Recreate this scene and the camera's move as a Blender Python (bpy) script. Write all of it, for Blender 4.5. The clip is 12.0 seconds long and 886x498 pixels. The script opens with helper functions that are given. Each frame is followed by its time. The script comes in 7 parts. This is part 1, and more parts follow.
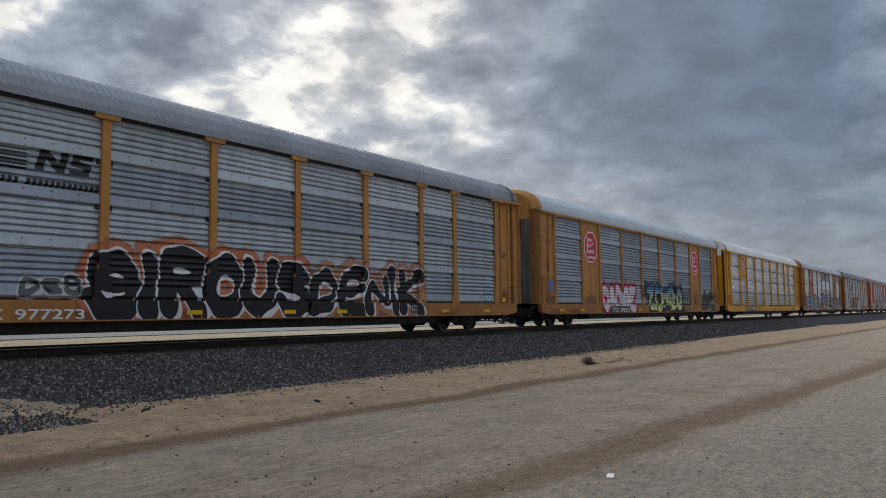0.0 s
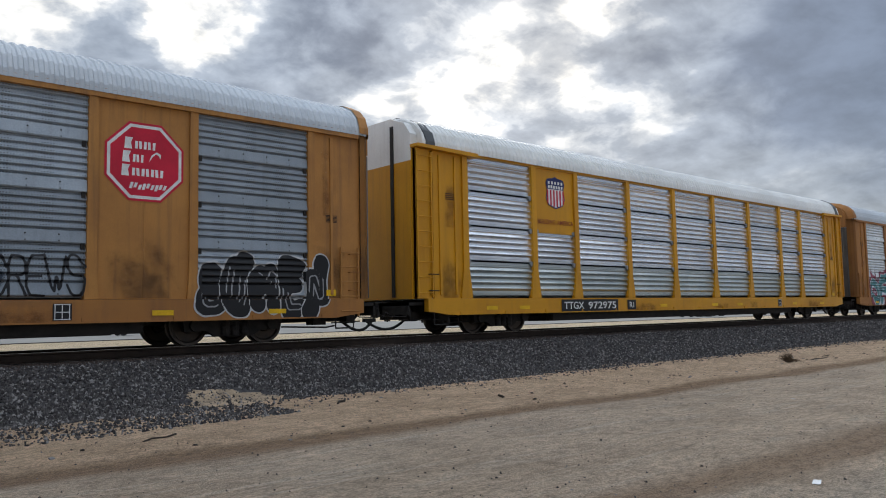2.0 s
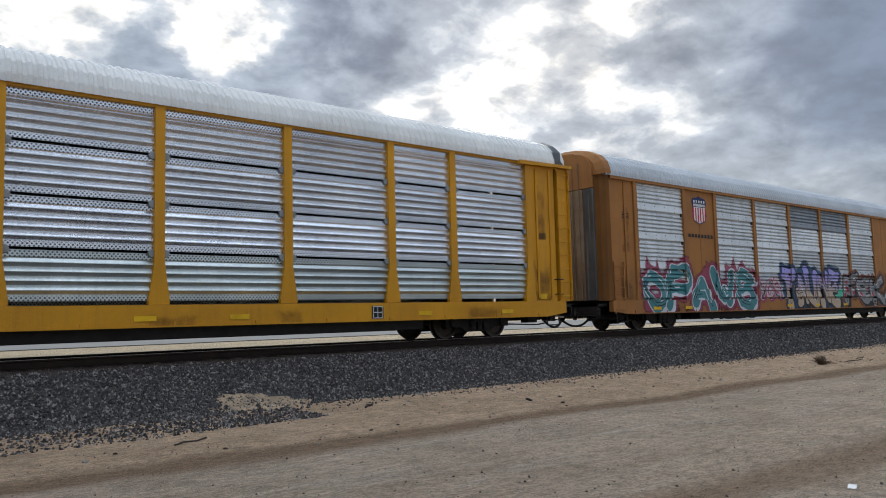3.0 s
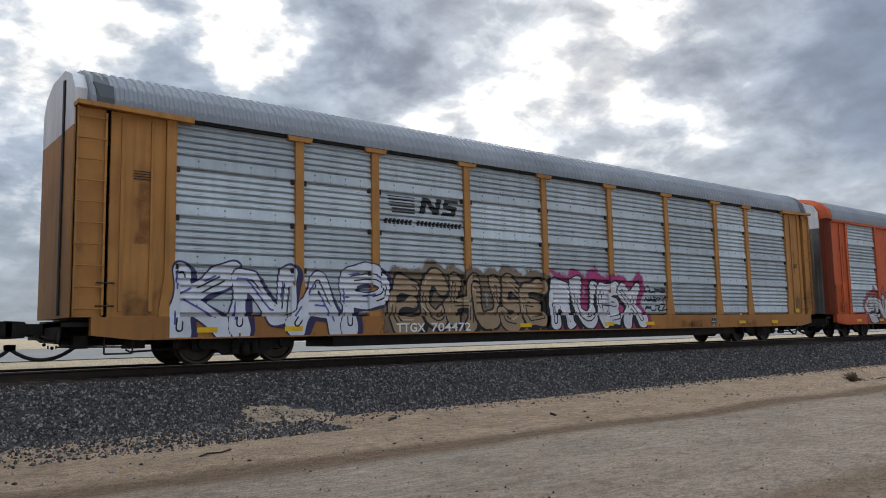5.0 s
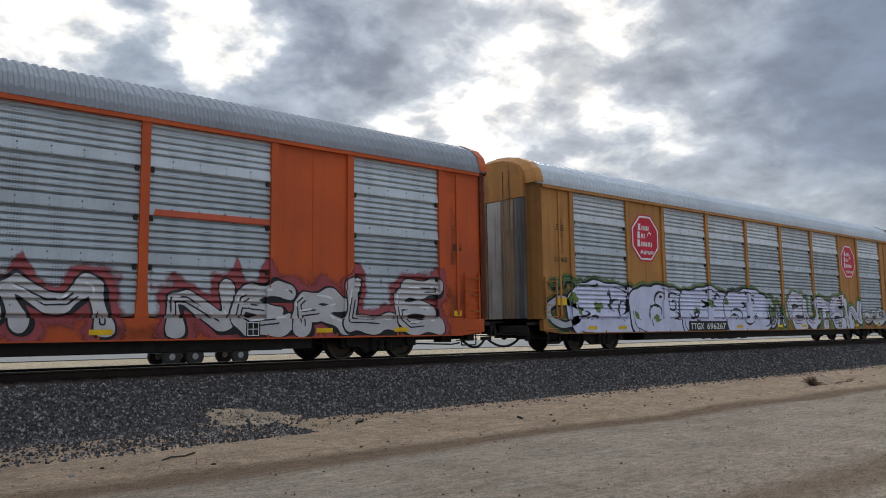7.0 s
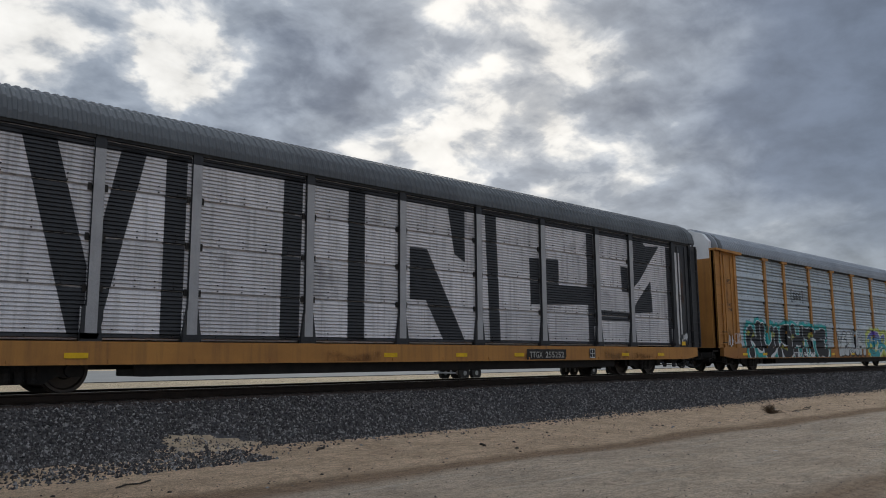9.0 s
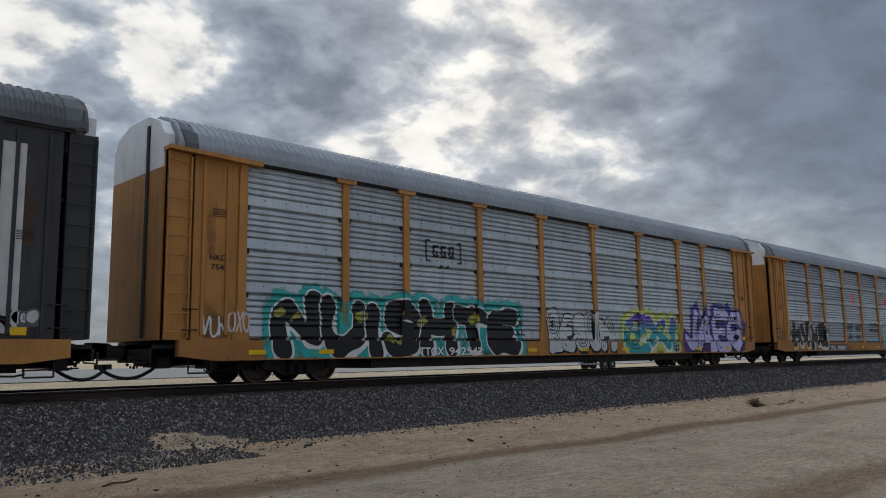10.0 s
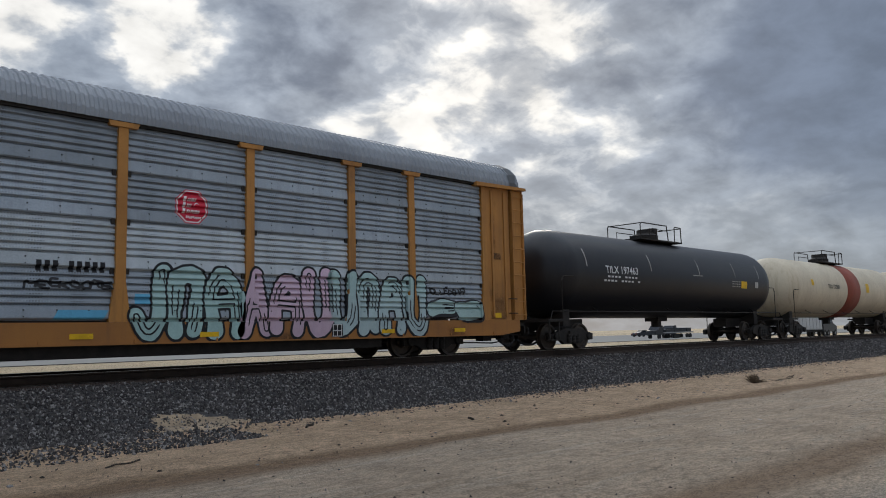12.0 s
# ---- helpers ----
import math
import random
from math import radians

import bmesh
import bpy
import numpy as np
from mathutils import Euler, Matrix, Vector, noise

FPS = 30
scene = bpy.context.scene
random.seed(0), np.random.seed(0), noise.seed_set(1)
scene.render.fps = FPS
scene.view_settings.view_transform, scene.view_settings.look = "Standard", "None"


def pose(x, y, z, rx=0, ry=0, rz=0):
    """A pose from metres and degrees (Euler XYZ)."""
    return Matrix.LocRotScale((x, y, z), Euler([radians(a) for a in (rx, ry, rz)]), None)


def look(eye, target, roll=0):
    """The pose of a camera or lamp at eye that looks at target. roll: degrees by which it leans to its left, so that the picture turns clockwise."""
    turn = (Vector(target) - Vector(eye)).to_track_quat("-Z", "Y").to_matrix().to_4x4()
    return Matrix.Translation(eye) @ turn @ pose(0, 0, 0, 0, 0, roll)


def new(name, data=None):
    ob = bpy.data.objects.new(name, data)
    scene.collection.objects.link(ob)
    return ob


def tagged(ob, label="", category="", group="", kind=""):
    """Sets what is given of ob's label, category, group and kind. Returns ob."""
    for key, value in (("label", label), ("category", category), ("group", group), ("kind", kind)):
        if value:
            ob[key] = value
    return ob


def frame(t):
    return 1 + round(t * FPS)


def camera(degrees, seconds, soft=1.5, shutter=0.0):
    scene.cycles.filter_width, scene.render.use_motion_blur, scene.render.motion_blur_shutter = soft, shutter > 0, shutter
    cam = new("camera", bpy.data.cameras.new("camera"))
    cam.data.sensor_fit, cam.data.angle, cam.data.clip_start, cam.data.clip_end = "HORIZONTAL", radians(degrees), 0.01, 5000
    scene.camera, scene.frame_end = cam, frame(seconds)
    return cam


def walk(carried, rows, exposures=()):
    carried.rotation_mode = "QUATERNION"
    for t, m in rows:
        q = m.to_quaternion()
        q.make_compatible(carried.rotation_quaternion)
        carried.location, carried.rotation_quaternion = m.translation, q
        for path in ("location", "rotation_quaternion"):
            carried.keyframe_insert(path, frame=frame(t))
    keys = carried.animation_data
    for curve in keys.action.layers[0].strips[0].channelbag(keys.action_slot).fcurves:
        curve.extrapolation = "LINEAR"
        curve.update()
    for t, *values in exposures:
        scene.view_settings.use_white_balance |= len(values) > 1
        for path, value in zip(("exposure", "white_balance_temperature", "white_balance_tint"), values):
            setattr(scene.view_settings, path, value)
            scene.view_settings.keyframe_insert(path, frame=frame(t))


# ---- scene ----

# World: x along the track, y away from the camera across it, z up; the dirt road is z = 0.
SIDE = 14.91            # y of the near side of the cars
AXIS = SIDE + 1.5       # y of the track's centre line
RAIL = 1.012            # z of the rail heads
EYE = (0.0, 0.0, 1.6)

# ---------------------------------------------------------------- camera
cam = camera(59.4, 12.0, soft=1.0)
TURNS = [  # seconds, yaw, pitch, roll
    (0.0, -55.23, 4.78, 0.66),
    (0.5, -52.22, 4.78, 0.73),
    (1.0, -48.43, 4.75, 0.63),
    (1.5, -44.53, 4.81, 0.91),
    (2.0, -41.98, 4.68, 1.12),
    (2.5, -40.90, 4.74, 1.32),
    (4.5, -38.00, 5.74, 1.32),
    (5.0, -38.26, 6.00, 1.09),
    (5.5, -38.96, 6.10, 1.02),
    (6.0, -39.52, 6.15, 1.00),
    (6.5, -40.00, 6.08, 0.77),
    (7.0, -40.61, 6.19, 0.79),
    (7.5, -40.97, 6.62, 0.69),
    (9.5, -43.83, 8.13, 0.55),
    (10.0, -44.19, 7.74, 0.75),
    (10.5, -44.33, 7.31, 0.95),
    (11.0, -44.52, 6.89, 0.98),
    (11.5, -44.25, 6.65, 1.13),
    (12.0, -44.19, 6.25, 1.28),
]
walk(cam, [(t, pose(*EYE, 90 + p, r, y)) for t, y, p, r in TURNS],
     exposures=[(0.0, -0.56), (1.0, -0.34), (2.0, -0.19), (2.5, -0.2), (4.5, -0.15), (6.5, -0.2), (7.5, -0.35), (9.5, -0.6), (10.5, -0.59), (12.0, -0.49)])

# ---------------------------------------------------------------- world and sun
SUN_AZ, SUN_EL = -48.0, 24.0   # degrees, turned like the camera's yaw


def heading(az, el):
    a, e = radians(az), radians(el)
    return Vector((-math.sin(a) * math.cos(e), math.cos(a) * math.cos(e), math.sin(e)))


def build_world():
    world = bpy.data.worlds.new("cloudy_sky")
    scene.world = world
    world.use_nodes = True
    nt = world.node_tree
    N, L = nt.nodes, nt.links
    N.clear()

    def node(kind, **kw):
        n = N.new(kind)
        for k, v in kw.items():
            n.inputs[k].default_value = v
        return n

    def math_(op, a, b=None, clamp=False):
        n = N.new("ShaderNodeMath")
        n.operation, n.use_clamp = op, clamp
        for i, v in enumerate((a, b)):
            if v is None:
                continue
            if isinstance(v, (int, float)):
                n.inputs[i].default_value = v
            else:
                L.new(v, n.inputs[i])
        return n.outputs[0]

    def smooth(value, lo, hi, to0=0.0, to1=1.0):
        n = N.new("ShaderNodeMapRange")
        n.interpolation_type = "SMOOTHSTEP"
        for k, v in (("From Min", lo), ("From Max", hi), ("To Min", to0), ("To Max", to1)):
            n.inputs[k].default_value = v
        L.new(value, n.inputs["Value"])
        return n.outputs[0]

    def mix(fac, a, b):
        n = N.new("ShaderNodeMix")
        n.data_type = "RGBA"
        for v, k in ((fac, 0), (a, 6), (b, 7)):
            if isinstance(v, (int, float)):
                n.inputs[k].default_value = v
            elif isinstance(v, tuple):
                n.inputs[k].default_value = (*v, 1)
            else:
                L.new(v, n.inputs[k])
        return n.outputs[2]

    coord = N.new("ShaderNodeTexCoord").outputs["Generated"]
    sep = N.new("ShaderNodeSeparateXYZ")
    L.new(coord, sep.inputs[0])
    # banks of cloud, wider than they are high
    squash = N.new("ShaderNodeVectorMath")
    squash.operation = "MULTIPLY"
    L.new(coord, squash.inputs[0])
    squash.inputs[1].default_value = (1.0, 1.0, 1.45)
    plane = N.new("ShaderNodeVectorMath")
    plane.operation = "SCALE"
    L.new(squash.outputs[0], plane.inputs[0])
    L.new(math_("DIVIDE", 1.0, math_("ADD", math_("MAXIMUM", sep.outputs[2], 0.0), 0.46)), plane.inputs["Scale"])
    squash = plane
    big = node("ShaderNodeTexNoise", Scale=3.4, Detail=9.0, Roughness=0.5, Distortion=0.0)
    L.new(squash.outputs[0], big.inputs["Vector"])
    fine = node("ShaderNodeTexNoise", Scale=9.5, Detail=8.0, Roughness=0.55, Distortion=0.2)
    L.new(squash.outputs[0], fine.inputs["Vector"])
    bend = node("ShaderNodeTexNoise", Scale=6.0, Detail=5.0, Roughness=0.55)
    L.new(squash.outputs[0], bend.inputs["Vector"])
    # a warped direction makes the openings ragged
    warp = N.new("ShaderNodeVectorMath")
    warp.operation = "MULTIPLY_ADD"
    L.new(bend.outputs["Color"], warp.inputs[0])
    warp.inputs[1].default_value = (0.26, 0.26, 0.2)
    off = N.new("ShaderNodeVectorMath")
    off.operation = "SUBTRACT"
    L.new(coord, off.inputs[0])
    off.inputs[1].default_value = (0.13, 0.13, 0.1)
    L.new(off.outputs[0], warp.inputs[2])
    ray = N.new("ShaderNodeVectorMath")
    ray.operation = "NORMALIZE"
    L.new(warp.outputs[0], ray.inputs[0])

    def lobe(az, el, wide):
        n = N.new("ShaderNodeVectorMath")
        n.operation = "DOT_PRODUCT"
        L.new(ray.outputs[0], n.inputs[0])
        n.inputs[1].default_value = heading(az, el)
        return smooth(n.outputs["Value"], math.cos(radians(wide)), 1.0)

    # openings in the deck (bright) and heavy banks (dark): azimuth, elevation, width, weight
    total = None
    for az, el, wide, weight in ((-48.5, 22, 9, 0.42), (-52, 19, 5.5, 0.35), (-43, 18.5, 6, 0.35), (-37.5, 16, 4.5, 0.6), (-42, 15.6, 3.5, 0.4), (-57.5, 14.5, 3.6, 0.6),
                                 (-13, 20, 7, 0.7), (-25.5, 21, 5, 0.6), (-23.5, 18.5, 3, 0.5), (-48, 32, 14, 0.4), (-67, 8, 5, 0.2), (-52, 10.4, 3, 0.3), (-80, 6, 12, -0.3),
                                 (-33, 20, 6.5, -0.6), (-28, 16, 5, -0.12), (-19, 18, 5, -0.15), (-66, 19, 12, -0.6), (-74, 17, 14, -1.0), (-82, 14, 14, -0.8), (-73, 12, 9, -0.3), (-57, 19.5, 4, -0.3),
                                 (-40, 17.2, 2.4, -0.35), (-50, 15, 4, -0.2), (-46, 13.5, 3.5, -0.25)):
        part_ = math_("MULTIPLY", lobe(az, el, wide), weight)
        total = part_ if total is None else math_("ADD", total, part_)
    cover = math_("ADD", math_("MULTIPLY", math_("SUBTRACT", big.outputs["Fac"], 0.5), 2.9), math_("MULTIPLY", math_("SUBTRACT", fine.outputs["Fac"], 0.5), 3.7))
    # the deck is closed and even towards the far right
    away = N.new("ShaderNodeVectorMath")
    away.operation = "DOT_PRODUCT"
    L.new(coord, away.inputs[0])
    away.inputs[1].default_value = heading(-86, 8)
    cover = math_("MULTIPLY", cover, smooth(away.outputs["Value"], 0.8, 0.97, 1.0, 0.34))
    light = math_("ADD", math_("ADD", cover, 0.55), total)
    toward = N.new("ShaderNodeVectorMath")
    toward.operation = "DOT_PRODUCT"
    L.new(coord, toward.inputs[0])
    toward.inputs[1].default_value = heading(SUN_AZ, SUN_EL)
    halo = smooth(toward.outputs["Value"], 0.45, 1.0)
    low = smooth(sep.outputs[2], 0.02, 0.24)

    grey = mix(smooth(light, -0.95, 0.66), (0.125, 0.2, 0.345), (0.44, 0.53, 0.67))
    pale = mix(smooth(light, 0.5, 0.95), grey, (0.72, 0.79, 0.89))
    bright = mix(smooth(light, 0.9, 1.5), pale, (1.38, 1.36, 1.31))
    horizon = mix(low, (0.3, 0.365, 0.455), bright)
    glow = mix(math_("MULTIPLY", halo, 0.16), horizon, (1.0, 0.99, 0.95))
    # the deck is thinner overhead, and lit from the front on the side away from the sun
    grain = smooth(fine.outputs["Fac"], 0.25, 0.75, 0.8, 1.2)
    lift = math_("MULTIPLY", smooth(sep.outputs[2], 0.5, 0.85, 1.0, 2.75), smooth(toward.outputs["Value"], -0.9, 0.2, 1.12, 1.0))
    lift = math_("MULTIPLY", lift, grain)
    over = N.new("ShaderNodeVectorMath")
    over.operation = "SCALE"
    L.new(glow, over.inputs[0])
    L.new(lift, over.inputs["Scale"])
    glow = over.outputs[0]
    sky = N.new("ShaderNodeTexSky")
    sky.sky_type, sky.sun_disc = "NISHITA", False
    sky.sun_elevation, sky.sun_rotation = radians(SUN_EL), radians(-SUN_AZ)
    blue = N.new("ShaderNodeBackground")
    blue.inputs["Strength"].default_value = 0.06
    L.new(sky.outputs[0], blue.inputs["Color"])
    deck = N.new("ShaderNodeBackground")
    deck.inputs["Strength"].default_value = 1.0
    L.new(glow, deck.inputs["Color"])
    both = N.new("ShaderNodeMixShader")
    both.inputs[0].default_value = 0.9
    L.new(blue.outputs[0], both.inputs[1])
    L.new(deck.outputs[0], both.inputs[2])
    out = N.new("ShaderNodeOutputWorld")
    L.new(both.outputs[0], out.inputs["Surface"])


build_world()
sun_data = bpy.data.lights.new("sun", "SUN")
sun_data.energy, sun_data.angle, sun_data.color = 0.9, radians(14), (1.0, 0.95, 0.86)
sun = new("sun", sun_data)
sun.matrix_world = look(heading(SUN_AZ, SUN_EL) * 60, (0, 0, 0))


# ---------------------------------------------------------------- materials
def surface(name, base, second=None, rough=0.6, metal=0.0, scale=3.0, streak=0.0, grime=None, grime_at=0.62, bump=0.15, grain=60.0, holes=0.0, zgrad=None, rows=False, vary=0.0):
    """A weathered surface: two tones, fine grain, streaks that run down, grime patches, and rows of punched holes."""
    m = bpy.data.materials.new(name)
    m.use_nodes = True
    nt = m.node_tree
    N, L = nt.nodes, nt.links
    b = N["Principled BSDF"]
    b.inputs["Roughness"].default_value, b.inputs["Metallic"].default_value = rough, metal
    b.inputs["Specular IOR Level"].default_value = 0.3
    tc = N.new("ShaderNodeTexCoord")
    info = N.new("ShaderNodeObjectInfo")
    shift = N.new("ShaderNodeVectorMath")
    shift.operation = "MULTIPLY_ADD"
    L.new(info.outputs["Random"], shift.inputs[0])
    shift.inputs[1].default_value = (37.0, 11.0, 23.0)
    L.new(tc.outputs["Object"], shift.inputs[2])
    second = second or tuple(c * 0.72 for c in base)

    def noise_(sc, detail=6.0, vec=None, rough_=0.6):
        n = N.new("ShaderNodeTexNoise")
        n.inputs["Scale"].default_value, n.inputs["Detail"].default_value, n.inputs["Roughness"].default_value = sc, detail, rough_
        L.new(vec or shift.outputs[0], n.inputs["Vector"])
        return n.outputs["Fac"]

    def ramp(v, lo, hi):
        n = N.new("ShaderNodeMapRange")
        n.inputs["From Min"].default_value, n.inputs["From Max"].default_value = lo, hi
        L.new(v, n.inputs["Value"])
        return n.outputs[0]

    def mix(f, a, c):
        n = N.new("ShaderNodeMix")
        n.data_type = "RGBA"
        L.new(f, n.inputs[0])
        for v, k in ((a, 6), (c, 7)):
            if isinstance(v, tuple):
                n.inputs[k].default_value = (*v, 1)
            else:
                L.new(v, n.inputs[k])
        return n.outputs[2]

    colour = mix(ramp(noise_(scale), 0.35, 0.7), base, second)
    if zgrad:
        sep = N.new("ShaderNodeSeparateXYZ")
        L.new(tc.outputs["Object"], sep.inputs[0])
        jig = N.new("ShaderNodeMath")
        jig.operation = "MULTIPLY_ADD"
        L.new(noise_(2.5), jig.inputs[0])
        jig.inputs[1].default_value = 0.5
        L.new(sep.outputs[2], jig.inputs[2])
        colour = mix(ramp(jig.outputs[0], zgrad[0] + 0.25, zgrad[1] + 0.25), colour, zgrad[2])
    if streak:
        mp = N.new("ShaderNodeMapping")
        mp.inputs["Scale"].default_value = (7.0, 7.0, 0.35)
        L.new(shift.outputs[0], mp.inputs["Vector"])
        f = ramp(noise_(1.0, 5.0, mp.outputs[0]), 0.5, 0.78)
        k = N.new("ShaderNodeMath")
        k.operation = "MULTIPLY"
        k.inputs[1].default_value = streak
        L.new(f, k.inputs[0])
        colour = mix(k.outputs[0], colour, grime or tuple(c * 0.45 for c in base))
    if grime:
        colour = mix(ramp(noise_(scale * 0.45, 8.0, None, 0.68), grime_at, grime_at + 0.16), colour, grime)
    fine = noise_(grain, 4.0)
    n = N.new("ShaderNodeMix")
    n.data_type, n.blend_type = "RGBA", "MULTIPLY"
    n.inputs[0].default_value = 0.35
    L.new(colour, n.inputs[6])
    g = N.new("ShaderNodeMapRange")
    g.inputs["From Min"].default_value, g.inputs["From Max"].default_value = 0.3, 0.7
    g.inputs["To Min"].default_value, g.inputs["To Max"].default_value = 0.6, 1.25
    L.new(fine, g.inputs["Value"])
    L.new(g.outputs[0], n.inputs[7])
    colour = n.outputs[2]
    if holes:
        # punched holes: staggered rows of dots along the seams, or dashes in columns on the slats
        sep = N.new("ShaderNodeSeparateXYZ")
        L.new(tc.outputs["Object"], sep.inputs[0])

        def calc(op, *args):
            n = N.new("ShaderNodeMath")
            n.operation = op
            for i, v in enumerate(args):
                if isinstance(v, (int, float)):
                    n.inputs[i].default_value = v
                else:
                    L.new(v, n.inputs[i])
            return n.outputs[0]
        px, pz = sep.outputs[0], sep.outputs[2]
        if rows:
            tall = 0.043
            px = calc("MULTIPLY_ADD", calc("FLOOR", calc("DIVIDE", pz, tall)), holes / 2, px)
            dx = calc("PINGPONG", px, holes / 2)
            dz = calc("SUBTRACT", tall / 2, calc("PINGPONG", pz, tall / 2))
            dot = ramp(calc("SQRT", calc("ADD", calc("MULTIPLY", dx, dx), calc("MULTIPLY", dz, dz))), 0.019, 0.014)
            cover = calc("MULTIPLY", calc("MULTIPLY", dot, ramp(calc("PINGPONG", pz, 0.478), 0.15, 0.145)), 0.9)
        else:
            dash = ramp(calc("PINGPONG", px, holes / 2), holes * 0.16, holes * 0.27)
            row = ramp(calc("PINGPONG", calc("SUBTRACT", pz, 0.285), 0.033), 0.013, 0.007)
            column = ramp(calc("PINGPONG", calc("ADD", px, 0.1), 0.36), 0.16, 0.08)
            cover = calc("MULTIPLY", calc("MULTIPLY", dash, row), calc("MULTIPLY_ADD", column, 0.5, 0.32))
            cover = calc("MULTIPLY", cover, ramp(pz, 0.25, 0.27))
        colour = mix(cover, colour, (0.03, 0.032, 0.035))
    if vary:   # sheets of one wagon differ a little in tone
        tone = N.new("ShaderNodeMapRange")
        tone.inputs["To Min"].default_value, tone.inputs["To Max"].default_value = 1 - vary, 1 + vary * 0.5
        L.new(info.outputs["Random"], tone.inputs["Value"])
        n = N.new("ShaderNodeMix")
        n.data_type, n.blend_type = "RGBA", "MULTIPLY"
        n.inputs[0].default_value = 1.0
        L.new(colour, n.inputs[6])
        L.new(tone.outputs[0], n.inputs[7])
        colour = n.outputs[2]
    L.new(colour, b.inputs["Base Color"])
    bp = N.new("ShaderNodeBump")
    bp.inputs["Strength"].default_value, bp.inputs["Distance"].default_value = bump, 0.01
    L.new(fine, bp.inputs["Height"])
    L.new(bp.outputs[0], b.inputs["Normal"])
    return m


def glass(name, tint):
    m = bpy.data.materials.new(name)
    m.use_nodes = True
    b = m.node_tree.nodes["Principled BSDF"]
    b.inputs["Base Color"].default_value, b.inputs["Roughness"].default_value = (*tint, 1), 0.05
    return m


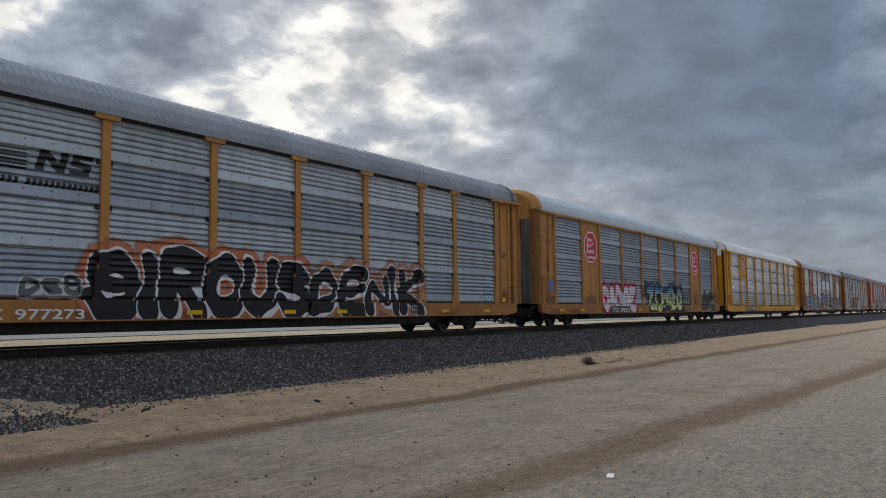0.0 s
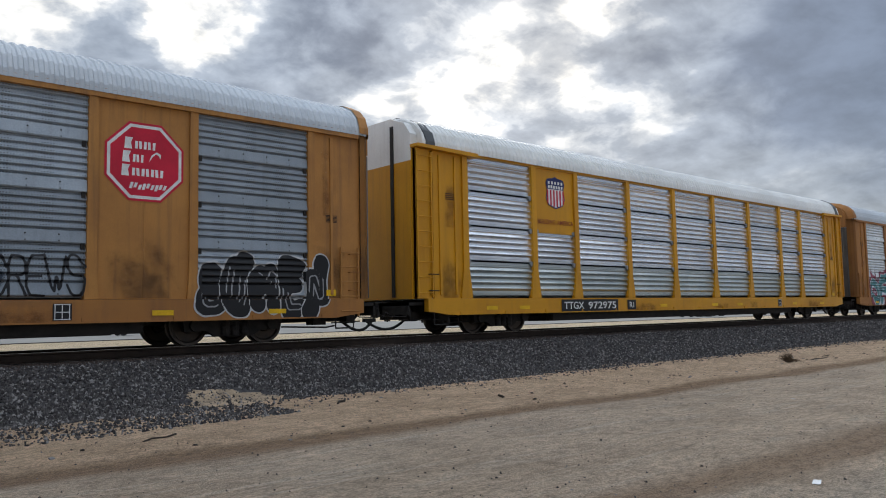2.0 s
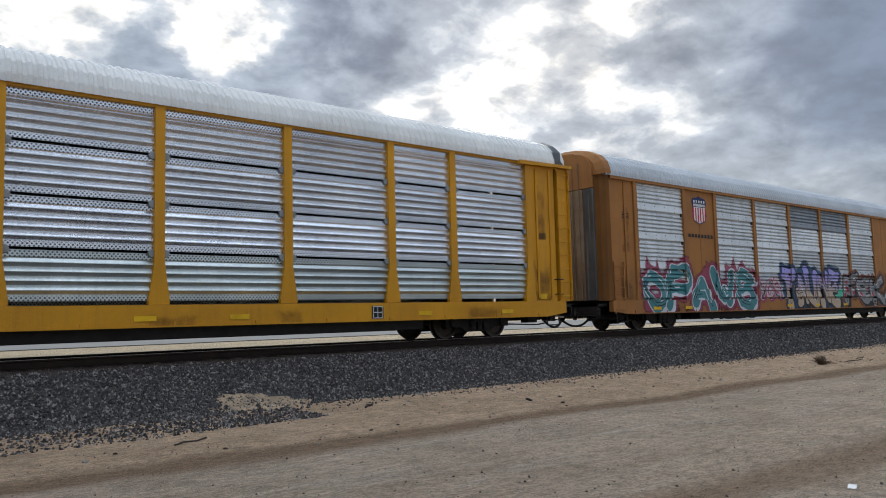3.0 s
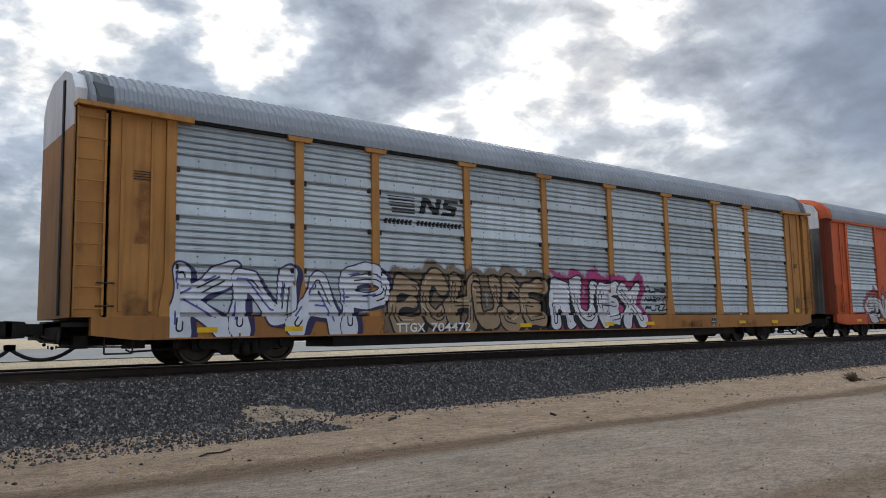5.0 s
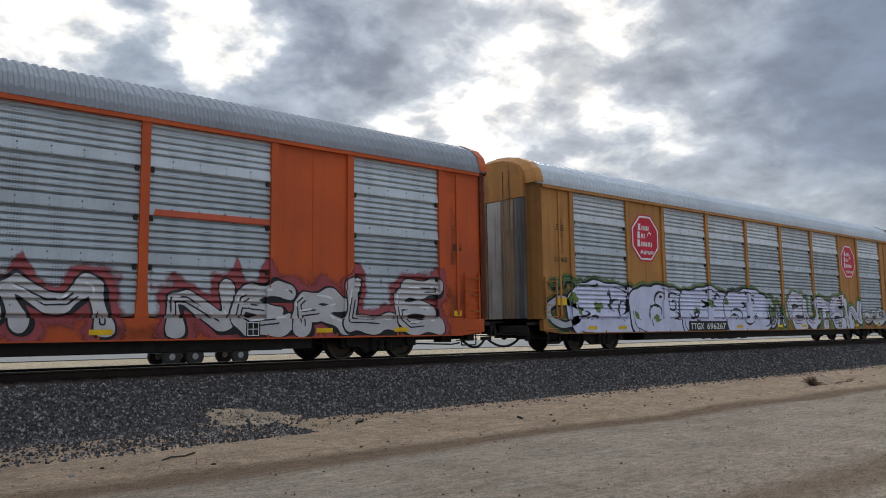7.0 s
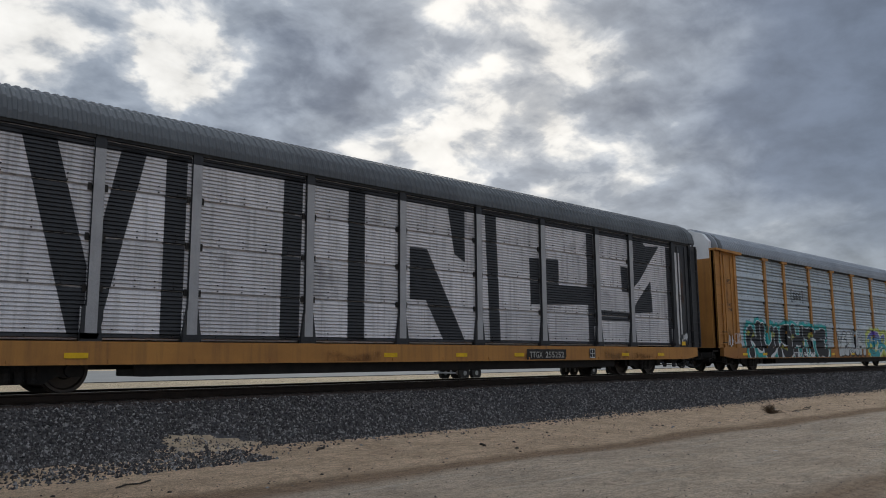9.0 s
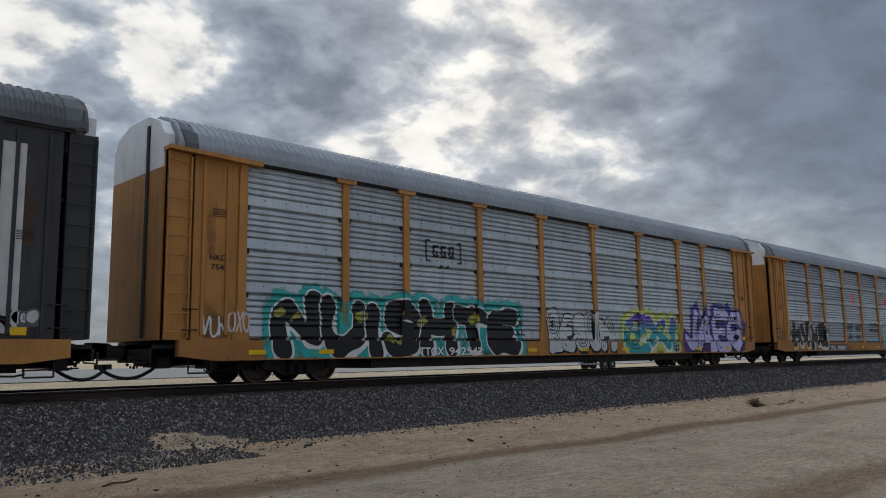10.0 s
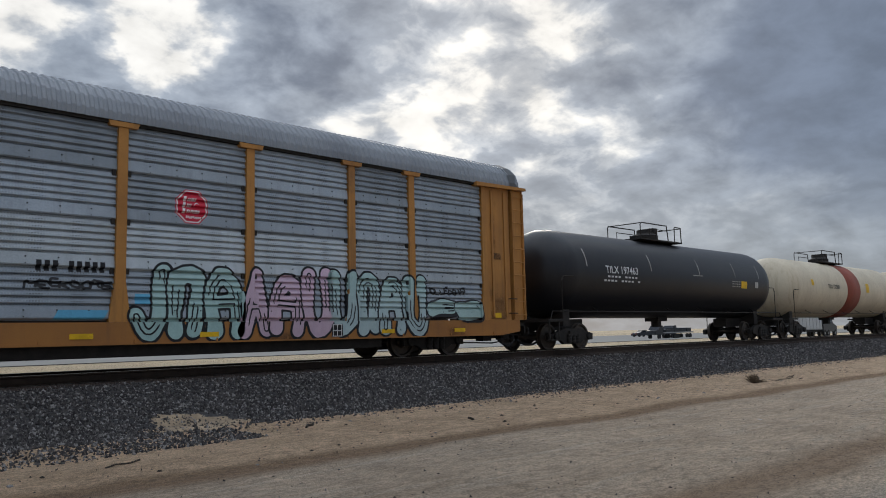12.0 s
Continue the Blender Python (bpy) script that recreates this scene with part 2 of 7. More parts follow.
RUST = (0.13, 0.07, 0.035)
M = {
    "tan_yellow": surface("weathered_tan_yellow_paint", (0.435, 0.2, 0.05), (0.315, 0.14, 0.038), 0.6, 0, 0.9, 0.7, (0.17, 0.085, 0.038), 0.6),
    "yellow": surface("bright_yellow_paint", (0.6, 0.28, 0.01), (0.48, 0.215, 0.01), 0.45, 0, 0.6, 0.4, (0.28, 0.13, 0.02), 0.66),
    "brown_yellow": surface("faded_brown_yellow_paint", (0.36, 0.155, 0.038), (0.27, 0.115, 0.035), 0.65, 0, 0.7, 0.5, (0.16, 0.08, 0.04), 0.62),
    "orange": surface("orange_red_paint", (0.52, 0.088, 0.016), (0.38, 0.066, 0.016), 0.55, 0, 0.7, 0.3, (0.2, 0.05, 0.02), 0.7),
    "maroon": surface("dark_maroon_paint", (0.27, 0.055, 0.025), None, 0.6, 0, 1.0, 0.4),
    "black_paint": surface("flat_black_paint", (0.022, 0.022, 0.024), (0.04, 0.04, 0.042), 0.55, 0, 1.0, 0.3, (0.09, 0.085, 0.08), 0.7),
    "white_paint": surface("chalky_white_paint", (0.72, 0.72, 0.72), (0.58, 0.58, 0.58), 0.6, 0, 1.2, 0.4, (0.3, 0.28, 0.26), 0.68),
    "end_grey": surface("dirty_pale_grey_paint", (0.47, 0.46, 0.43), (0.3, 0.28, 0.25), 0.6, 0, 0.8, 0.9, (0.07, 0.045, 0.032), 0.56),
    "panel": surface("galvanised_steel_sheet", (0.45, 0.49, 0.52), (0.35, 0.385, 0.41), 0.58, 0.15, 0.9, 0.35, (0.17, 0.175, 0.175), 0.66, 0.1, 40, 0.05, None, False, 0.22),
    "panel_dark": surface("dulled_galvanised_sheet", (0.33, 0.37, 0.415), (0.25, 0.285, 0.32), 0.58, 0.15, 0.8, 0.4, (0.15, 0.155, 0.16), 0.64, 0.1, 40, 0.05, None, False, 0.22),
    "panel_light": surface("pale_galvanised_sheet", (0.5, 0.55, 0.585), (0.39, 0.43, 0.455), 0.58, 0.15, 0.9, 0.3, (0.2, 0.205, 0.205), 0.68, 0.1, 40, 0.05, None, False, 0.22),
    "panel_bright": surface("bright_galvanised_sheet", (0.68, 0.715, 0.74), (0.54, 0.575, 0.6), 0.5, 0.2, 0.9, 0.3, (0.28, 0.285, 0.285), 0.68, 0.1, 40, 0.05, None, False, 0.25),
    "silver": surface("bright_aluminium_sheet", (0.87, 0.89, 0.93), (0.7, 0.73, 0.78), 0.27, 0.85, 0.7, 0.15, None, 0.6, 0.08, 30, 0.075, None, True, 0.14),
    # bottom row's copy of silver: the ground's darker reflection put into the base colour
    "silver_ground_tone": surface("aluminium_sheet_ground_reflection", (0.62, 0.67, 0.67), (0.45, 0.5, 0.5), 0.3, 0.85, 0.7, 0.25, None, 0.6, 0.08, 30, 0.075, None, True, 0.14),
    "end_dark": surface("sooty_grey_door_leaf", (0.1, 0.1, 0.1), (0.055, 0.05, 0.048), 0.6, 0, 0.8, 0.8, (0.3, 0.28, 0.25), 0.62),
    "end_rust": surface("rust_streaked_pale_leaf", (0.33, 0.26, 0.18), (0.2, 0.13, 0.075), 0.65, 0, 0.9, 0.95, (0.09, 0.045, 0.025), 0.55),
    "panel_white": surface("white_sprayed_sheet", (0.62, 0.59, 0.59), (0.5, 0.475, 0.475), 0.6, 0, 1.0, 0.6, (0.11, 0.1, 0.1), 0.58, 0.1, 40, 0, None, False, 0.15),
    "roof_grey": surface("grey_galvanised_roof", (0.26, 0.275, 0.295), (0.19, 0.2, 0.22), 0.55, 0.3, 0.6, 0.2, (0.2, 0.2, 0.2), 0.68),
    "roof_pale": surface("pale_galvanised_roof", (0.5, 0.53, 0.56), (0.42, 0.445, 0.47), 0.5, 0.3, 0.6, 0.2),
    "roof_white": surface("off_white_roof_paint", (0.74, 0.74, 0.72), (0.62, 0.62, 0.6), 0.5, 0, 0.6, 0.25, (0.4, 0.36, 0.3), 0.72),
    "roof_dark": surface("sooty_roof_sheet", (0.1, 0.105, 0.11), (0.07, 0.072, 0.076), 0.6, 0.2, 0.8),
    "iron": surface("grimy_black_iron", (0.02, 0.018, 0.0165), (0.036, 0.03, 0.026), 0.7, 0.2, 4.0, 0, (0.07, 0.05, 0.035), 0.66, 0.4),
    "wheel": surface("worn_wheel_steel", (0.06, 0.052, 0.047), (0.09, 0.07, 0.055), 0.5, 0.7, 6.0),
    "tread": surface("polished_wheel_tread", (0.45, 0.44, 0.43), None, 0.25, 1.0, 8.0),
    "hose": surface("black_rubber", (0.02, 0.02, 0.02), None, 0.7),
    "tank_black": surface("semi_gloss_black_tank_paint", (0.011, 0.0115, 0.015), (0.018, 0.0175, 0.019), 0.36, 0, 0.7, 0.25, (0.03, 0.027, 0.025), 0.7),
    "tank_cream": surface("cream_tank_paint", (0.62, 0.54, 0.4), (0.52, 0.44, 0.32), 0.5, 0, 0.6, 0.5, (0.3, 0.22, 0.14), 0.66),
    "tank_red": surface("faded_oxide_red_band", (0.27, 0.06, 0.035), (0.2, 0.05, 0.03), 0.6, 0, 0.9, 0.3),
    "rail": surface("rusty_rail_steel", (0.055, 0.036, 0.026), (0.035, 0.025, 0.02), 0.75, 0.3, 5.0),
    "rail_top": surface("polished_rail_head", (0.4, 0.37, 0.33), (0.3, 0.26, 0.22), 0.3, 0.9, 9.0),
    "tie": surface("weathered_timber", (0.085, 0.07, 0.058), (0.06, 0.05, 0.042), 0.85, 0, 5.0),
    "ballast": surface("dark_crushed_stone_bed", (0.03, 0.027, 0.028), (0.06, 0.056, 0.056), 0.9, 0, 11.0, 0, (0.02, 0.02, 0.022), 0.5, 1.0, 22),
    "dusted_stone": surface("rust_dusted_stone", (0.05, 0.034, 0.026), (0.03, 0.022, 0.018), 0.9, 0, 8.0),
    "red": surface("emblem_red", (0.55, 0.012, 0.04), None, 0.5, 0, 1.5),
    "blue": surface("emblem_blue", (0.012, 0.022, 0.12), None, 0.5, 0, 1.5),
    "sticker_yellow": surface("sticker_yellow", (0.78, 0.46, 0.01), None, 0.5),
    "letter_white": surface("stencil_white", (0.75, 0.75, 0.74), (0.55, 0.55, 0.54), 0.6, 0, 5.0),
    "letter_black": surface("stencil_black", (0.012, 0.012, 0.013), None, 0.5),
    "dry_bush": surface("dry_brown_twigs", (0.12, 0.075, 0.04), (0.08, 0.055, 0.035), 0.9),
    "wood": surface("dark_weathered_stick", (0.05, 0.037, 0.028), None, 0.9),
    "litter": surface("crumpled_white_paper", (0.75, 0.74, 0.72), None, 0.8),
    "pavement": surface("sun_bleached_asphalt", (0.245, 0.235, 0.215), (0.2, 0.192, 0.178), 0.95, 0, 0.12),
    "edge": surface("dark_asphalt_edge", (0.06, 0.055, 0.05), None, 0.9, 0, 0.4),
    "car_grey": surface("metallic_grey_car_paint", (0.05, 0.053, 0.06), None, 0.3, 0.4),
    "car_white": surface("pale_grey_car_paint", (0.28, 0.28, 0.28), None, 0.35),
    "car_pale": surface("white_trailer_panel", (0.45, 0.46, 0.47), (0.36, 0.37, 0.38), 0.45, 0, 0.6, 0.3),
    "window": glass("tinted_car_glass", (0.02, 0.025, 0.03)),
    "light_lens": surface("car_lamp_lens", (0.5, 0.1, 0.05), None, 0.2),
    "galv": surface("galvanised_pole", (0.3, 0.31, 0.32), None, 0.5, 0.6),
}
STONES = []
for i_, c_ in enumerate(((0.034, 0.029, 0.028), (0.088, 0.078, 0.074), (0.25, 0.232, 0.218))):
    STONES.append(surface("crushed_granite", c_, tuple(v * 0.65 for v in c_), 0.85, 0, 8.0))
SPRAY = {}


def spray(colour, top=None, z=(1.2, 1.9)):
    key = (colour, top)
    if key not in SPRAY:
        SPRAY[key] = surface("spray_paint", colour, tuple(c * 0.8 for c in colour), 0.55, 0, 2.2, 0.25, None, 0.6, 0.1, 50, 0, (*z, top) if top else None)
    return SPRAY[key]


def mist(colour, most=0.94, soft=0.65):
    """Thin spray whose cover fades out in specks towards the edge."""
    if ("mist", colour) not in SPRAY:
        m = surface("spray_mist", colour, tuple(c * 0.75 for c in colour), 0.6, 0, 2.2, 0, None, 0.6, 0.1, 50)
        nt = m.node_tree
        N, L = nt.nodes, nt.links
        cover = N.new("ShaderNodeAttribute")
        cover.attribute_name = "cover"
        tc = N.new("ShaderNodeTexCoord")
        total = cover.outputs["Fac"]
        for scale, weight in ((4.5, 1.3), (42.0, 0.6)):
            n = N.new("ShaderNodeTexNoise")
            n.inputs["Scale"].default_value, n.inputs["Detail"].default_value = scale, 5.0
            L.new(tc.outputs["Object"], n.inputs["Vector"])
            a = N.new("ShaderNodeMath")
            a.operation = "MULTIPLY_ADD"
            L.new(n.outputs["Fac"], a.inputs[0])
            a.inputs[1].default_value = weight
            L.new(total, a.inputs[2])
            total = a.outputs[0]
        r = N.new("ShaderNodeMapRange")
        r.interpolation_type = "SMOOTHSTEP"
        r.inputs["From Min"].default_value, r.inputs["From Max"].default_value = 1.1, 1.1 + soft
        r.inputs["To Max"].default_value = most
        L.new(total, r.inputs["Value"])
        L.new(r.outputs[0], N["Principled BSDF"].inputs["Alpha"])
        SPRAY[("mist", colour)] = m
    return SPRAY[("mist", colour)]


def ground_material():
    """Dirt road, worn wheel tracks, sand verge and tan field, by distance from the track."""
    m = bpy.data.materials.new("dusty_dirt_and_sand")
    m.use_nodes = True
    nt = m.node_tree
    N, L = nt.nodes, nt.links
    b = N["Principled BSDF"]
    b.inputs["Roughness"].default_value = 0.95
    geo = N.new("ShaderNodeNewGeometry")
    pos = geo.outputs["Position"]
    sep = N.new("ShaderNodeSeparateXYZ")
    L.new(pos, sep.inputs[0])

    def noise_(sc, detail=6.0, stretch=None, rough=0.6):
        n = N.new("ShaderNodeTexNoise")
        n.inputs["Scale"].default_value, n.inputs["Detail"].default_value, n.inputs["Roughness"].default_value = sc, detail, rough
        if stretch:
            mp = N.new("ShaderNodeMapping")
            mp.inputs["Scale"].default_value = stretch
            L.new(pos, mp.inputs["Vector"])
            L.new(mp.outputs[0], n.inputs["Vector"])
        else:
            L.new(pos, n.inputs["Vector"])
        return n.outputs["Fac"]

    def m_(op, a, c):
        n = N.new("ShaderNodeMath")
        n.operation = op
        for i, v in enumerate((a, c)):
            if isinstance(v, (int, float)):
                n.inputs[i].default_value = v
            else:
                L.new(v, n.inputs[i])
        return n.outputs[0]

    def ramp(v, lo, hi, a=0.0, c=1.0):
        n = N.new("ShaderNodeMapRange")
        n.interpolation_type = "SMOOTHSTEP"
        for k, w in (("From Min", lo), ("From Max", hi), ("To Min", a), ("To Max", c)):
            n.inputs[k].default_value = w
        L.new(v, n.inputs["Value"])
        return n.outputs[0]

    def mix(f, a, c):
        n = N.new("ShaderNodeMix")
        n.data_type = "RGBA"
        L.new(f, n.inputs[0])
        for v, k in ((a, 6), (c, 7)):
            if isinstance(v, tuple):
                n.inputs[k].default_value = (*v, 1)
            else:
                L.new(v, n.inputs[k])
        return n.outputs[2]

    # y with a slow wander, so that no band runs dead straight
    wander = m_("MULTIPLY", m_("SUBTRACT", noise_(0.5, 4.0, (0.5, 1.0, 1.0)), 0.5), 0.7)
    y = m_("ADD", sep.outputs[1], wander)
    # the inner wheel track drifts with x
    drift = m_("MULTIPLY", sep.outputs[0], 0.07)
    y = m_("ADD", y, m_("MULTIPLY", m_("SUBTRACT", sep.outputs[0], 8.0), 0.022))
    y2 = m_("ADD", m_("ADD", sep.outputs[1], wander), drift)
    road = mix(ramp(noise_(0.9, 8.0), 0.35, 0.68), (0.61, 0.468, 0.335), (0.465, 0.348, 0.243))
    road = mix(ramp(noise_(2.2, 8.0, (0.25, 1.0, 1.0), 0.7), 0.48, 0.72), road, (0.56, 0.455, 0.345))
    brown = (0.31, 0.195, 0.11)
    # old wheel marks run along the road
    road = mix(m_("MULTIPLY", ramp(noise_(1.5, 7.0, (0.05, 1.0, 1.0), 0.62), 0.5, 0.66), 0.42), road, (0.39, 0.28, 0.185))
    road = mix(m_("MULTIPLY", ramp(noise_(3.2, 6.0, (0.04, 1.0, 1.0), 0.6), 0.55, 0.68), 0.5), road, (0.74, 0.62, 0.48))
    sand = mix(ramp(noise_(1.1, 8.0), 0.35, 0.65), (0.66, 0.462, 0.295), (0.53, 0.362, 0.225))
    near = mix(m_("MULTIPLY", m_("MULTIPLY", ramp(y2, 3.75, 4.15), ramp(y2, 4.4, 5.0, 1.0, 0.0)), 0.8), road, brown)
    near = mix(ramp(y2, 3.2, 3.9, 0.55, 0.0), near, (0.6, 0.505, 0.395))
    near = mix(ramp(y, 8.05, 8.7), near, brown)
    near = mix(ramp(y, 8.95, 9.25), near, sand)
    near = mix(ramp(noise_(9.0, 5.0, None, 0.7), 0.64, 0.74), near, (0.17, 0.135, 0.1))
    far = mix(ramp(noise_(0.12, 7.0), 0.35, 0.65), (0.56, 0.43, 0.27), (0.47, 0.36, 0.225))
    colour = mix(ramp(sep.outputs[1], 19.0, 21.0), near, far)
    grit = noise_(34.0, 8.0, (0.8, 1.2, 1.0), 0.82)
    n = N.new("ShaderNodeMix")
    n.data_type, n.blend_type = "RGBA", "MULTIPLY"
    n.inputs[0].default_value = 0.85
    L.new(colour, n.inputs[6])
    L.new(ramp(m_("ADD", m_("MULTIPLY", grit, 0.66), m_("MULTIPLY", noise_(7.0, 8.0, (0.7, 1.3, 1.0), 0.75), 0.34)), 0.4, 0.6, 0.4, 1.36), n.inputs[7])
    L.new(n.outputs[2], b.inputs["Base Color"])
    ripple = noise_(6.0, 8.0, (0.6, 1.4, 1.0), 0.74)
    lumps = noise_(1.4, 5.0, (0.5, 1.2, 1.0), 0.6)
    h = m_("ADD", m_("ADD", m_("MULTIPLY", ripple, 1.0), m_("MULTIPLY", grit, 0.9)), m_("MULTIPLY", lumps, 1.3))
    bp = N.new("ShaderNodeBump")
    bp.inputs["Strength"].default_value, bp.inputs["Distance"].default_value = 1.0, 0.1
    L.new(h, bp.inputs["Height"])
    L.new(bp.outputs[0], b.inputs["Normal"])
    return m


# ---------------------------------------------------------------- mesh helpers
def mesh_of(bm, name, smooth=False):
    me = bpy.data.meshes.new(name)
    bm.normal_update()
    bm.to_mesh(me)
    bm.free()
    if smooth:
        for p in me.polygons:
            p.use_smooth = True
    return me


def part(name, data, material, parent=None, label="", at=None):
    """Links a bmesh or a mesh as one object; a shared mesh keeps its material on the object."""
    if isinstance(data, bmesh.types.BMesh):
        data = mesh_of(data, name)
    if not data.materials:
        data.materials.append(material)
    ob = new(name, data)
    ob.material_slots[0].link = "OBJECT"
    ob.material_slots[0].material = material
    if parent:
        ob.parent = parent
    if at is not None:
        ob.matrix_basis = at
    if label:
        ob["label"] = label
    return ob


def box(bm, x0, x1, y0, y1, z0, z1):
    v = [bm.verts.new((x, y, z)) for x in (x0, x1) for y in (y0, y1) for z in (z0, z1)]
    for f in ((0, 1, 3, 2), (4, 6, 7, 5), (0, 4, 5, 1), (2, 3, 7, 6), (0, 2, 6, 4), (1, 5, 7, 3)):
        bm.faces.new([v[i] for i in f])
    return v


def boxes(*dims, bevel=0.0):
    bm = bmesh.new()
    for d in dims:
        box(bm, *d)
    if bevel:
        bmesh.ops.bevel(bm, geom=bm.edges[:], offset=bevel, segments=2, affect="EDGES", profile=0.7)
    return bm


def prism(bm, outline, y0, y1):
    """A plate with an outline in x and z, between two depths."""
    a = [bm.verts.new((x, y0, z)) for x, z in outline]
    b = [bm.verts.new((x, y1, z)) for x, z in outline]
    n = len(a)
    bm.faces.new(a)
    bm.faces.new(b[::-1])
    for i in range(n):
        bm.faces.new((a[i], b[i], b[(i + 1) % n], a[(i + 1) % n]))


def tube(bm, points, r, sides=6):
    """A round bar along a line of points."""
    rings = []
    pts = [Vector(p) for p in points]
    for i, p in enumerate(pts):
        d = (pts[min(i + 1, len(pts) - 1)] - pts[max(i - 1, 0)]).normalized()
        q = d.to_track_quat("Z", "Y")
        rings.append([bm.verts.new(p + q @ Vector((r * math.cos(a), r * math.sin(a), 0))) for a in (2 * math.pi * k / sides for k in range(sides))])
    for a, b in zip(rings, rings[1:]):
        for k in range(sides):
            bm.faces.new((a[k], a[(k + 1) % sides], b[(k + 1) % sides], b[k]))
    for ring in (rings[0], rings[-1]):
        bm.faces.new(ring)


def lathe(bm, profile, axis="X", sides=32, centre=(0, 0, 0)):
    """Turns (along, radius) pairs about an axis."""
    rings = []
    for s, r in profile:
        ring = []
        for k in range(sides):
            a = 2 * math.pi * k / sides
            p = {"X": (s, r * math.cos(a), r * math.sin(a)), "Y": (r * math.cos(a), s, r * math.sin(a)), "Z": (r * math.cos(a), r * math.sin(a), s)}[axis]
            ring.append(bm.verts.new(Vector(centre) + Vector(p)))
        rings.append(ring)
    for a, b in zip(rings, rings[1:]):
        for k in range(sides):
            bm.faces.new((a[k], b[k], b[(k + 1) % sides], a[(k + 1) % sides]))
    for ring in (rings[0], rings[-1]):
        if (ring[0].co - ring[1].co).length > 1e-5:
            bm.faces.new(ring)
    bmesh.ops.recalc_face_normals(bm, faces=bm.faces[:])


MESHES = {}


def once(key, make, smooth=False):
    """A mesh that is built once and shared."""
    if key not in MESHES:
        MESHES[key] = mesh_of(make(), key, smooth)
    return MESHES[key]


# ---------------------------------------------------------------- ground and track
def spread(lo, hi, step, reach, grow=1.35):
    """Grid lines: even between lo and hi, then wider and wider out to reach on both sides."""
    out = list(np.arange(lo, hi + step / 2, step))
    s, a, b = step, out[0], out[-1]
    while b < reach or a > -reach:
        s *= grow
        a, b = a - s, b + s
        out.insert(0, a)
        out.append(b)
    return out


def ground_height(x, y):
    """The dirt road's and verge's height: ruts, hummocks and the rise towards the track."""
    if not (-6 < y < 20 and -30 < x < 90):
        return 0.0
    z = 0.035 * noise.noise((x * 0.35, y * 0.9, 1.0)) + 0.012 * noise.noise((x * 1.7, y * 2.3, 7.0))
    z += 0.05 * max(0.0, min(1.0, (y + 0.022 * (x - 8) - 8.95) / 0.7)) + 0.10 * max(0.0, min(1.0, (y - 10.4) / 2.5))
    rut = (y + 0.07 * x - 4.3) / 0.35
    z -= 0.03 * math.exp(-rut * rut)
    rut = (y + 0.022 * (x - 8) - 8.75) / 0.3
    return z - 0.035 * math.exp(-rut * rut)


def build_ground():
    xs, ys = spread(-4, 40, 0.22, 3500), spread(0.5, 13.5, 0.2, 3500)
    nx, ny = len(xs), len(ys)
    verts = []
    for y in ys:
        for x in xs:
            verts.append((x, y, ground_height(x, y)))
    faces = [(j * nx + i, j * nx + i + 1, (j + 1) * nx + i + 1, (j + 1) * nx + i) for j in range(ny - 1) for i in range(nx - 1)]
    me = bpy.data.meshes.new("ground")
    me.from_pydata(verts, [], faces)
    for p in me.polygons:
        p.use_smooth = True
    tagged(part("ground", me, ground_material()), "dusty grey-brown dirt road with sandy verge and tan field", "ground", kind="structure")


def bed_height(y, x=0.0):
    """The ballast bed's height over the road across the track."""
    d = abs(y - AXIS)
    toe = 4.05 + 0.2 * max(0.0, min(1.0, (5.4 - x) / 3.5)) + 0.35 * noise.noise((x * 0.22, 3.0, 0.0)) + 0.18 * noise.noise((x * 0.9, 9.0, 0.0))
    top = RAIL - 0.2
    if d < 2.05:
        return top
    return top + (0.06 - top) * min(1.0, (d - 2.05) / (toe - 2.05)) - (0.25 * (d - toe) if d > toe else 0)


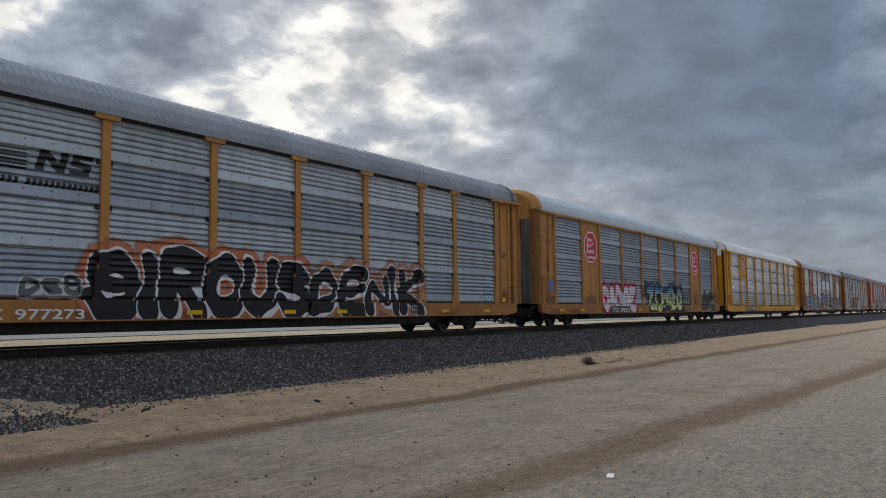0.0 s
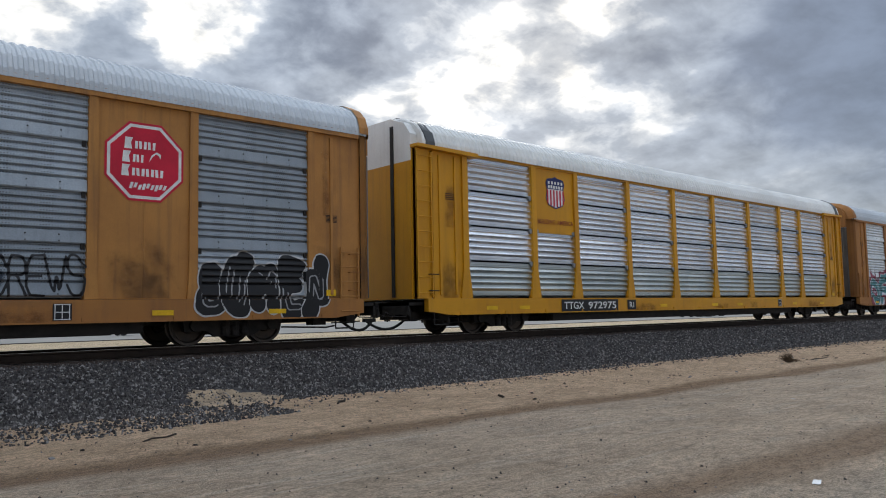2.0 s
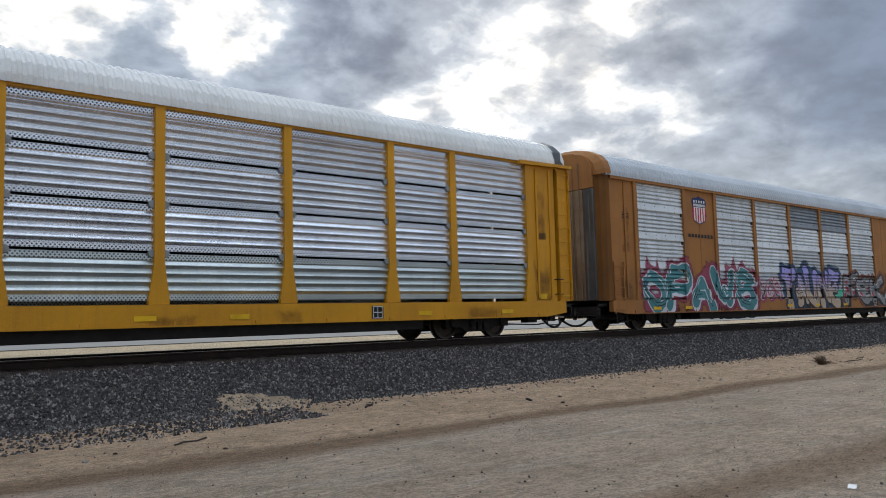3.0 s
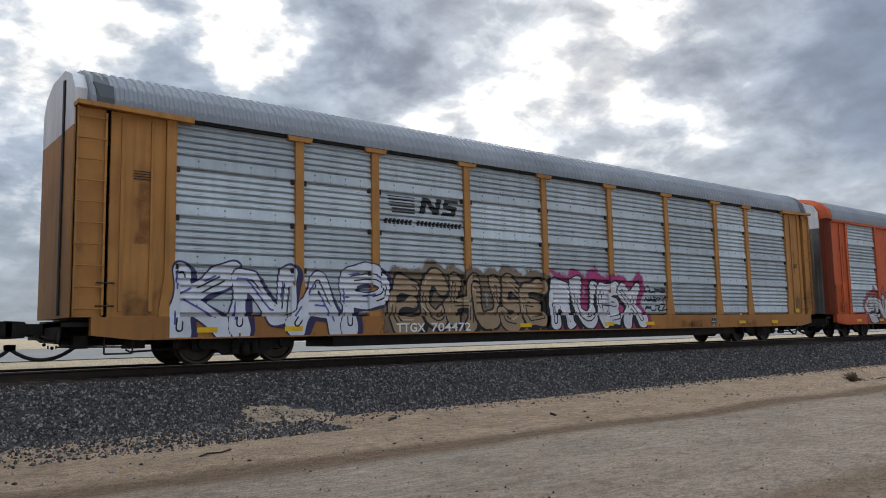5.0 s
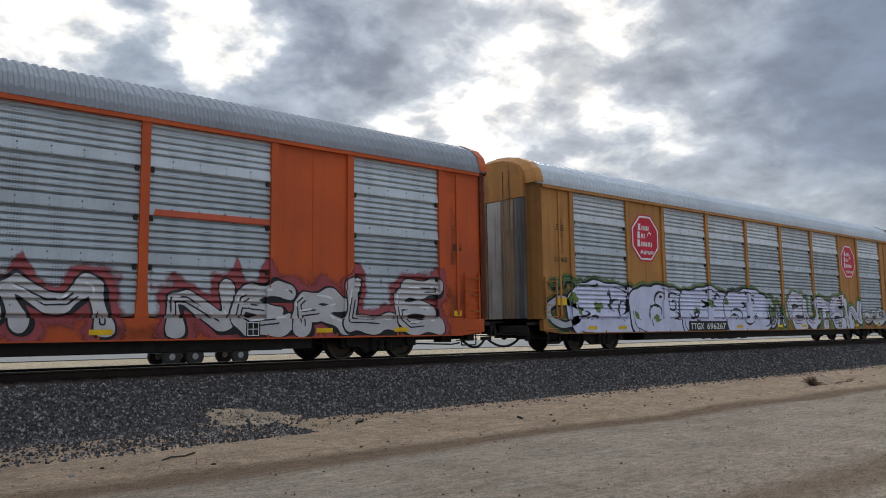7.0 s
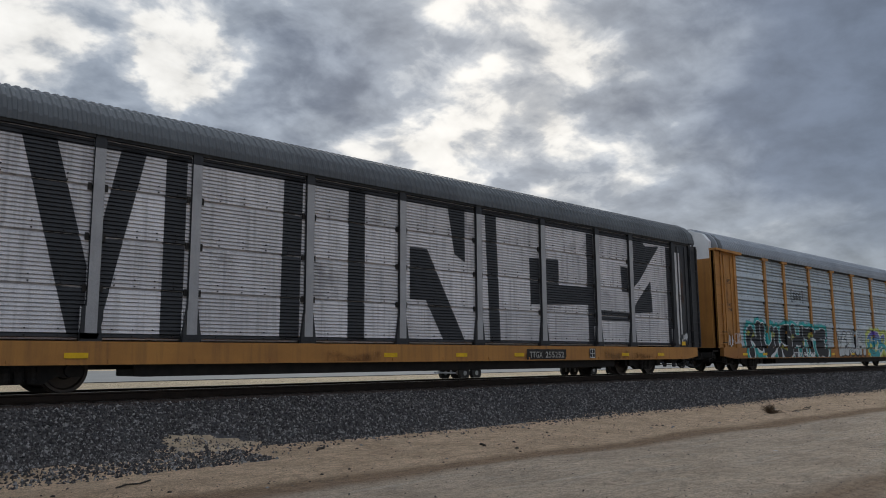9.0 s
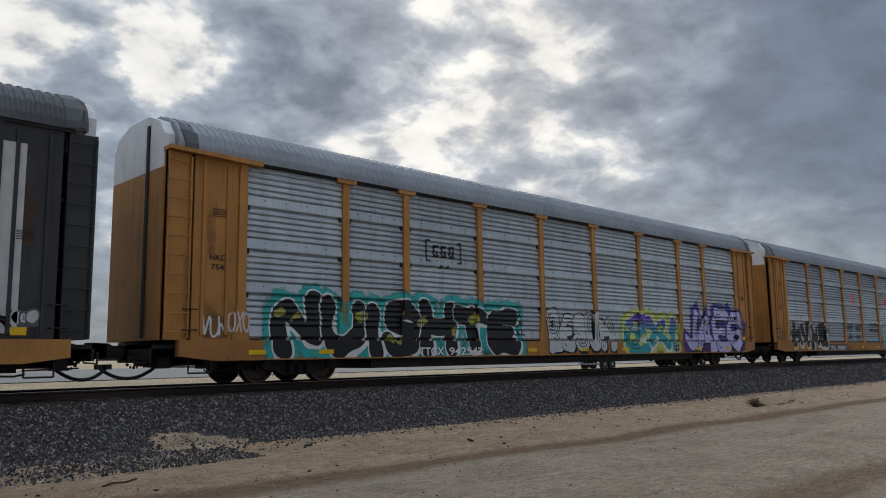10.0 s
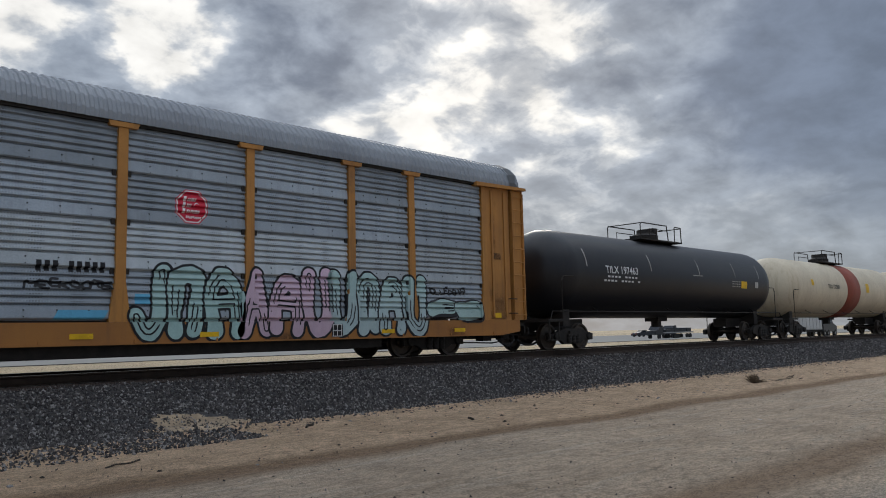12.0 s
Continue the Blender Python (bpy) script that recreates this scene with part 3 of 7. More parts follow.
def build_track():
    xs = [-60 + 0.5 * i for i in range(360)] + [120 + 6 * i for i in range(60)]
    offs = [-6.0, -5.4, -5.0, -4.6, -4.2, -3.8, -3.4, -3.0, -2.6, -2.05, -1.2, 0, 1.2, 2.05, 3.0, 4.0, 4.6]
    verts = [(x, AXIS + o, bed_height(AXIS + o, x) + (0.02 * noise.noise((x * 2, o * 2, 0)) if abs(o) > 1.3 else 0)) for x in xs for o in offs]
    n = len(offs)
    faces = [(i * n + j, (i + 1) * n + j, (i + 1) * n + j + 1, i * n + j + 1) for i in range(len(xs) - 1) for j in range(n - 1)]
    me = bpy.data.meshes.new("ballast_bed")
    me.from_pydata(verts, [], faces)
    tagged(part("ballast_bed", me, M["ballast"]), "bed of dark crushed stone under the railway", "ballast", kind="structure")
    for k, s in enumerate((-1, 1)):
        yc = AXIS + s * 0.7525
        bm = bmesh.new()
        prof = [(-0.07, 0), (-0.07, 0.012), (-0.012, 0.035), (-0.009, 0.13), (-0.037, 0.145), (-0.037, 0.172), (0.037, 0.172), (0.037, 0.145), (0.009, 0.13), (0.012, 0.035), (0.07, 0.012), (0.07, 0)]
        ends = [[bm.verts.new((x, yc + y, RAIL - 0.178 + z)) for y, z in prof] for x in (-60, 480)]
        for i in range(len(prof)):
            j = (i + 1) % len(prof)
            bm.faces.new((ends[0][i], ends[0][j], ends[1][j], ends[1][i]))
        rail = tagged(part("rail", bm, M["rail"]), "rusty steel rail with a polished head", "rail", "the two rails", "structure")
        part("rail_head", boxes((-60, 480, yc - 0.026, yc + 0.026, RAIL - 0.006, RAIL)), M["rail_top"], rail, "polished running surface")
    tie = once("tie", lambda: boxes((-0.11, 0.11, -1.3, 1.3, -0.17, 0.0), bevel=0.012))
    rng = random.Random(4)
    for i in range(150):
        at = pose(-12 + i * 0.55, AXIS + rng.uniform(-0.03, 0.03), RAIL - 0.172, 0, 0, rng.uniform(-1, 1))
        part("tie", tie, M["tie"], bpy.data.objects["ballast_bed"], at=at)


def build_stones():
    """Loose crushed stones on the near shoulder, and pebbles on the verge."""
    rng = np.random.default_rng(7)
    shape = np.array([(1, 0, 0), (-1, 0, 0), (0, 1, 0), (0, -1, 0), (0, 0, 1), (0, 0, -1)], float)
    tri = np.array([(0, 2, 4), (2, 1, 4), (1, 3, 4), (3, 0, 4), (2, 0, 5), (1, 2, 5), (3, 1, 5), (0, 3, 5)])
    spots = []
    for x0, x1, per in ((1.0, 14, 3000), (14, 26, 1700), (26, 44, 760), (44, 75, 280)):
        n = int((x1 - x0) * per)
        xs = rng.uniform(x0, x1, n)
        ys = AXIS - 1.15 - rng.random(n) * 3.15
        size = rng.uniform(0.011, 0.029, n) * (1.0 if x1 < 27 else 1.2 if x1 < 50 else 1.6)
        spots += list(zip(xs, ys, size))
    n = 2600   # strays that rolled on to the sand
    xs, ys = rng.uniform(0.5, 40, n), AXIS - 4.1 - np.abs(rng.normal(0, 0.42, n))
    spots += list(zip(xs, ys, rng.uniform(0.01, 0.028, n)))
    n = 5200   # the bed's ragged foot where it spreads on to the verge
    xs = 6.6 - np.abs(rng.normal(0, 2.6, n))
    spots += list(zip(xs, AXIS - 3.5 - rng.random(n) ** 1.6 * 2.2, rng.uniform(0.012, 0.03, n)))
    n = 1500   # small stones pressed into the dirt road
    spots += list(zip(rng.uniform(1, 30, n), rng.uniform(2.0, 11.0, n), rng.uniform(0.005, 0.014, n)))
    groups = [[], [], [], []]
    for i, (x, y, s) in enumerate(spots):
        # a sandy pocket lies bare on the slope
        if ((x - 6.35) / 1.1) ** 2 + ((y - 12.55) / 0.6) ** 2 < 0.9 and rng.random() < 0.78:
            continue
        groups[3 if y > AXIS - 1.95 + rng.normal(0, 0.12) else rng.choice(3, p=(0.44, 0.38, 0.18))].append((x, y, s))
    bed = tagged(new("ballast_stones"), "loose dark crushed stones on the track shoulder", "stones", kind="stuff")
    for g, mat in zip(groups, STONES + [M["dusted_stone"]]):
        k = len(g)
        c = np.array([(x, y, max(bed_height(y, x), ground_height(x, y)) + s * 0.2) for x, y, s in g])
        s = np.array([q[2] for q in g])
        v = shape[None] * (1 + rng.uniform(-0.35, 0.35, (k, 6, 1))) + rng.uniform(-0.3, 0.3, (k, 6, 3))
        v *= s[:, None, None] * rng.uniform(0.7, 1.4, (k, 1, 3))
        a = rng.uniform(0, 6.28, k)
        ca, sa = np.cos(a)[:, None], np.sin(a)[:, None]
        v = np.stack([v[..., 0] * ca - v[..., 1] * sa, v[..., 0] * sa + v[..., 1] * ca, v[..., 2]], -1) + c[:, None]
        f = (tri[None] + 6 * np.arange(k)[:, None, None]).reshape(-1, 3)
        me = bpy.data.meshes.new("crushed_stones")
        me.from_pydata(v.reshape(-1, 3).tolist(), [], f.tolist())
        ob = part("crushed_stones", me, mat, bed)
        ob["kind"] = "stuff"


def build_verge():
    """Sand pocket on the slope, dry bush, stick and litter."""
    bm = bmesh.new()
    n, rings = 44, []
    for r in (1.0, 0.7, 0.35):
        rings.append([])
        for k in range(n):
            a = 2 * math.pi * k / n
            w = r * (1 + 0.55 * noise.noise((math.cos(a) * 1.6, math.sin(a) * 1.6, 5)) + 0.25 * noise.noise((math.cos(a) * 5, math.sin(a) * 5, 2)))
            x, y = 6.35 + 1.1 * w * math.cos(a), 12.55 + 0.6 * w * math.sin(a)
            rings[-1].append(bm.verts.new((x, y, max(bed_height(y, x), ground_height(x, y)) + (0.016 if r < 1 else -0.03))))
    for a, b in zip(rings, rings[1:]):
        for k in range(n):
            bm.faces.new((a[k], a[(k + 1) % n], b[(k + 1) % n], b[k]))
    bm.faces.new(rings[-1])
    tagged(part("sand_pocket", bm, surface("trodden_sand", (0.36, 0.27, 0.175), (0.16, 0.12, 0.085), 0.95, 0, 4.0, 0, None, 0.6, 0.8, 20)),
           "patch of bare tan sand on the ballast slope", "sand", kind="structure")
    rng = random.Random(11)
    bm = bmesh.new()
    for k in range(90):
        a, e = rng.uniform(0, 6.28), rng.uniform(0.1, 1.45)
        r = rng.uniform(0.16, 0.36)
        p0 = Vector((rng.uniform(-0.08, 0.08), rng.uniform(-0.05, 0.05), 0))
        p2 = p0 + Vector((math.cos(a) * math.cos(e), math.sin(a) * math.cos(e), math.sin(e) * 0.8)) * r
        p1 = (p0 + p2) / 2 + Vector((rng.uniform(-0.04, 0.04), rng.uniform(-0.04, 0.04), 0.04))
        tube(bm, (p0, p1, p2), 0.005, 3)
        for q in range(3):
            d = Vector((rng.uniform(-1, 1), rng.uniform(-1, 1), rng.uniform(-0.3, 1))) * 0.08
            tube(bm, (p1.lerp(p2, q / 3), p1.lerp(p2, q / 3) + d), 0.0035, 3)
    tagged(part("dry_bush", bm, M["dry_bush"], at=pose(21.6, 9.75, ground_height(21.6, 9.75) - 0.01)), "small dry brown tumbleweed on the sandy verge", "bush")
    for x, y, ln, turn in ((7.75, 11.25, 0.42, 35), (4.05, 9.95, 0.5, 12), (23.2, 9.55, 1.1, -4), (10.3, 9.9, 0.14, 80), (24.5, 9.9, 0.7, 3)):
        bm = bmesh.new()
        tube(bm, ((-ln / 2, 0, 0.0), (-ln * 0.2, 0.03, 0.02), (ln * 0.15, -0.01, 0.015), (ln / 2, 0.03, 0.03)), 0.022 if ln < 0.45 else 0.012, 6)
        tagged(part("stick", bm, M["wood"], at=pose(x, y, ground_height(x, y) + 0.004, 0, 0, turn)), "dark weathered stick lying on the sand", "stick", "sticks on the verge")
    for x, y, s, turn in ((7.31, 3.1, 0.07, 20), (13.4, 6.0, 0.04, 50)):
        bm = bmesh.new()
        bmesh.ops.create_grid(bm, x_segments=6, y_segments=4, size=1)
        for v in bm.verts:
            v.co = Vector((v.co.x * s * 1.25, v.co.y * s * 0.5, s * 0.2 * (1 + noise.noise(v.co * 2.2))))
        bmesh.ops.solidify(bm, geom=bm.faces[:], thickness=0.003)
        tagged(part("litter", bm, M["litter"], at=pose(x, y, ground_height(x, y) - 0.004, 0, 0, turn)), "crumpled scrap of white paper on the dirt road", "litter", "litter")
    # clods of dirt along the road's edge
    clod = once("clod", lambda: clod_mesh(3))
    for k in range(96):
        x = rng.uniform(1, 30)
        y = rng.choice((rng.gauss(9.5, 0.25), rng.uniform(9.3, 11.8), rng.gauss(9.9, 0.6), rng.uniform(2.5, 9)))
        s = rng.uniform(0.4, 1.2) * (1.0 if y > 9 else 0.55)
        ob = part("clod", clod, M["wood"] if k % 3 else STONES[2], at=pose(x, y, ground_height(x, y), 0, 0, rng.uniform(0, 360)) @ Matrix.Scale(s, 4))
        tagged(ob, "small dark clod of dirt on the sand", "clod", "clods on the verge")


def clod_mesh(seed):
    bm = bmesh.new()
    bmesh.ops.create_icosphere(bm, subdivisions=1, radius=0.035)
    for v in bm.verts:
        v.co *= 1 + 0.4 * noise.noise(v.co * 40 + Vector((seed, 0, 0)))
        v.co.z *= 0.65
    return bm


TRAFFIC = []                     # (vehicle, place at the start, metres a second along x)


def build_far():
    tagged(part("highway", boxes((-900, 1500, 60.5, 130, -0.2, 0.03)), M["pavement"]), "pale grey paved highway beyond the track", "road", kind="structure")
    tagged(part("highway_edge", boxes((-900, 1500, 59.7, 60.45, -0.2, 0.05)), M["edge"]), "dark asphalt edge strip of the highway", "trim", kind="structure")
    sedan(pose(149, 91.5, 0.03, 0, 0, 165), M["car_grey"], "dark grey sedan parked on the pavement")
    sedan(pose(178, 69, 0.03, 0, 0, 170), M["car_white"], "pale sedan parked on the pavement")
    TRAFFIC.append((semi_truck(pose(-139.4, 43.0, 0.0)), (-139.4, 43.0, 0.0), 20.0))
    TRAFFIC.append((sedan(pose(82.0, 75.0, 0.03, 0, 0, 180), M["car_grey"], "dark grey sedan driving along the highway"), (82.0, 75.0, 0.03, 0, 0, 180), -27.0))
    flatbed(pose(129, 72, 0.03, 0, 0, 172))
    flatbed(pose(121, 70, 0.03, 0, 0, 172))
    for x, y in ((170, 130), (215, 110)):
        bm = bmesh.new()
        tube(bm, ((0, 0, 0), (0, 0, 11)), 0.13, 8)
        pole = tagged(part("utility_pole", bm, M["tie"], at=pose(x, y, 0)), "dark wooden utility pole beside the highway", "pole", "poles beside the highway")
        for z in (10.6, 9.8):
            part("crossarm", boxes((-1.4, 1.4, -0.06, 0.06, z - 0.07, z + 0.07), bevel=0.01), M["tie"], pole)
            for q in (-1.2, -0.5, 0.5, 1.2):
                part("insulator", once("insulator", lambda: boxes((-0.05, 0.05, -0.05, 0.05, 0, 0.16), bevel=0.02)), M["galv"], pole, at=pose(q, 0, z + 0.07))


def road_wheel():
    bm = bmesh.new()
    lathe(bm, ((-0.1, 0.2), (-0.1, 0.31), (-0.06, 0.33), (0.06, 0.33), (0.1, 0.31), (0.1, 0.2)), "Y", 18)
    return bm


def road_hub():
    bm = bmesh.new()
    lathe(bm, ((-0.105, 0.0), (-0.105, 0.1), (-0.07, 0.19), (0.07, 0.19), (0.105, 0.1), (0.105, 0.0)), "Y", 14)
    return bm


def sedan(at, paint, label):
    car = tagged(new("car"), label, "car", "parked vehicles")
    car.matrix_basis = at
    bm = bmesh.new()
    prism(bm, ((-2.25, 0.3), (2.2, 0.3), (2.28, 0.6), (2.1, 0.86), (1.1, 0.95), (-1.5, 1.0), (-2.2, 0.95), (-2.3, 0.6)), -0.88, 0.88)
    bmesh.ops.bevel(bm, geom=bm.edges[:], offset=0.06, segments=2, affect="EDGES")
    part("body", bm, paint, car)
    bm = bmesh.new()
    prism(bm, ((-1.75, 0.98), (1.05, 0.93), (0.3, 1.42), (-0.95, 1.45)), -0.74, 0.74)
    bmesh.ops.bevel(bm, geom=bm.edges[:], offset=0.05, segments=2, affect="EDGES")
    cabin = part("cabin", bm, paint, car)
    for y in (-0.745, 0.745):
        bm = bmesh.new()
        prism(bm, ((-1.45, 1.03), (0.78, 0.99), (0.22, 1.36), (-0.9, 1.39)), y - 0.006, y + 0.006)
        part("side_window", bm, M["window"], cabin)
    for x in (-1.35, 1.4):
        for y in (-0.8, 0.8):
            part("wheel", once("road_wheel", road_wheel), M["hose"], car, at=pose(x, y, 0.33))
    for x, z, mat in ((2.24, 0.42, "hose"), (-2.26, 0.42, "hose")):
        part("bumper", boxes((x - 0.06, x + 0.06, -0.8, 0.8, z - 0.1, z + 0.08), bevel=0.03), M[mat], car)
    for y in (-0.6, 0.6):
        part("lamp", boxes((2.2, 2.29, y - 0.18, y + 0.18, 0.62, 0.75), bevel=0.02), M["light_lens"], car)
    return car


def semi_truck(at):
    """A tractor with a white box trailer; its front looks along x, its rear end lies at x = 0."""
    truck = tagged(new("semi_truck"), "dark semi truck with a tall white box trailer", "truck", "traffic behind the track")
    truck.matrix_basis = at
    trailer = part("trailer", boxes((0.0, 14.6, -1.29, 1.29, 1.15, 4.05), bevel=0.03), M["car_pale"], truck)
    for y in (-1.3, 1.3):
        for k in range(12):
            part("trailer_post", once("trailer_post", lambda: boxes((-0.03, 0.03, -0.015, 0.015, 1.2, 4.0))), M["galv"], trailer, at=pose(0.6 + 1.2 * k, y, 0))
        part("side_rail", boxes((0.0, 14.6, y - 0.02, y + 0.02, 1.05, 1.18)), M["galv"], trailer)
    part("underrun_guard", boxes((0.02, 0.12, -1.2, 1.2, 0.5, 0.62), (0.02, 0.1, -0.7, -0.6, 0.6, 1.15), (0.02, 0.1, 0.6, 0.7, 0.6, 1.15)), M["galv"], truck)
    bm = bmesh.new()
    prism(bm, ((15.3, 0.7), (20.6, 0.7), (20.7, 1.5), (19.2, 1.85), (18.7, 2.75), (17.9, 3.5), (15.4, 3.85)), -1.2, 1.2)
    bmesh.ops.bevel(bm, geom=bm.edges[:], offset=0.08, segments=2, affect="EDGES")
    cab = part("cab", bm, M["car_grey"], truck)
    for y in (-1.205, 1.205):
        bm = bmesh.new()
        prism(bm, ((17.6, 1.95), (18.75, 1.95), (18.5, 2.65), (17.6, 2.7)), y - 0.006, y + 0.006)
        part("side_window", bm, M["window"], cab)
    for x in (1.0, 2.25, 15.9, 17.2, 19.9):
        for y in (-1.05, 1.05):
            wheel = part("wheel", once("road_wheel", road_wheel), M["hose"], truck, at=pose(x, y, 0.52) @ Matrix.Scale(1.57, 4))
            part("hub", once("road_hub", road_hub), M["galv"], wheel)
    return truck


def flatbed(at):
    truck = tagged(new("truck"), "pale utility truck with equipment on its flat bed", "truck", "parked vehicles")
    truck.matrix_basis = at
    part("bed", boxes((-3.4, 1.2, -1.15, 1.15, 0.85, 1.05), bevel=0.02), M["car_white"], truck)
    bm = bmesh.new()
    prism(bm, ((1.3, 0.6), (3.4, 0.6), (3.4, 1.3), (2.6, 1.45), (2.2, 2.15), (1.3, 2.2)), -1.05, 1.05)
    bmesh.ops.bevel(bm, geom=bm.edges[:], offset=0.06, segments=2, affect="EDGES")
    part("cab", bm, M["car_grey"], truck)
    part("load", boxes((-3.1, -1.9, -0.9, 0.9, 1.06, 1.75), (-1.5, 0.6, -1.0, 1.0, 1.06, 1.5), bevel=0.05), M["car_grey"], truck)
    for x in (-2.6, -1.8, 2.4):
        for y in (-0.95, 0.95):
            part("wheel", once("road_wheel", road_wheel), M["hose"], truck, at=pose(x, y, 0.33) @ Matrix.Scale(1.25, 4))


# ---------------------------------------------------------------- the train
PITCH = 28.38                    # car length over couplers
CENTRES = (13.37, 41.66, 69.88, 98.25, 126.63, 154.98, 183.5, 212.07, 240.32, 268.9)   # at the start
SPEED, GAIN = 21.917, 0.0094     # metres a second, and its slight gain
POSTS = (-11.7, -8.92, -6.96, -4.18, -1.39, 1.39, 4.18, 6.96, 8.92, 11.7)
SILL_B, SILL_T, PAN_B, PAN_T = 0.52, 0.95, 0.985, 4.81
PAN_H = (PAN_T - PAN_B) / 4
SKIN = -1.395                    # y of the sheets' inner plane; outward is negative
TRAIN = []                       # (thing, centre at the start)
WHEELSETS = []


def rib_profile(style):
    """Breakpoints (height, outward depth) of one sheet."""
    h = PAN_H
    if style == "fine":
        pts = [(0.0, -0.05), (0.03, -0.05), (0.034, 0.02)]
        n = 12
        step = (h - 0.05) / n
        for i in range(n):
            z = 0.036 + i * step
            pts += [(z + step * 0.12, 0.032), (z + step * 0.74, 0.022), (z + step * 0.8, 0.004), (z + step * 0.94, 0.004)]
        return pts + [(h - 0.006, 0.0), (h, 0.0)]
    pts = [(0.0, -0.02), (0.022, -0.02), (0.026, 0.03)]
    if style == "silver":
        pts = [(0.0, -0.06), (0.045, -0.06), (0.05, 0.02), (0.16, 0.02)]
        z, n, step = 0.16, 4, (h - 0.30) / 4
        for i in range(n):
            pts += [(z + step * 0.04, 0.008), (z + step * 0.46, 0.062), (z + step * 0.54, 0.062), (z + step * 0.96, 0.008)]
            z += step
        return pts + [(h - 0.12, 0.02), (h - 0.012, 0.02), (h - 0.008, -0.02), (h, -0.02)]
    pts += [(0.034, 0.05), (0.055, 0.064), (0.26, 0.032), (0.285, -0.008)]
    z, n = 0.285, 5
    step = (h - 0.295) / n
    for i in range(n):
        pts += [(z + step * 0.08, -0.003), (z + step * 0.25, 0.044), (z + step * 0.38, 0.045), (z + step * 0.92, 0.01), (z + step * 0.97, -0.003)]
        z += step
    return pts + [(h - 0.004, 0.0), (h, -0.01)]


def sheet_mesh(width, style):
    prof = rib_profile(style)
    bm = bmesh.new()
    gap = 0.05 if style == "silver" else 0.0    # a slot is left open under each bright sheet
    prof = [q for q in prof if q[0] >= gap]
    rows = [[bm.verts.new((x, SKIN - d, z)) for x in (-width / 2, width / 2)] for z, d in prof]
    for a, b in zip(rows, rows[1:]):
        bm.faces.new((a[0], a[1], b[1], b[0]))
    back = [bm.verts.new((x, SKIN + 0.03, z)) for z in (gap, PAN_H - gap * 0.2) for x in (-width / 2, width / 2)]
    bm.faces.new((back[1], back[0], back[2], back[3]))
    bm.faces.new((back[0], back[1], rows[0][1], rows[0][0]))
    bm.faces.new((rows[-1][0], rows[-1][1], back[3], back[2]))
    return bm


def post_mesh(flare, cap):
    bm = bmesh.new()
    if flare:
        out = [(-0.2, 0.955), (0.2, 0.955), (0.2, 1.05), (0.1, 1.75), (0.095, 4.84), (-0.095, 4.84), (-0.1, 1.75), (-0.2, 1.05)]
    else:
        out = [(-0.13, 0.955), (0.13, 0.955), (0.09, 1.5), (0.085, 4.84), (-0.085, 4.84), (-0.09, 1.5)]
    prism(bm, out, SKIN + 0.02, -1.5)
    if cap:
        prism(bm, [(-0.27, 4.74), (0.27, 4.74), (0.3, 4.84), (-0.3, 4.84)], SKIN + 0.02, -1.535)
    bmesh.ops.recalc_face_normals(bm, faces=bm.faces[:])
    return bm


ROOF = [(-1.535, 4.85), (-1.525, 5.0), (-1.43, 5.26), (-1.22, 5.48), (-0.86, 5.655), (-0.42, 5.75), (0, 5.78)]


def roof_mesh():
    prof = ROOF + [(-y, z) for y, z in ROOF[-2::-1]]
    bm = bmesh.new()
    xs, x, k = [], -13.22, 0
    while x < 13.23:
        xs.append((x, (0.0, 0.028, 0.028, 0.0)[k % 4]))
        x += (0.025, 0.06, 0.025, 0.06)[k % 4]
        k += 1
    cols = []
    for x, d in xs:
        cols.append([bm.verts.new((x, y * (1 + d * 0.3), z + (d if i not in (0, len(prof) - 1) else 0))) for i, (y, z) in enumerate(prof)])
    for a, b in zip(cols, cols[1:]):
        for i in range(len(prof) - 1):
            bm.faces.new((a[i], b[i], b[i + 1], a[i + 1]))
    bm.faces.new(cols[0][::-1])
    bm.faces.new(cols[-1])
    bmesh.ops.recalc_face_normals(bm, faces=bm.faces[:])
    return bm


def across(bm, outline, x0, x1):
    """A plate with an outline in y and z, between two places along the car."""
    a = [bm.verts.new((x0, y, z)) for y, z in outline]
    b = [bm.verts.new((x1, y, z)) for y, z in outline]
    bm.faces.new(a[::-1])
    bm.faces.new(b)
    for i in range(len(a)):
        j = (i + 1) % len(a)
        bm.faces.new((a[i], a[j], b[j], b[i]))


def wheelset_mesh():
    bm = bmesh.new()
    for s in (-1, 1):
        y = s * 0.7525
        prof = [(-0.07, 0.09), (-0.07, 0.14), (-0.03, 0.17), (-0.02, 0.33), (-0.065, 0.36), (-0.068, 0.415), (0.045, 0.42), (0.05, 0.45), (0.07, 0.45), (0.075, 0.37), (0.03, 0.33), (0.02, 0.17), (0.07, 0.14), (0.07, 0.09)]
        lathe(bm, [(y - s * a, r) for a, r in prof], "Y", 28)
    lathe(bm, ((-1.08, 0.05), (-1.08, 0.075), (-0.8, 0.08), (0.8, 0.08), (1.08, 0.075), (1.08, 0.05)), "Y", 12)
    return bm


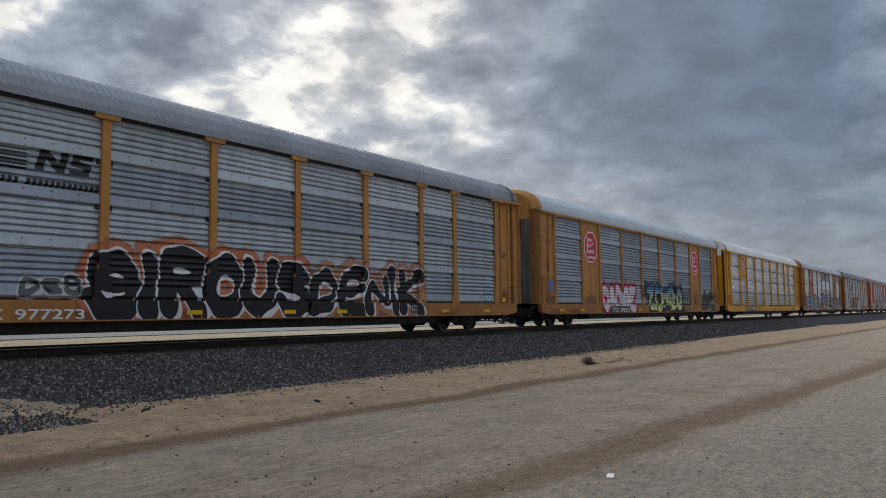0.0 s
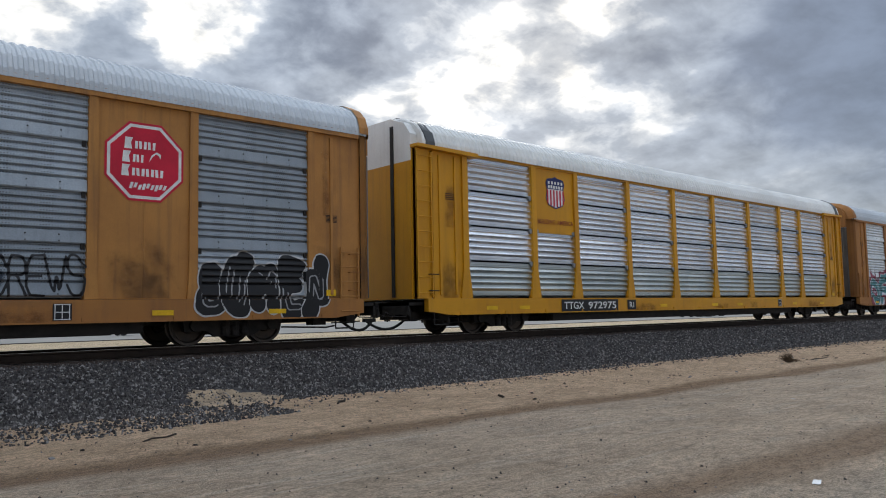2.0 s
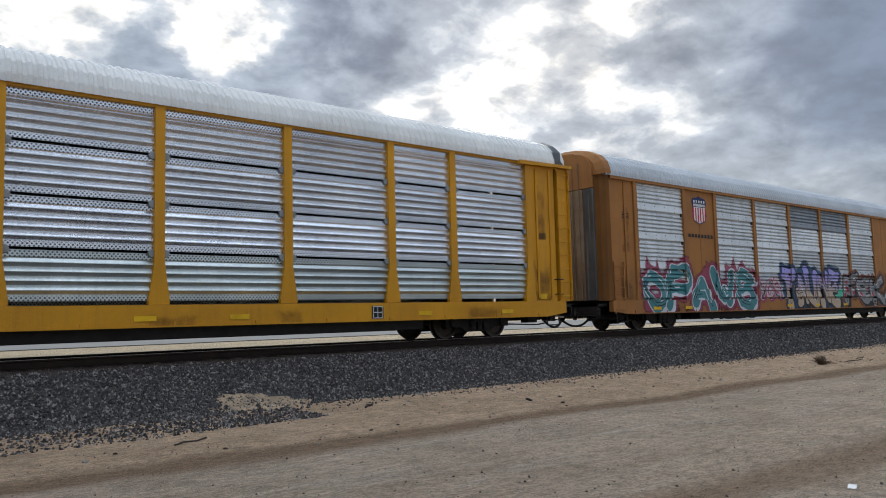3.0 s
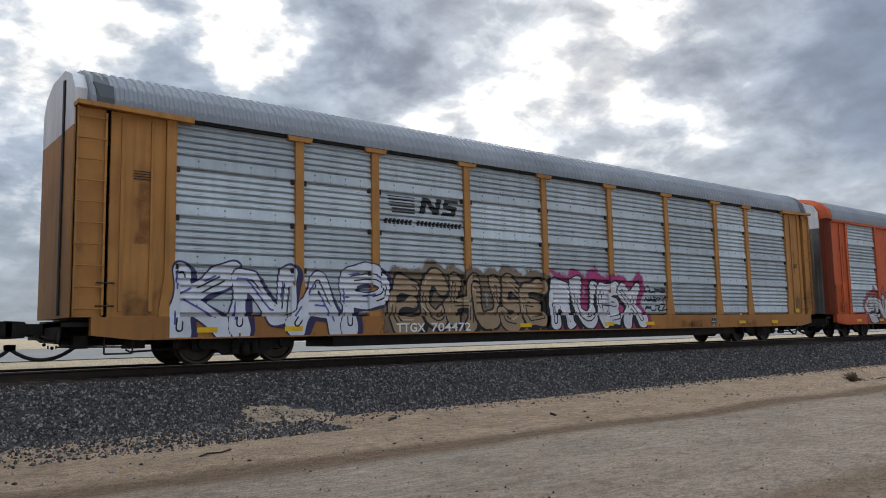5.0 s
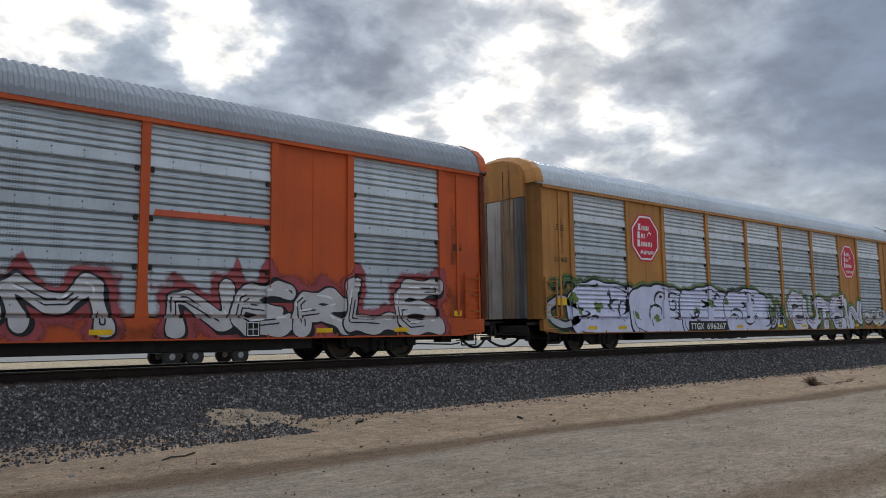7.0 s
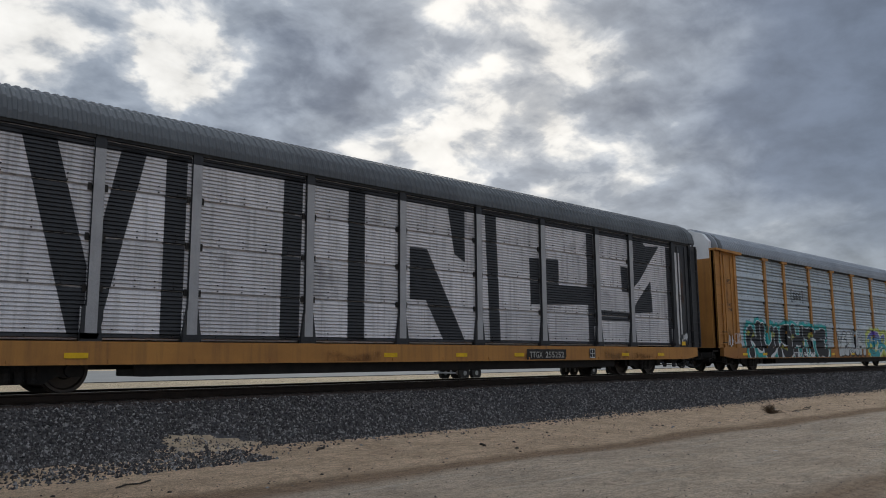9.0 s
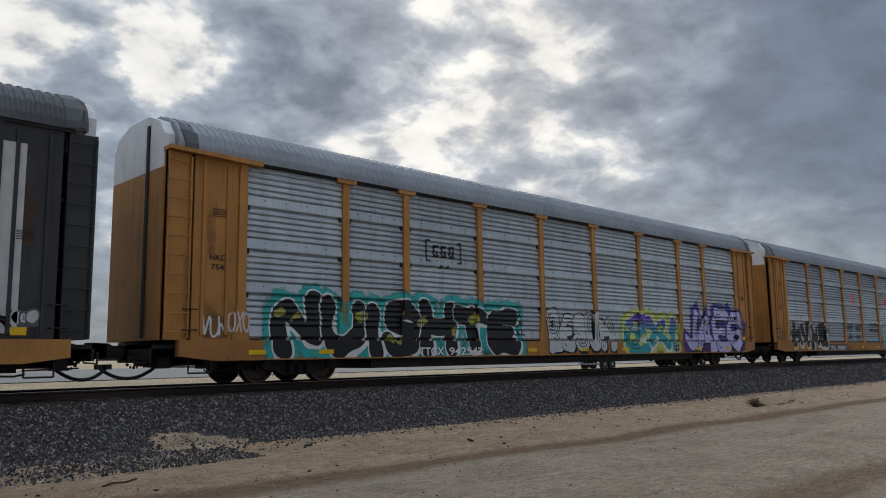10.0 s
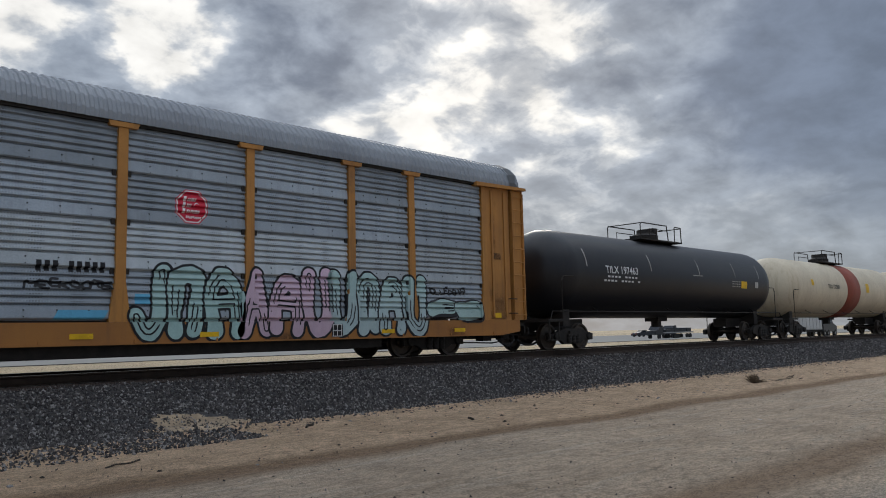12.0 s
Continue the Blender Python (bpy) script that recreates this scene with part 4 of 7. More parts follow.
def truck_mesh():
    """Side frames with journal boxes, springs and a bolster."""
    bm = bmesh.new()
    for s in (-1, 1):
        y0, y1 = sorted((s * 0.98, s * 1.12))
        prism(bm, [(-1.1, 0.3), (-0.62, 0.3), (-0.42, 0.18), (0.42, 0.18), (0.62, 0.3), (1.1, 0.3), (1.12, 0.5), (0.75, 0.58), (0.45, 0.68), (-0.45, 0.68), (-0.75, 0.58), (-1.12, 0.5)], y0, y1)
        for x in (-0.88, 0.88):
            lathe(bm, ((s * 1.1, 0.0), (s * 1.1, 0.13), (s * 1.19, 0.12), (s * 1.2, 0.0)), "Y", 12, (x, 0, 0.42))
        for x in (-0.22, 0.0, 0.22):
            lathe(bm, ((0.2, 0.085), (0.26, 0.095), (0.3, 0.085), (0.36, 0.095), (0.4, 0.085), (0.46, 0.095), (0.5, 0.085)), "Z", 10, (x, s * 1.15, 0))
    box(bm, -0.22, 0.22, -1.2, 1.2, 0.42, 0.6)
    box(bm, -1.0, 1.0, -0.05, 0.05, 0.3, 0.36)
    bmesh.ops.recalc_face_normals(bm, faces=bm.faces[:])
    return bm


def add_trucks(car, at, hold=0.42):
    for x in at:
        truck = part("truck", once("truck_frame", truck_mesh), M["iron"], car, at=pose(x, 0, 0))
        for dx in (-0.88, 0.88):
            ws = part("wheelset", once("wheelset", wheelset_mesh, False), M["wheel"], truck, at=pose(dx, 0, hold))
            WHEELSETS.append(ws)


def add_coupling(car, reach):
    for s in (-1, 1):
        def make(s=s):
            bm = bmesh.new()
            a, b = sorted((s * (reach - 1.5), s * (reach - 0.28)))
            box(bm, a, b, -0.11, 0.11, 0.62, 0.86)
            a, b = sorted((s * (reach - 0.3), s * (reach + 0.08)))
            prism(bm, [(a, 0.58), (b, 0.6), (b, 0.9), (a, 0.92)], -0.2, 0.16)
            bmesh.ops.recalc_face_normals(bm, faces=bm.faces[:])
            bmesh.ops.bevel(bm, geom=bm.edges[:], offset=0.03, segments=2, affect="EDGES")
            return bm
        part("coupler", once("coupler_%.1f_%d" % (reach, s), make), M["iron"], car)

        def hose(s=s):
            bm = bmesh.new()
            e = s * reach
            line = [Vector(q) for q in ((e - s * 1.3, -0.55, 0.66), (e - s * 1.0, -0.62, 0.3), (e - s * 0.5, -0.55, -0.06), (e + s * 0.02, -0.36, 0.42))]
            pts = []
            for i in range(13):
                t = i / 12
                pts.append(line[0] * (1 - t) ** 3 + line[1] * 3 * t * (1 - t) ** 2 + line[2] * 3 * t * t * (1 - t) + line[3] * t ** 3)
            tube(bm, pts, 0.036, 7)
            box(bm, e - 0.09, e + 0.09, -0.42, -0.3, 0.38, 0.48)
            return bm
        part("air_hose", once("hose_%.1f_%d" % (reach, s), hose), M["hose"], car)


def ladder_mesh(z1, n):
    bm = bmesh.new()
    for x in (-0.24, 0.24):
        box(bm, x - 0.02, x + 0.02, -0.02, 0.02, 0, z1)
    for k in range(n):
        z = 0.12 + (z1 - 0.24) * k / (n - 1)
        tube(bm, ((-0.25, -0.03, z), (0.25, -0.03, z)), 0.013, 5)
    return bm


# ---- paint that follows the ribs, posts and sill
def zone_depth(spec, x, z, zv):
    """The outward surface (y) for a face centred on x, z, at the height zv."""
    if z < SILL_T:
        return -1.53
    for p in POSTS:
        if abs(x - p) < (0.105 if z > 1.6 else 0.2) * (1.0 if spec["open"] else 0.85):
            return -1.505
    if abs(x) > 11.7 or spec["solid"](x, z):
        return -1.452
    k = min(3, max(0, int((z - PAN_B) / PAN_H)))
    u = min(max(zv - PAN_B - k * PAN_H, 0.0), PAN_H)
    prof = spec["prof"]
    for (z0, d0), (z1, d1) in zip(prof, prof[1:]):
        if u <= z1 + 1e-6:
            return SKIN - (d0 + (d1 - d0) * (u - z0) / max(z1 - z0, 1e-6))
    return SKIN


def lay(bm, spec, lift):
    """Cuts a flat figure (x, z) along the car's relief and lays it on the surface."""
    xs = [v.co.x for v in bm.verts]
    zs = [v.co.z for v in bm.verts]
    lo, hi = (min(xs), min(zs)), (max(xs), max(zs))
    w = (0.105, 0.2) if spec["open"] else (0.09, 0.17)
    cuts = [("x", p + s) for p in POSTS for s in (-w[1], -w[0], w[0], w[1])] + [("z", SILL_T), ("z", 1.6)]
    inner = [("x", s * 11.72) for s in (-1, 1)]
    ribs = [("z", PAN_B + k * PAN_H + z) for k in range(4) for z, _ in spec["prof"]]
    for axis, at in cuts + inner + ribs:
        i = "xz".index(axis)
        if not lo[i] < at < hi[i]:
            continue
        no = (1, 0, 0) if i == 0 else (0, 0, 1)
        bmesh.ops.bisect_plane(bm, geom=bm.verts[:] + bm.edges[:] + bm.faces[:], dist=1e-5, plane_co=(at, 0, at), plane_no=no)
    steps = [a for ax, a in cuts + inner if ax == "x"]
    seam = []
    for e in bm.edges:
        a, b = e.verts
        if abs(a.co.x - b.co.x) < 1e-4 and any(abs(a.co.x - s) < 1e-3 for s in steps):
            seam.append(e)
        elif abs(a.co.z - b.co.z) < 1e-4 and (abs(a.co.z - SILL_T) < 1e-3 or abs(a.co.z - 1.6) < 1e-3):
            seam.append(e)
    bmesh.ops.split_edges(bm, edges=seam)
    for v in bm.verts:
        if v.link_faces:
            c = v.link_faces[0].calc_center_median()
            v.co.y = zone_depth(spec, c.x, c.z, v.co.z) - lift
    for f in bm.faces:
        f.normal_update()
        if f.normal.y > 0:
            f.normal_flip()


FONT = {}


def text_points(word, bold, gap=1.0):
    """A word's mesh, one unit high, as vertices and faces."""
    key = (word, bold, gap)
    if key not in FONT:
        cu = bpy.data.curves.new("word", "FONT")
        cu.body, cu.offset, cu.resolution_u, cu.space_character = word, bold, 4, gap
        ob = new("word", cu)
        me = bpy.data.meshes.new_from_object(ob.evaluated_get(bpy.context.evaluated_depsgraph_get()))
        FONT[key] = ([tuple(v.co) for v in me.vertices], [tuple(p.vertices) for p in me.polygons])
        bpy.data.objects.remove(ob)
        bpy.data.meshes.remove(me)
    return FONT[key]


def word_bm(word, box_, bold, frame_bold, wild, seed, gap=1.0):
    """A word in a box (x0, x1, z0, z1), its letters swaying when wild."""
    x0, x1, z0, z1 = box_
    ref, _ = text_points(word, frame_bold, gap)
    vs, fs = text_points(word, bold, gap)
    rx = (min(p[0] for p in ref), max(p[0] for p in ref))
    rz = (min(p[1] for p in ref), max(p[1] for p in ref))
    bm = bmesh.new()
    made = []
    for px, py, _ in vs:
        u, v = (px - rx[0]) / (rx[1] - rx[0]), (py - rz[0]) / (rz[1] - rz[0])
        if wild:
            v2 = v * (0.86 + 0.14 * math.sin(11 * u + seed)) + wild * 0.09 * math.sin(17 * u + 2 * seed) * (1 if v > 0.5 else 0.7)
            n = max(len(word), 3)
            u2 = u + wild * (0.1 / n) * math.sin(4.5 * v + 9 * u + seed) + wild * (0.03 / n) * math.sin(19 * v + seed)
            u, v = u2, v2
        made.append(bm.verts.new((x0 + (x1 - x0) * u, 0, z0 + (z1 - z0) * v)))
    for f in fs:
        if len(set(f)) > 2:
            try:
                bm.faces.new([made[i] for i in f])
            except ValueError:
                pass
    return bm


GLYPHS = {"A": "00 37 38 60/13 53", "B": "00 08 48 57 55 44 04/44 63 61 50 00", "C": "66 48 28 06 02 20 40 62", "D": "00 08 38 65 63 30 00", "E": "60 00 08 68/04 54",
          "F": "00 08 68/04 54", "G": "66 48 28 06 02 20 50 63 33", "H": "00 08/60 68/04 64", "I": "30 38", "J": "68 62 40 20 02", "K": "00 08/68 04 60", "L": "08 00 60",
          "M": "00 08 33 68 60", "N": "00 08 60 68", "O": "20 02 06 28 48 66 62 40 20", "P": "00 08 48 67 65 44 04", "R": "00 08 48 67 65 44 04/34 60",
          "S": "66 48 18 06 14 54 63 50 10 02", "T": "08 68/38 30", "U": "08 02 20 40 62 68", "V": "08 30 68", "W": "08 20 35 40 68", "X": "08 60/00 68", "Y": "08 34 68/34 30",
          "Z": "08 68 00 60", "^": "00 06 38 66 60/04 64", "|": "10 07 38 67 50/13 17", "1": "16 38 30"}
WIDE = {"I": 0.45, "1": 0.55, "M": 1.25, "W": 1.25, "J": 0.85}


def strokes(word, box_, wild, seed, pad):
    """Centre lines of hand-drawn letters in a box (x0, x1, z0, z1): a list of polylines for each letter."""
    x0, x1, z0, z1 = box_
    rng = random.Random(seed)
    widths = [WIDE.get(c, 1.0) for c in word]
    unit = (x1 - x0) / sum(widths)
    x, letters = x0, []
    for c, wd in zip(word, widths):
        w = unit * wd
        lo, hi = z0 + pad + rng.uniform(0, 0.06) * wild, z1 - pad - rng.uniform(0, 0.16) * wild
        a, b = x + pad * 0.62, x + w - pad * 0.62
        if b - a < 0.02:
            a = b = x + w / 2
        lean = rng.uniform(-0.09, 0.12) * wild
        lines = []
        for run in GLYPHS.get(c, "").split("/"):
            pts = []
            for q in run.split():
                u, v = int(q[0]) / 6, int(q[1]) / 8
                pts.append((a + (b - a) * u + lean * (v - 0.5) + rng.uniform(-0.045, 0.045) * wild, lo + (hi - lo) * v + rng.uniform(-0.05, 0.05) * wild))
            if len(pts) > 3:      # round the corners of curved letters
                soft = [pts[0]]
                for p, q in zip(pts, pts[1:]):
                    soft += [(p[0] * 0.78 + q[0] * 0.22, p[1] * 0.78 + q[1] * 0.22), (p[0] * 0.22 + q[0] * 0.78, p[1] * 0.22 + q[1] * 0.78)]
                pts = soft + [pts[-1]]
            if pts:
                lines.append(pts)
        letters.append(lines)
        x += w
    return letters


def paint_grid(spec, box_, grow):
    """Grid lines that hold the relief's edges, over a box."""
    x0, x1, z0, z1 = box_[0] - grow, box_[1] + grow, max(box_[2] - grow, SILL_B + 0.012), box_[3] + grow
    w = (0.105, 0.2) if spec["open"] else (0.09, 0.17)
    xs = list(np.arange(x0, x1 + 0.02, 0.03))
    for p in POSTS:
        for e in (-w[1], -w[0], w[0], w[1]):
            xs += [p + e - 0.002, p + e + 0.002]
    for e in (-11.7, 11.7):
        xs += [e - 0.002, e + 0.002]
    zs = list(np.arange(z0, z1 + 0.02, 0.03))
    for k in range(4):
        zs += [PAN_B + k * PAN_H + z for z, _ in spec["prof"]]
    for e in (SILL_T, 1.6):
        zs += [e - 0.002, e + 0.002]
    xs = np.array(sorted({round(float(v), 4) for v in xs if x0 <= v <= x1}))
    zs = np.array(sorted({round(float(v), 4) for v in zs if z0 <= v <= z1}))
    return xs, zs


def reach(lines, X, Z):
    """Distance from the grid's points to a letter's centre lines."""
    d = np.full(X.shape, 9.0)
    for pts in lines:
        for (ax, az), (bx, bz) in zip(pts, pts[1:]):
            vx, vz = bx - ax, bz - az
            t = np.clip(((X - ax) * vx + (Z - az) * vz) / max(vx * vx + vz * vz, 1e-9), 0, 1)
            d = np.minimum(d, np.hypot(X - ax - t * vx, Z - az - t * vz))
    return d


def ripple(X, Z, seed, size, amount):
    """A cheap smooth waver."""
    return amount * (np.sin(X / size + seed) * np.cos(Z / size * 1.3 + 2 * seed) + 0.6 * np.sin(X / size * 2.3 + Z / size * 1.7 + 3 * seed))


def field_bm(xs, zs, F, spec, lift, cover=None):
    """The part of the grid where F > 0, with smooth edges, laid on the wagon's relief."""
    bm = bmesh.new()
    made = {}
    thin = bm.verts.layers.float.new("cover") if cover is not None else None

    def vert(key, x, z):
        if key not in made:
            made[key] = bm.verts.new((x, zone_depth(spec, x, z, z) - lift, z))
            if thin is not None:
                made[key][thin] = cover[key] if isinstance(key[0], int) else min(cover[key[0]], cover[key[1]])
        return made[key]
    inside = F > 0
    rows, cols = np.nonzero(inside[:-1, :-1] | inside[1:, :-1] | inside[:-1, 1:] | inside[1:, 1:])
    for j, i in zip(rows.tolist(), cols.tolist()):
        ring = ((j, i), (j, i + 1), (j + 1, i + 1), (j + 1, i))
        poly = []
        for k in range(4):
            p, q = ring[k], ring[(k + 1) % 4]
            fp, fq = F[p], F[q]
            if fp > 0:
                poly.append(vert(p, xs[p[1]], zs[p[0]]))
            if (fp > 0) != (fq > 0):
                t = fp / (fp - fq)
                key = (p, q) if p < q else (q, p)
                poly.append(vert(key, xs[p[1]] + t * (xs[q[1]] - xs[p[1]]), zs[p[0]] + t * (zs[q[0]] - zs[p[0]])))
        if len(poly) > 2:
            try:
                bm.faces.new(poly)
            except ValueError:
                pass
    return bm


def graffiti(car, spec, word, box_, fill, line=(0.012, 0.012, 0.014), halo=None, top=None, wild=1.0, seed=1, fat=0.15, rim=0.035, label="", shine=None, drop=(0.05, -0.06),
             flare=0.4, block=0.0, ink=True, spikes=0.0, patch=None, glow=0.3):
    """Fat hand-drawn letters: a coloured cloud, an outline, a filled body, inner lines and shine marks."""
    xs, zs = paint_grid(spec, box_, 0.4 if halo else 0.1)
    X, Z = np.meshgrid(xs, zs)
    letters = strokes(word, box_, wild, seed, fat + rim)
    zc, hh = (box_[2] + box_[3]) / 2, (box_[3] - box_[2]) / 2
    rng = random.Random(seed * 7 + 1)
    thick = fat * (0.86 + flare * np.clip(np.abs(Z - zc) / hh, 0, 1) ** 2)
    out = np.full(X.shape, -9.0)
    body = np.full(X.shape, -9.0)
    gloss = np.full(X.shape, -9.0)
    inner = np.full(X.shape, -9.0)
    blots = np.full(X.shape, -9.0)
    for n, lines in enumerate(letters):
        if not lines:
            continue
        raw = reach(lines, X, Z)
        d = raw - ripple(X, Z, seed + n, 0.3, 0.2 * fat * wild)
        o, f = thick + rim - d, thick - d
        if block:     # a swollen body round the letter
            px = [p[0] for pts in lines for p in pts]
            cx, half = (min(px) + max(px)) / 2, (max(px) - min(px)) / 2 + block
            tall, r = hh - rng.uniform(0.0, 0.12), min(0.45, half * 0.6)
            qx, qz = np.abs(X - cx) - half + r, np.abs(Z - zc + 0.1 - 0.12 * np.cos((X - cx) / half * 2.2) * (Z > zc)) - tall + r
            sd = np.hypot(np.maximum(qx, 0), np.maximum(qz, 0)) + np.minimum(np.maximum(qx, qz), 0) - r - ripple(X, Z, seed + n, 0.34, 0.045)
            o, f = np.maximum(o, rim - sd), np.maximum(f, -sd)
        if drop:   # the letter's block shadow
            o = np.maximum(o, thick + rim * 0.5 - reach([[(x + drop[0], z + drop[1]) for x, z in pts] for pts in lines], X, Z))
        out = np.maximum(out, o)
        body = np.maximum(np.minimum(body, -o), f)
        g = 0.02 - np.abs(reach([[(x - fat * 0.45, z + fat * 0.4) for x, z in pts] for pts in lines], X, Z))
        gloss = np.maximum(np.minimum(gloss, -o), np.minimum(g, np.minimum(f - 0.03, np.sin(X * 9 + Z * 7 + seed) * 0.05)))
        if block:
            k = np.full(X.shape, -9.0)
            for q in range(6):
                ax, az = cx + rng.uniform(-0.62, 0.62) * half, zc + rng.uniform(-0.55, 0.4) * hh
                ra, rb, turn = rng.uniform(0.08, 0.42), rng.uniform(0.08, 0.34), rng.uniform(0, 6.28)
                ring = np.hypot((X - ax) / ra, (Z - az) / rb)
                sweep = np.cos(np.arctan2(Z - az, X - ax) - turn)
                width = 0.012 + 0.03 * np.clip(sweep, 0, 1) ** 2
                k = np.maximum(k, np.minimum(width - np.abs(ring - 1) * min(ra, rb), sweep * 0.08 + 0.01))
                if q % 3 == 0:
                    k = np.maximum(k, 0.05 - np.hypot((X - ax) * 0.6, Z - az - 0.12))
            k = np.maximum(k, np.minimum(0.02 - np.abs(sd + 0.12 + 0.05 * np.sin(X * 2 + n)), np.sin(X * 1.7 + Z * 2.3 + n * 2) * 0.05 - 0.03))
        else:
            k = np.minimum(0.017 - np.abs(raw - fat * 0.3), np.sin(X * 3.3 + Z * 4.1 + seed + 2 * n) * 0.05 - 0.012)
        inner = np.maximum(np.minimum(inner, -o), np.minimum(k, f - 0.03))
        if patch:
            for q in range(3):
                ax, az, w = rng.uniform(X.min(), X.max()), zc + rng.uniform(-0.5, 0.5) * hh, rng.uniform(0.08, 0.17)
                blots = np.maximum(blots, np.minimum(w - np.hypot((X - ax) * 0.8, Z - az) - ripple(X, Z, seed + q, 0.12, 0.05), body - 0.03))
    if halo:
        jag = spikes * (np.abs((X / 0.8 + 0.45 * np.sin(X * 1.3 + seed)) % 1.0 * 2 - 1) ** 2 - 0.3) * np.clip((Z - zc) / hh, 0, 1) * (0.5 + 0.5 * np.sin(X * 2.3 + seed))
        part("spray_cloud", field_bm(xs, zs, out + glow + jag, spec, 0.003, np.clip((out + glow * 0.87 + jag) / (glow * 0.8), 0, 1)), mist(halo), car, "sprayed coloured cloud behind the lettering")
    part("graffiti_outline", field_bm(xs, zs, out, spec, 0.006), spray(line), car)
    part("graffiti", field_bm(xs, zs, body, spec, 0.009), spray(fill, top), car, label or "sprayed graffiti lettering")
    dark = (0.012, 0.012, 0.014) if sum(fill) > 0.3 else (0.3, 0.3, 0.31)
    for name, F, colour, lift, words in (("graffiti_patch", blots, patch, 0.0105, "coloured patches inside the letters"), ("graffiti_inner_line", inner if ink else None, dark, 0.012, "thin lines inside the letters"),
                                         ("graffiti_shine", gloss if shine else None, shine, 0.0125, "thin shine marks in the letters")):
        if F is None or not colour:
            continue
        bm = field_bm(xs, zs, F, spec, lift)
        if bm.faces:
            part(name, bm, spray(colour), car, words)["kind"] = "stuff"
        else:
            bm.free()


def smear(car, spec, box_, colour, seed, name="grime"):
    """A stain that fades out towards its rim."""
    x0, x1, z0, z1 = box_
    xs, zs = paint_grid(spec, box_, 0.0)
    if len(xs) < 3 or len(zs) < 3:
        return
    X, Z = np.meshgrid(xs, zs)
    u, v = (X - x0) / (x1 - x0) * 2 - 1, (Z - z0) / (z1 - z0) * 2 - 1
    edge = np.minimum(1 - np.abs(u), (1 - v) * 0.5) * 1.5 + ripple(X, Z, seed, 0.2, 0.15)
    part(name, field_bm(xs, zs, np.full(X.shape, 1.0), spec, 0.0034, np.clip(edge - 0.1, 0, 0.75)), mist(colour, 0.6, 1.2), car, "dark stain of grime and rust")


def tag(car, spec, word, box_, colour, seed=1, fat=0.022):
    """A thin hand-drawn tag."""
    xs, zs = paint_grid(spec, box_, 0.03)
    extra = np.arange(xs[0], xs[-1], 0.018)
    xs = np.array(sorted(set(np.round(np.concatenate([xs, extra]), 4).tolist())))
    X, Z = np.meshgrid(xs, zs)
    F = np.full(X.shape, -9.0)
    for lines in strokes(word, box_, 0.45, seed, fat):
        if lines:
            F = np.maximum(F, fat - reach(lines, X, Z))
    part("graffiti_tag", field_bm(xs, zs, F, spec, 0.007), spray(colour), car, "thin hand-drawn graffiti tag")


def figure(car, spec, name, shapes, material, lift=0.004, label=""):
    """Flat painted shapes, given as outlines in x and z."""
    bm = bmesh.new()
    for s in shapes:
        bm.faces.new([bm.verts.new((x, 0, z)) for x, z in s])
    lay(bm, spec, lift)
    return part(name, bm, material, car, label)


def rect(x0, x1, z0, z1, lean=0.0):
    return [(x0, z0), (x1, z0), (x1 + lean, z1), (x0 + lean, z1)]


def stencil(car, spec, word, box_, material, plate=None):
    x0, x1, z0, z1 = box_
    if plate:
        figure(car, spec, "number_plate", [rect(x0 - 0.12, x1 + 0.12, z0 - 0.07, z1 + 0.07)], plate, 0.0135, "black painted number field")
    words = word.split()
    unit = (x1 - x0) / (sum(len(w) for w in words) + 0.9 * (len(words) - 1))
    for w in words:
        bm = word_bm(w, (x0, x0 + unit * len(w), z0, z1), 0.014, 0.014, 0, 0)
        lay(bm, spec, 0.0165)
        part("car_number" if w[-1].isdigit() else "car_initials", bm, material, car, "stencilled letters" if w.isalpha() else "stencilled car number")
        x0 += unit * (len(w) + 0.9)


def octagon(cx, cz, r):
    return [(cx + r * 1.0824 * math.cos(radians(22.5 + 45 * k)), cz + r * 1.0824 * math.sin(radians(22.5 + 45 * k))) for k in range(8)]


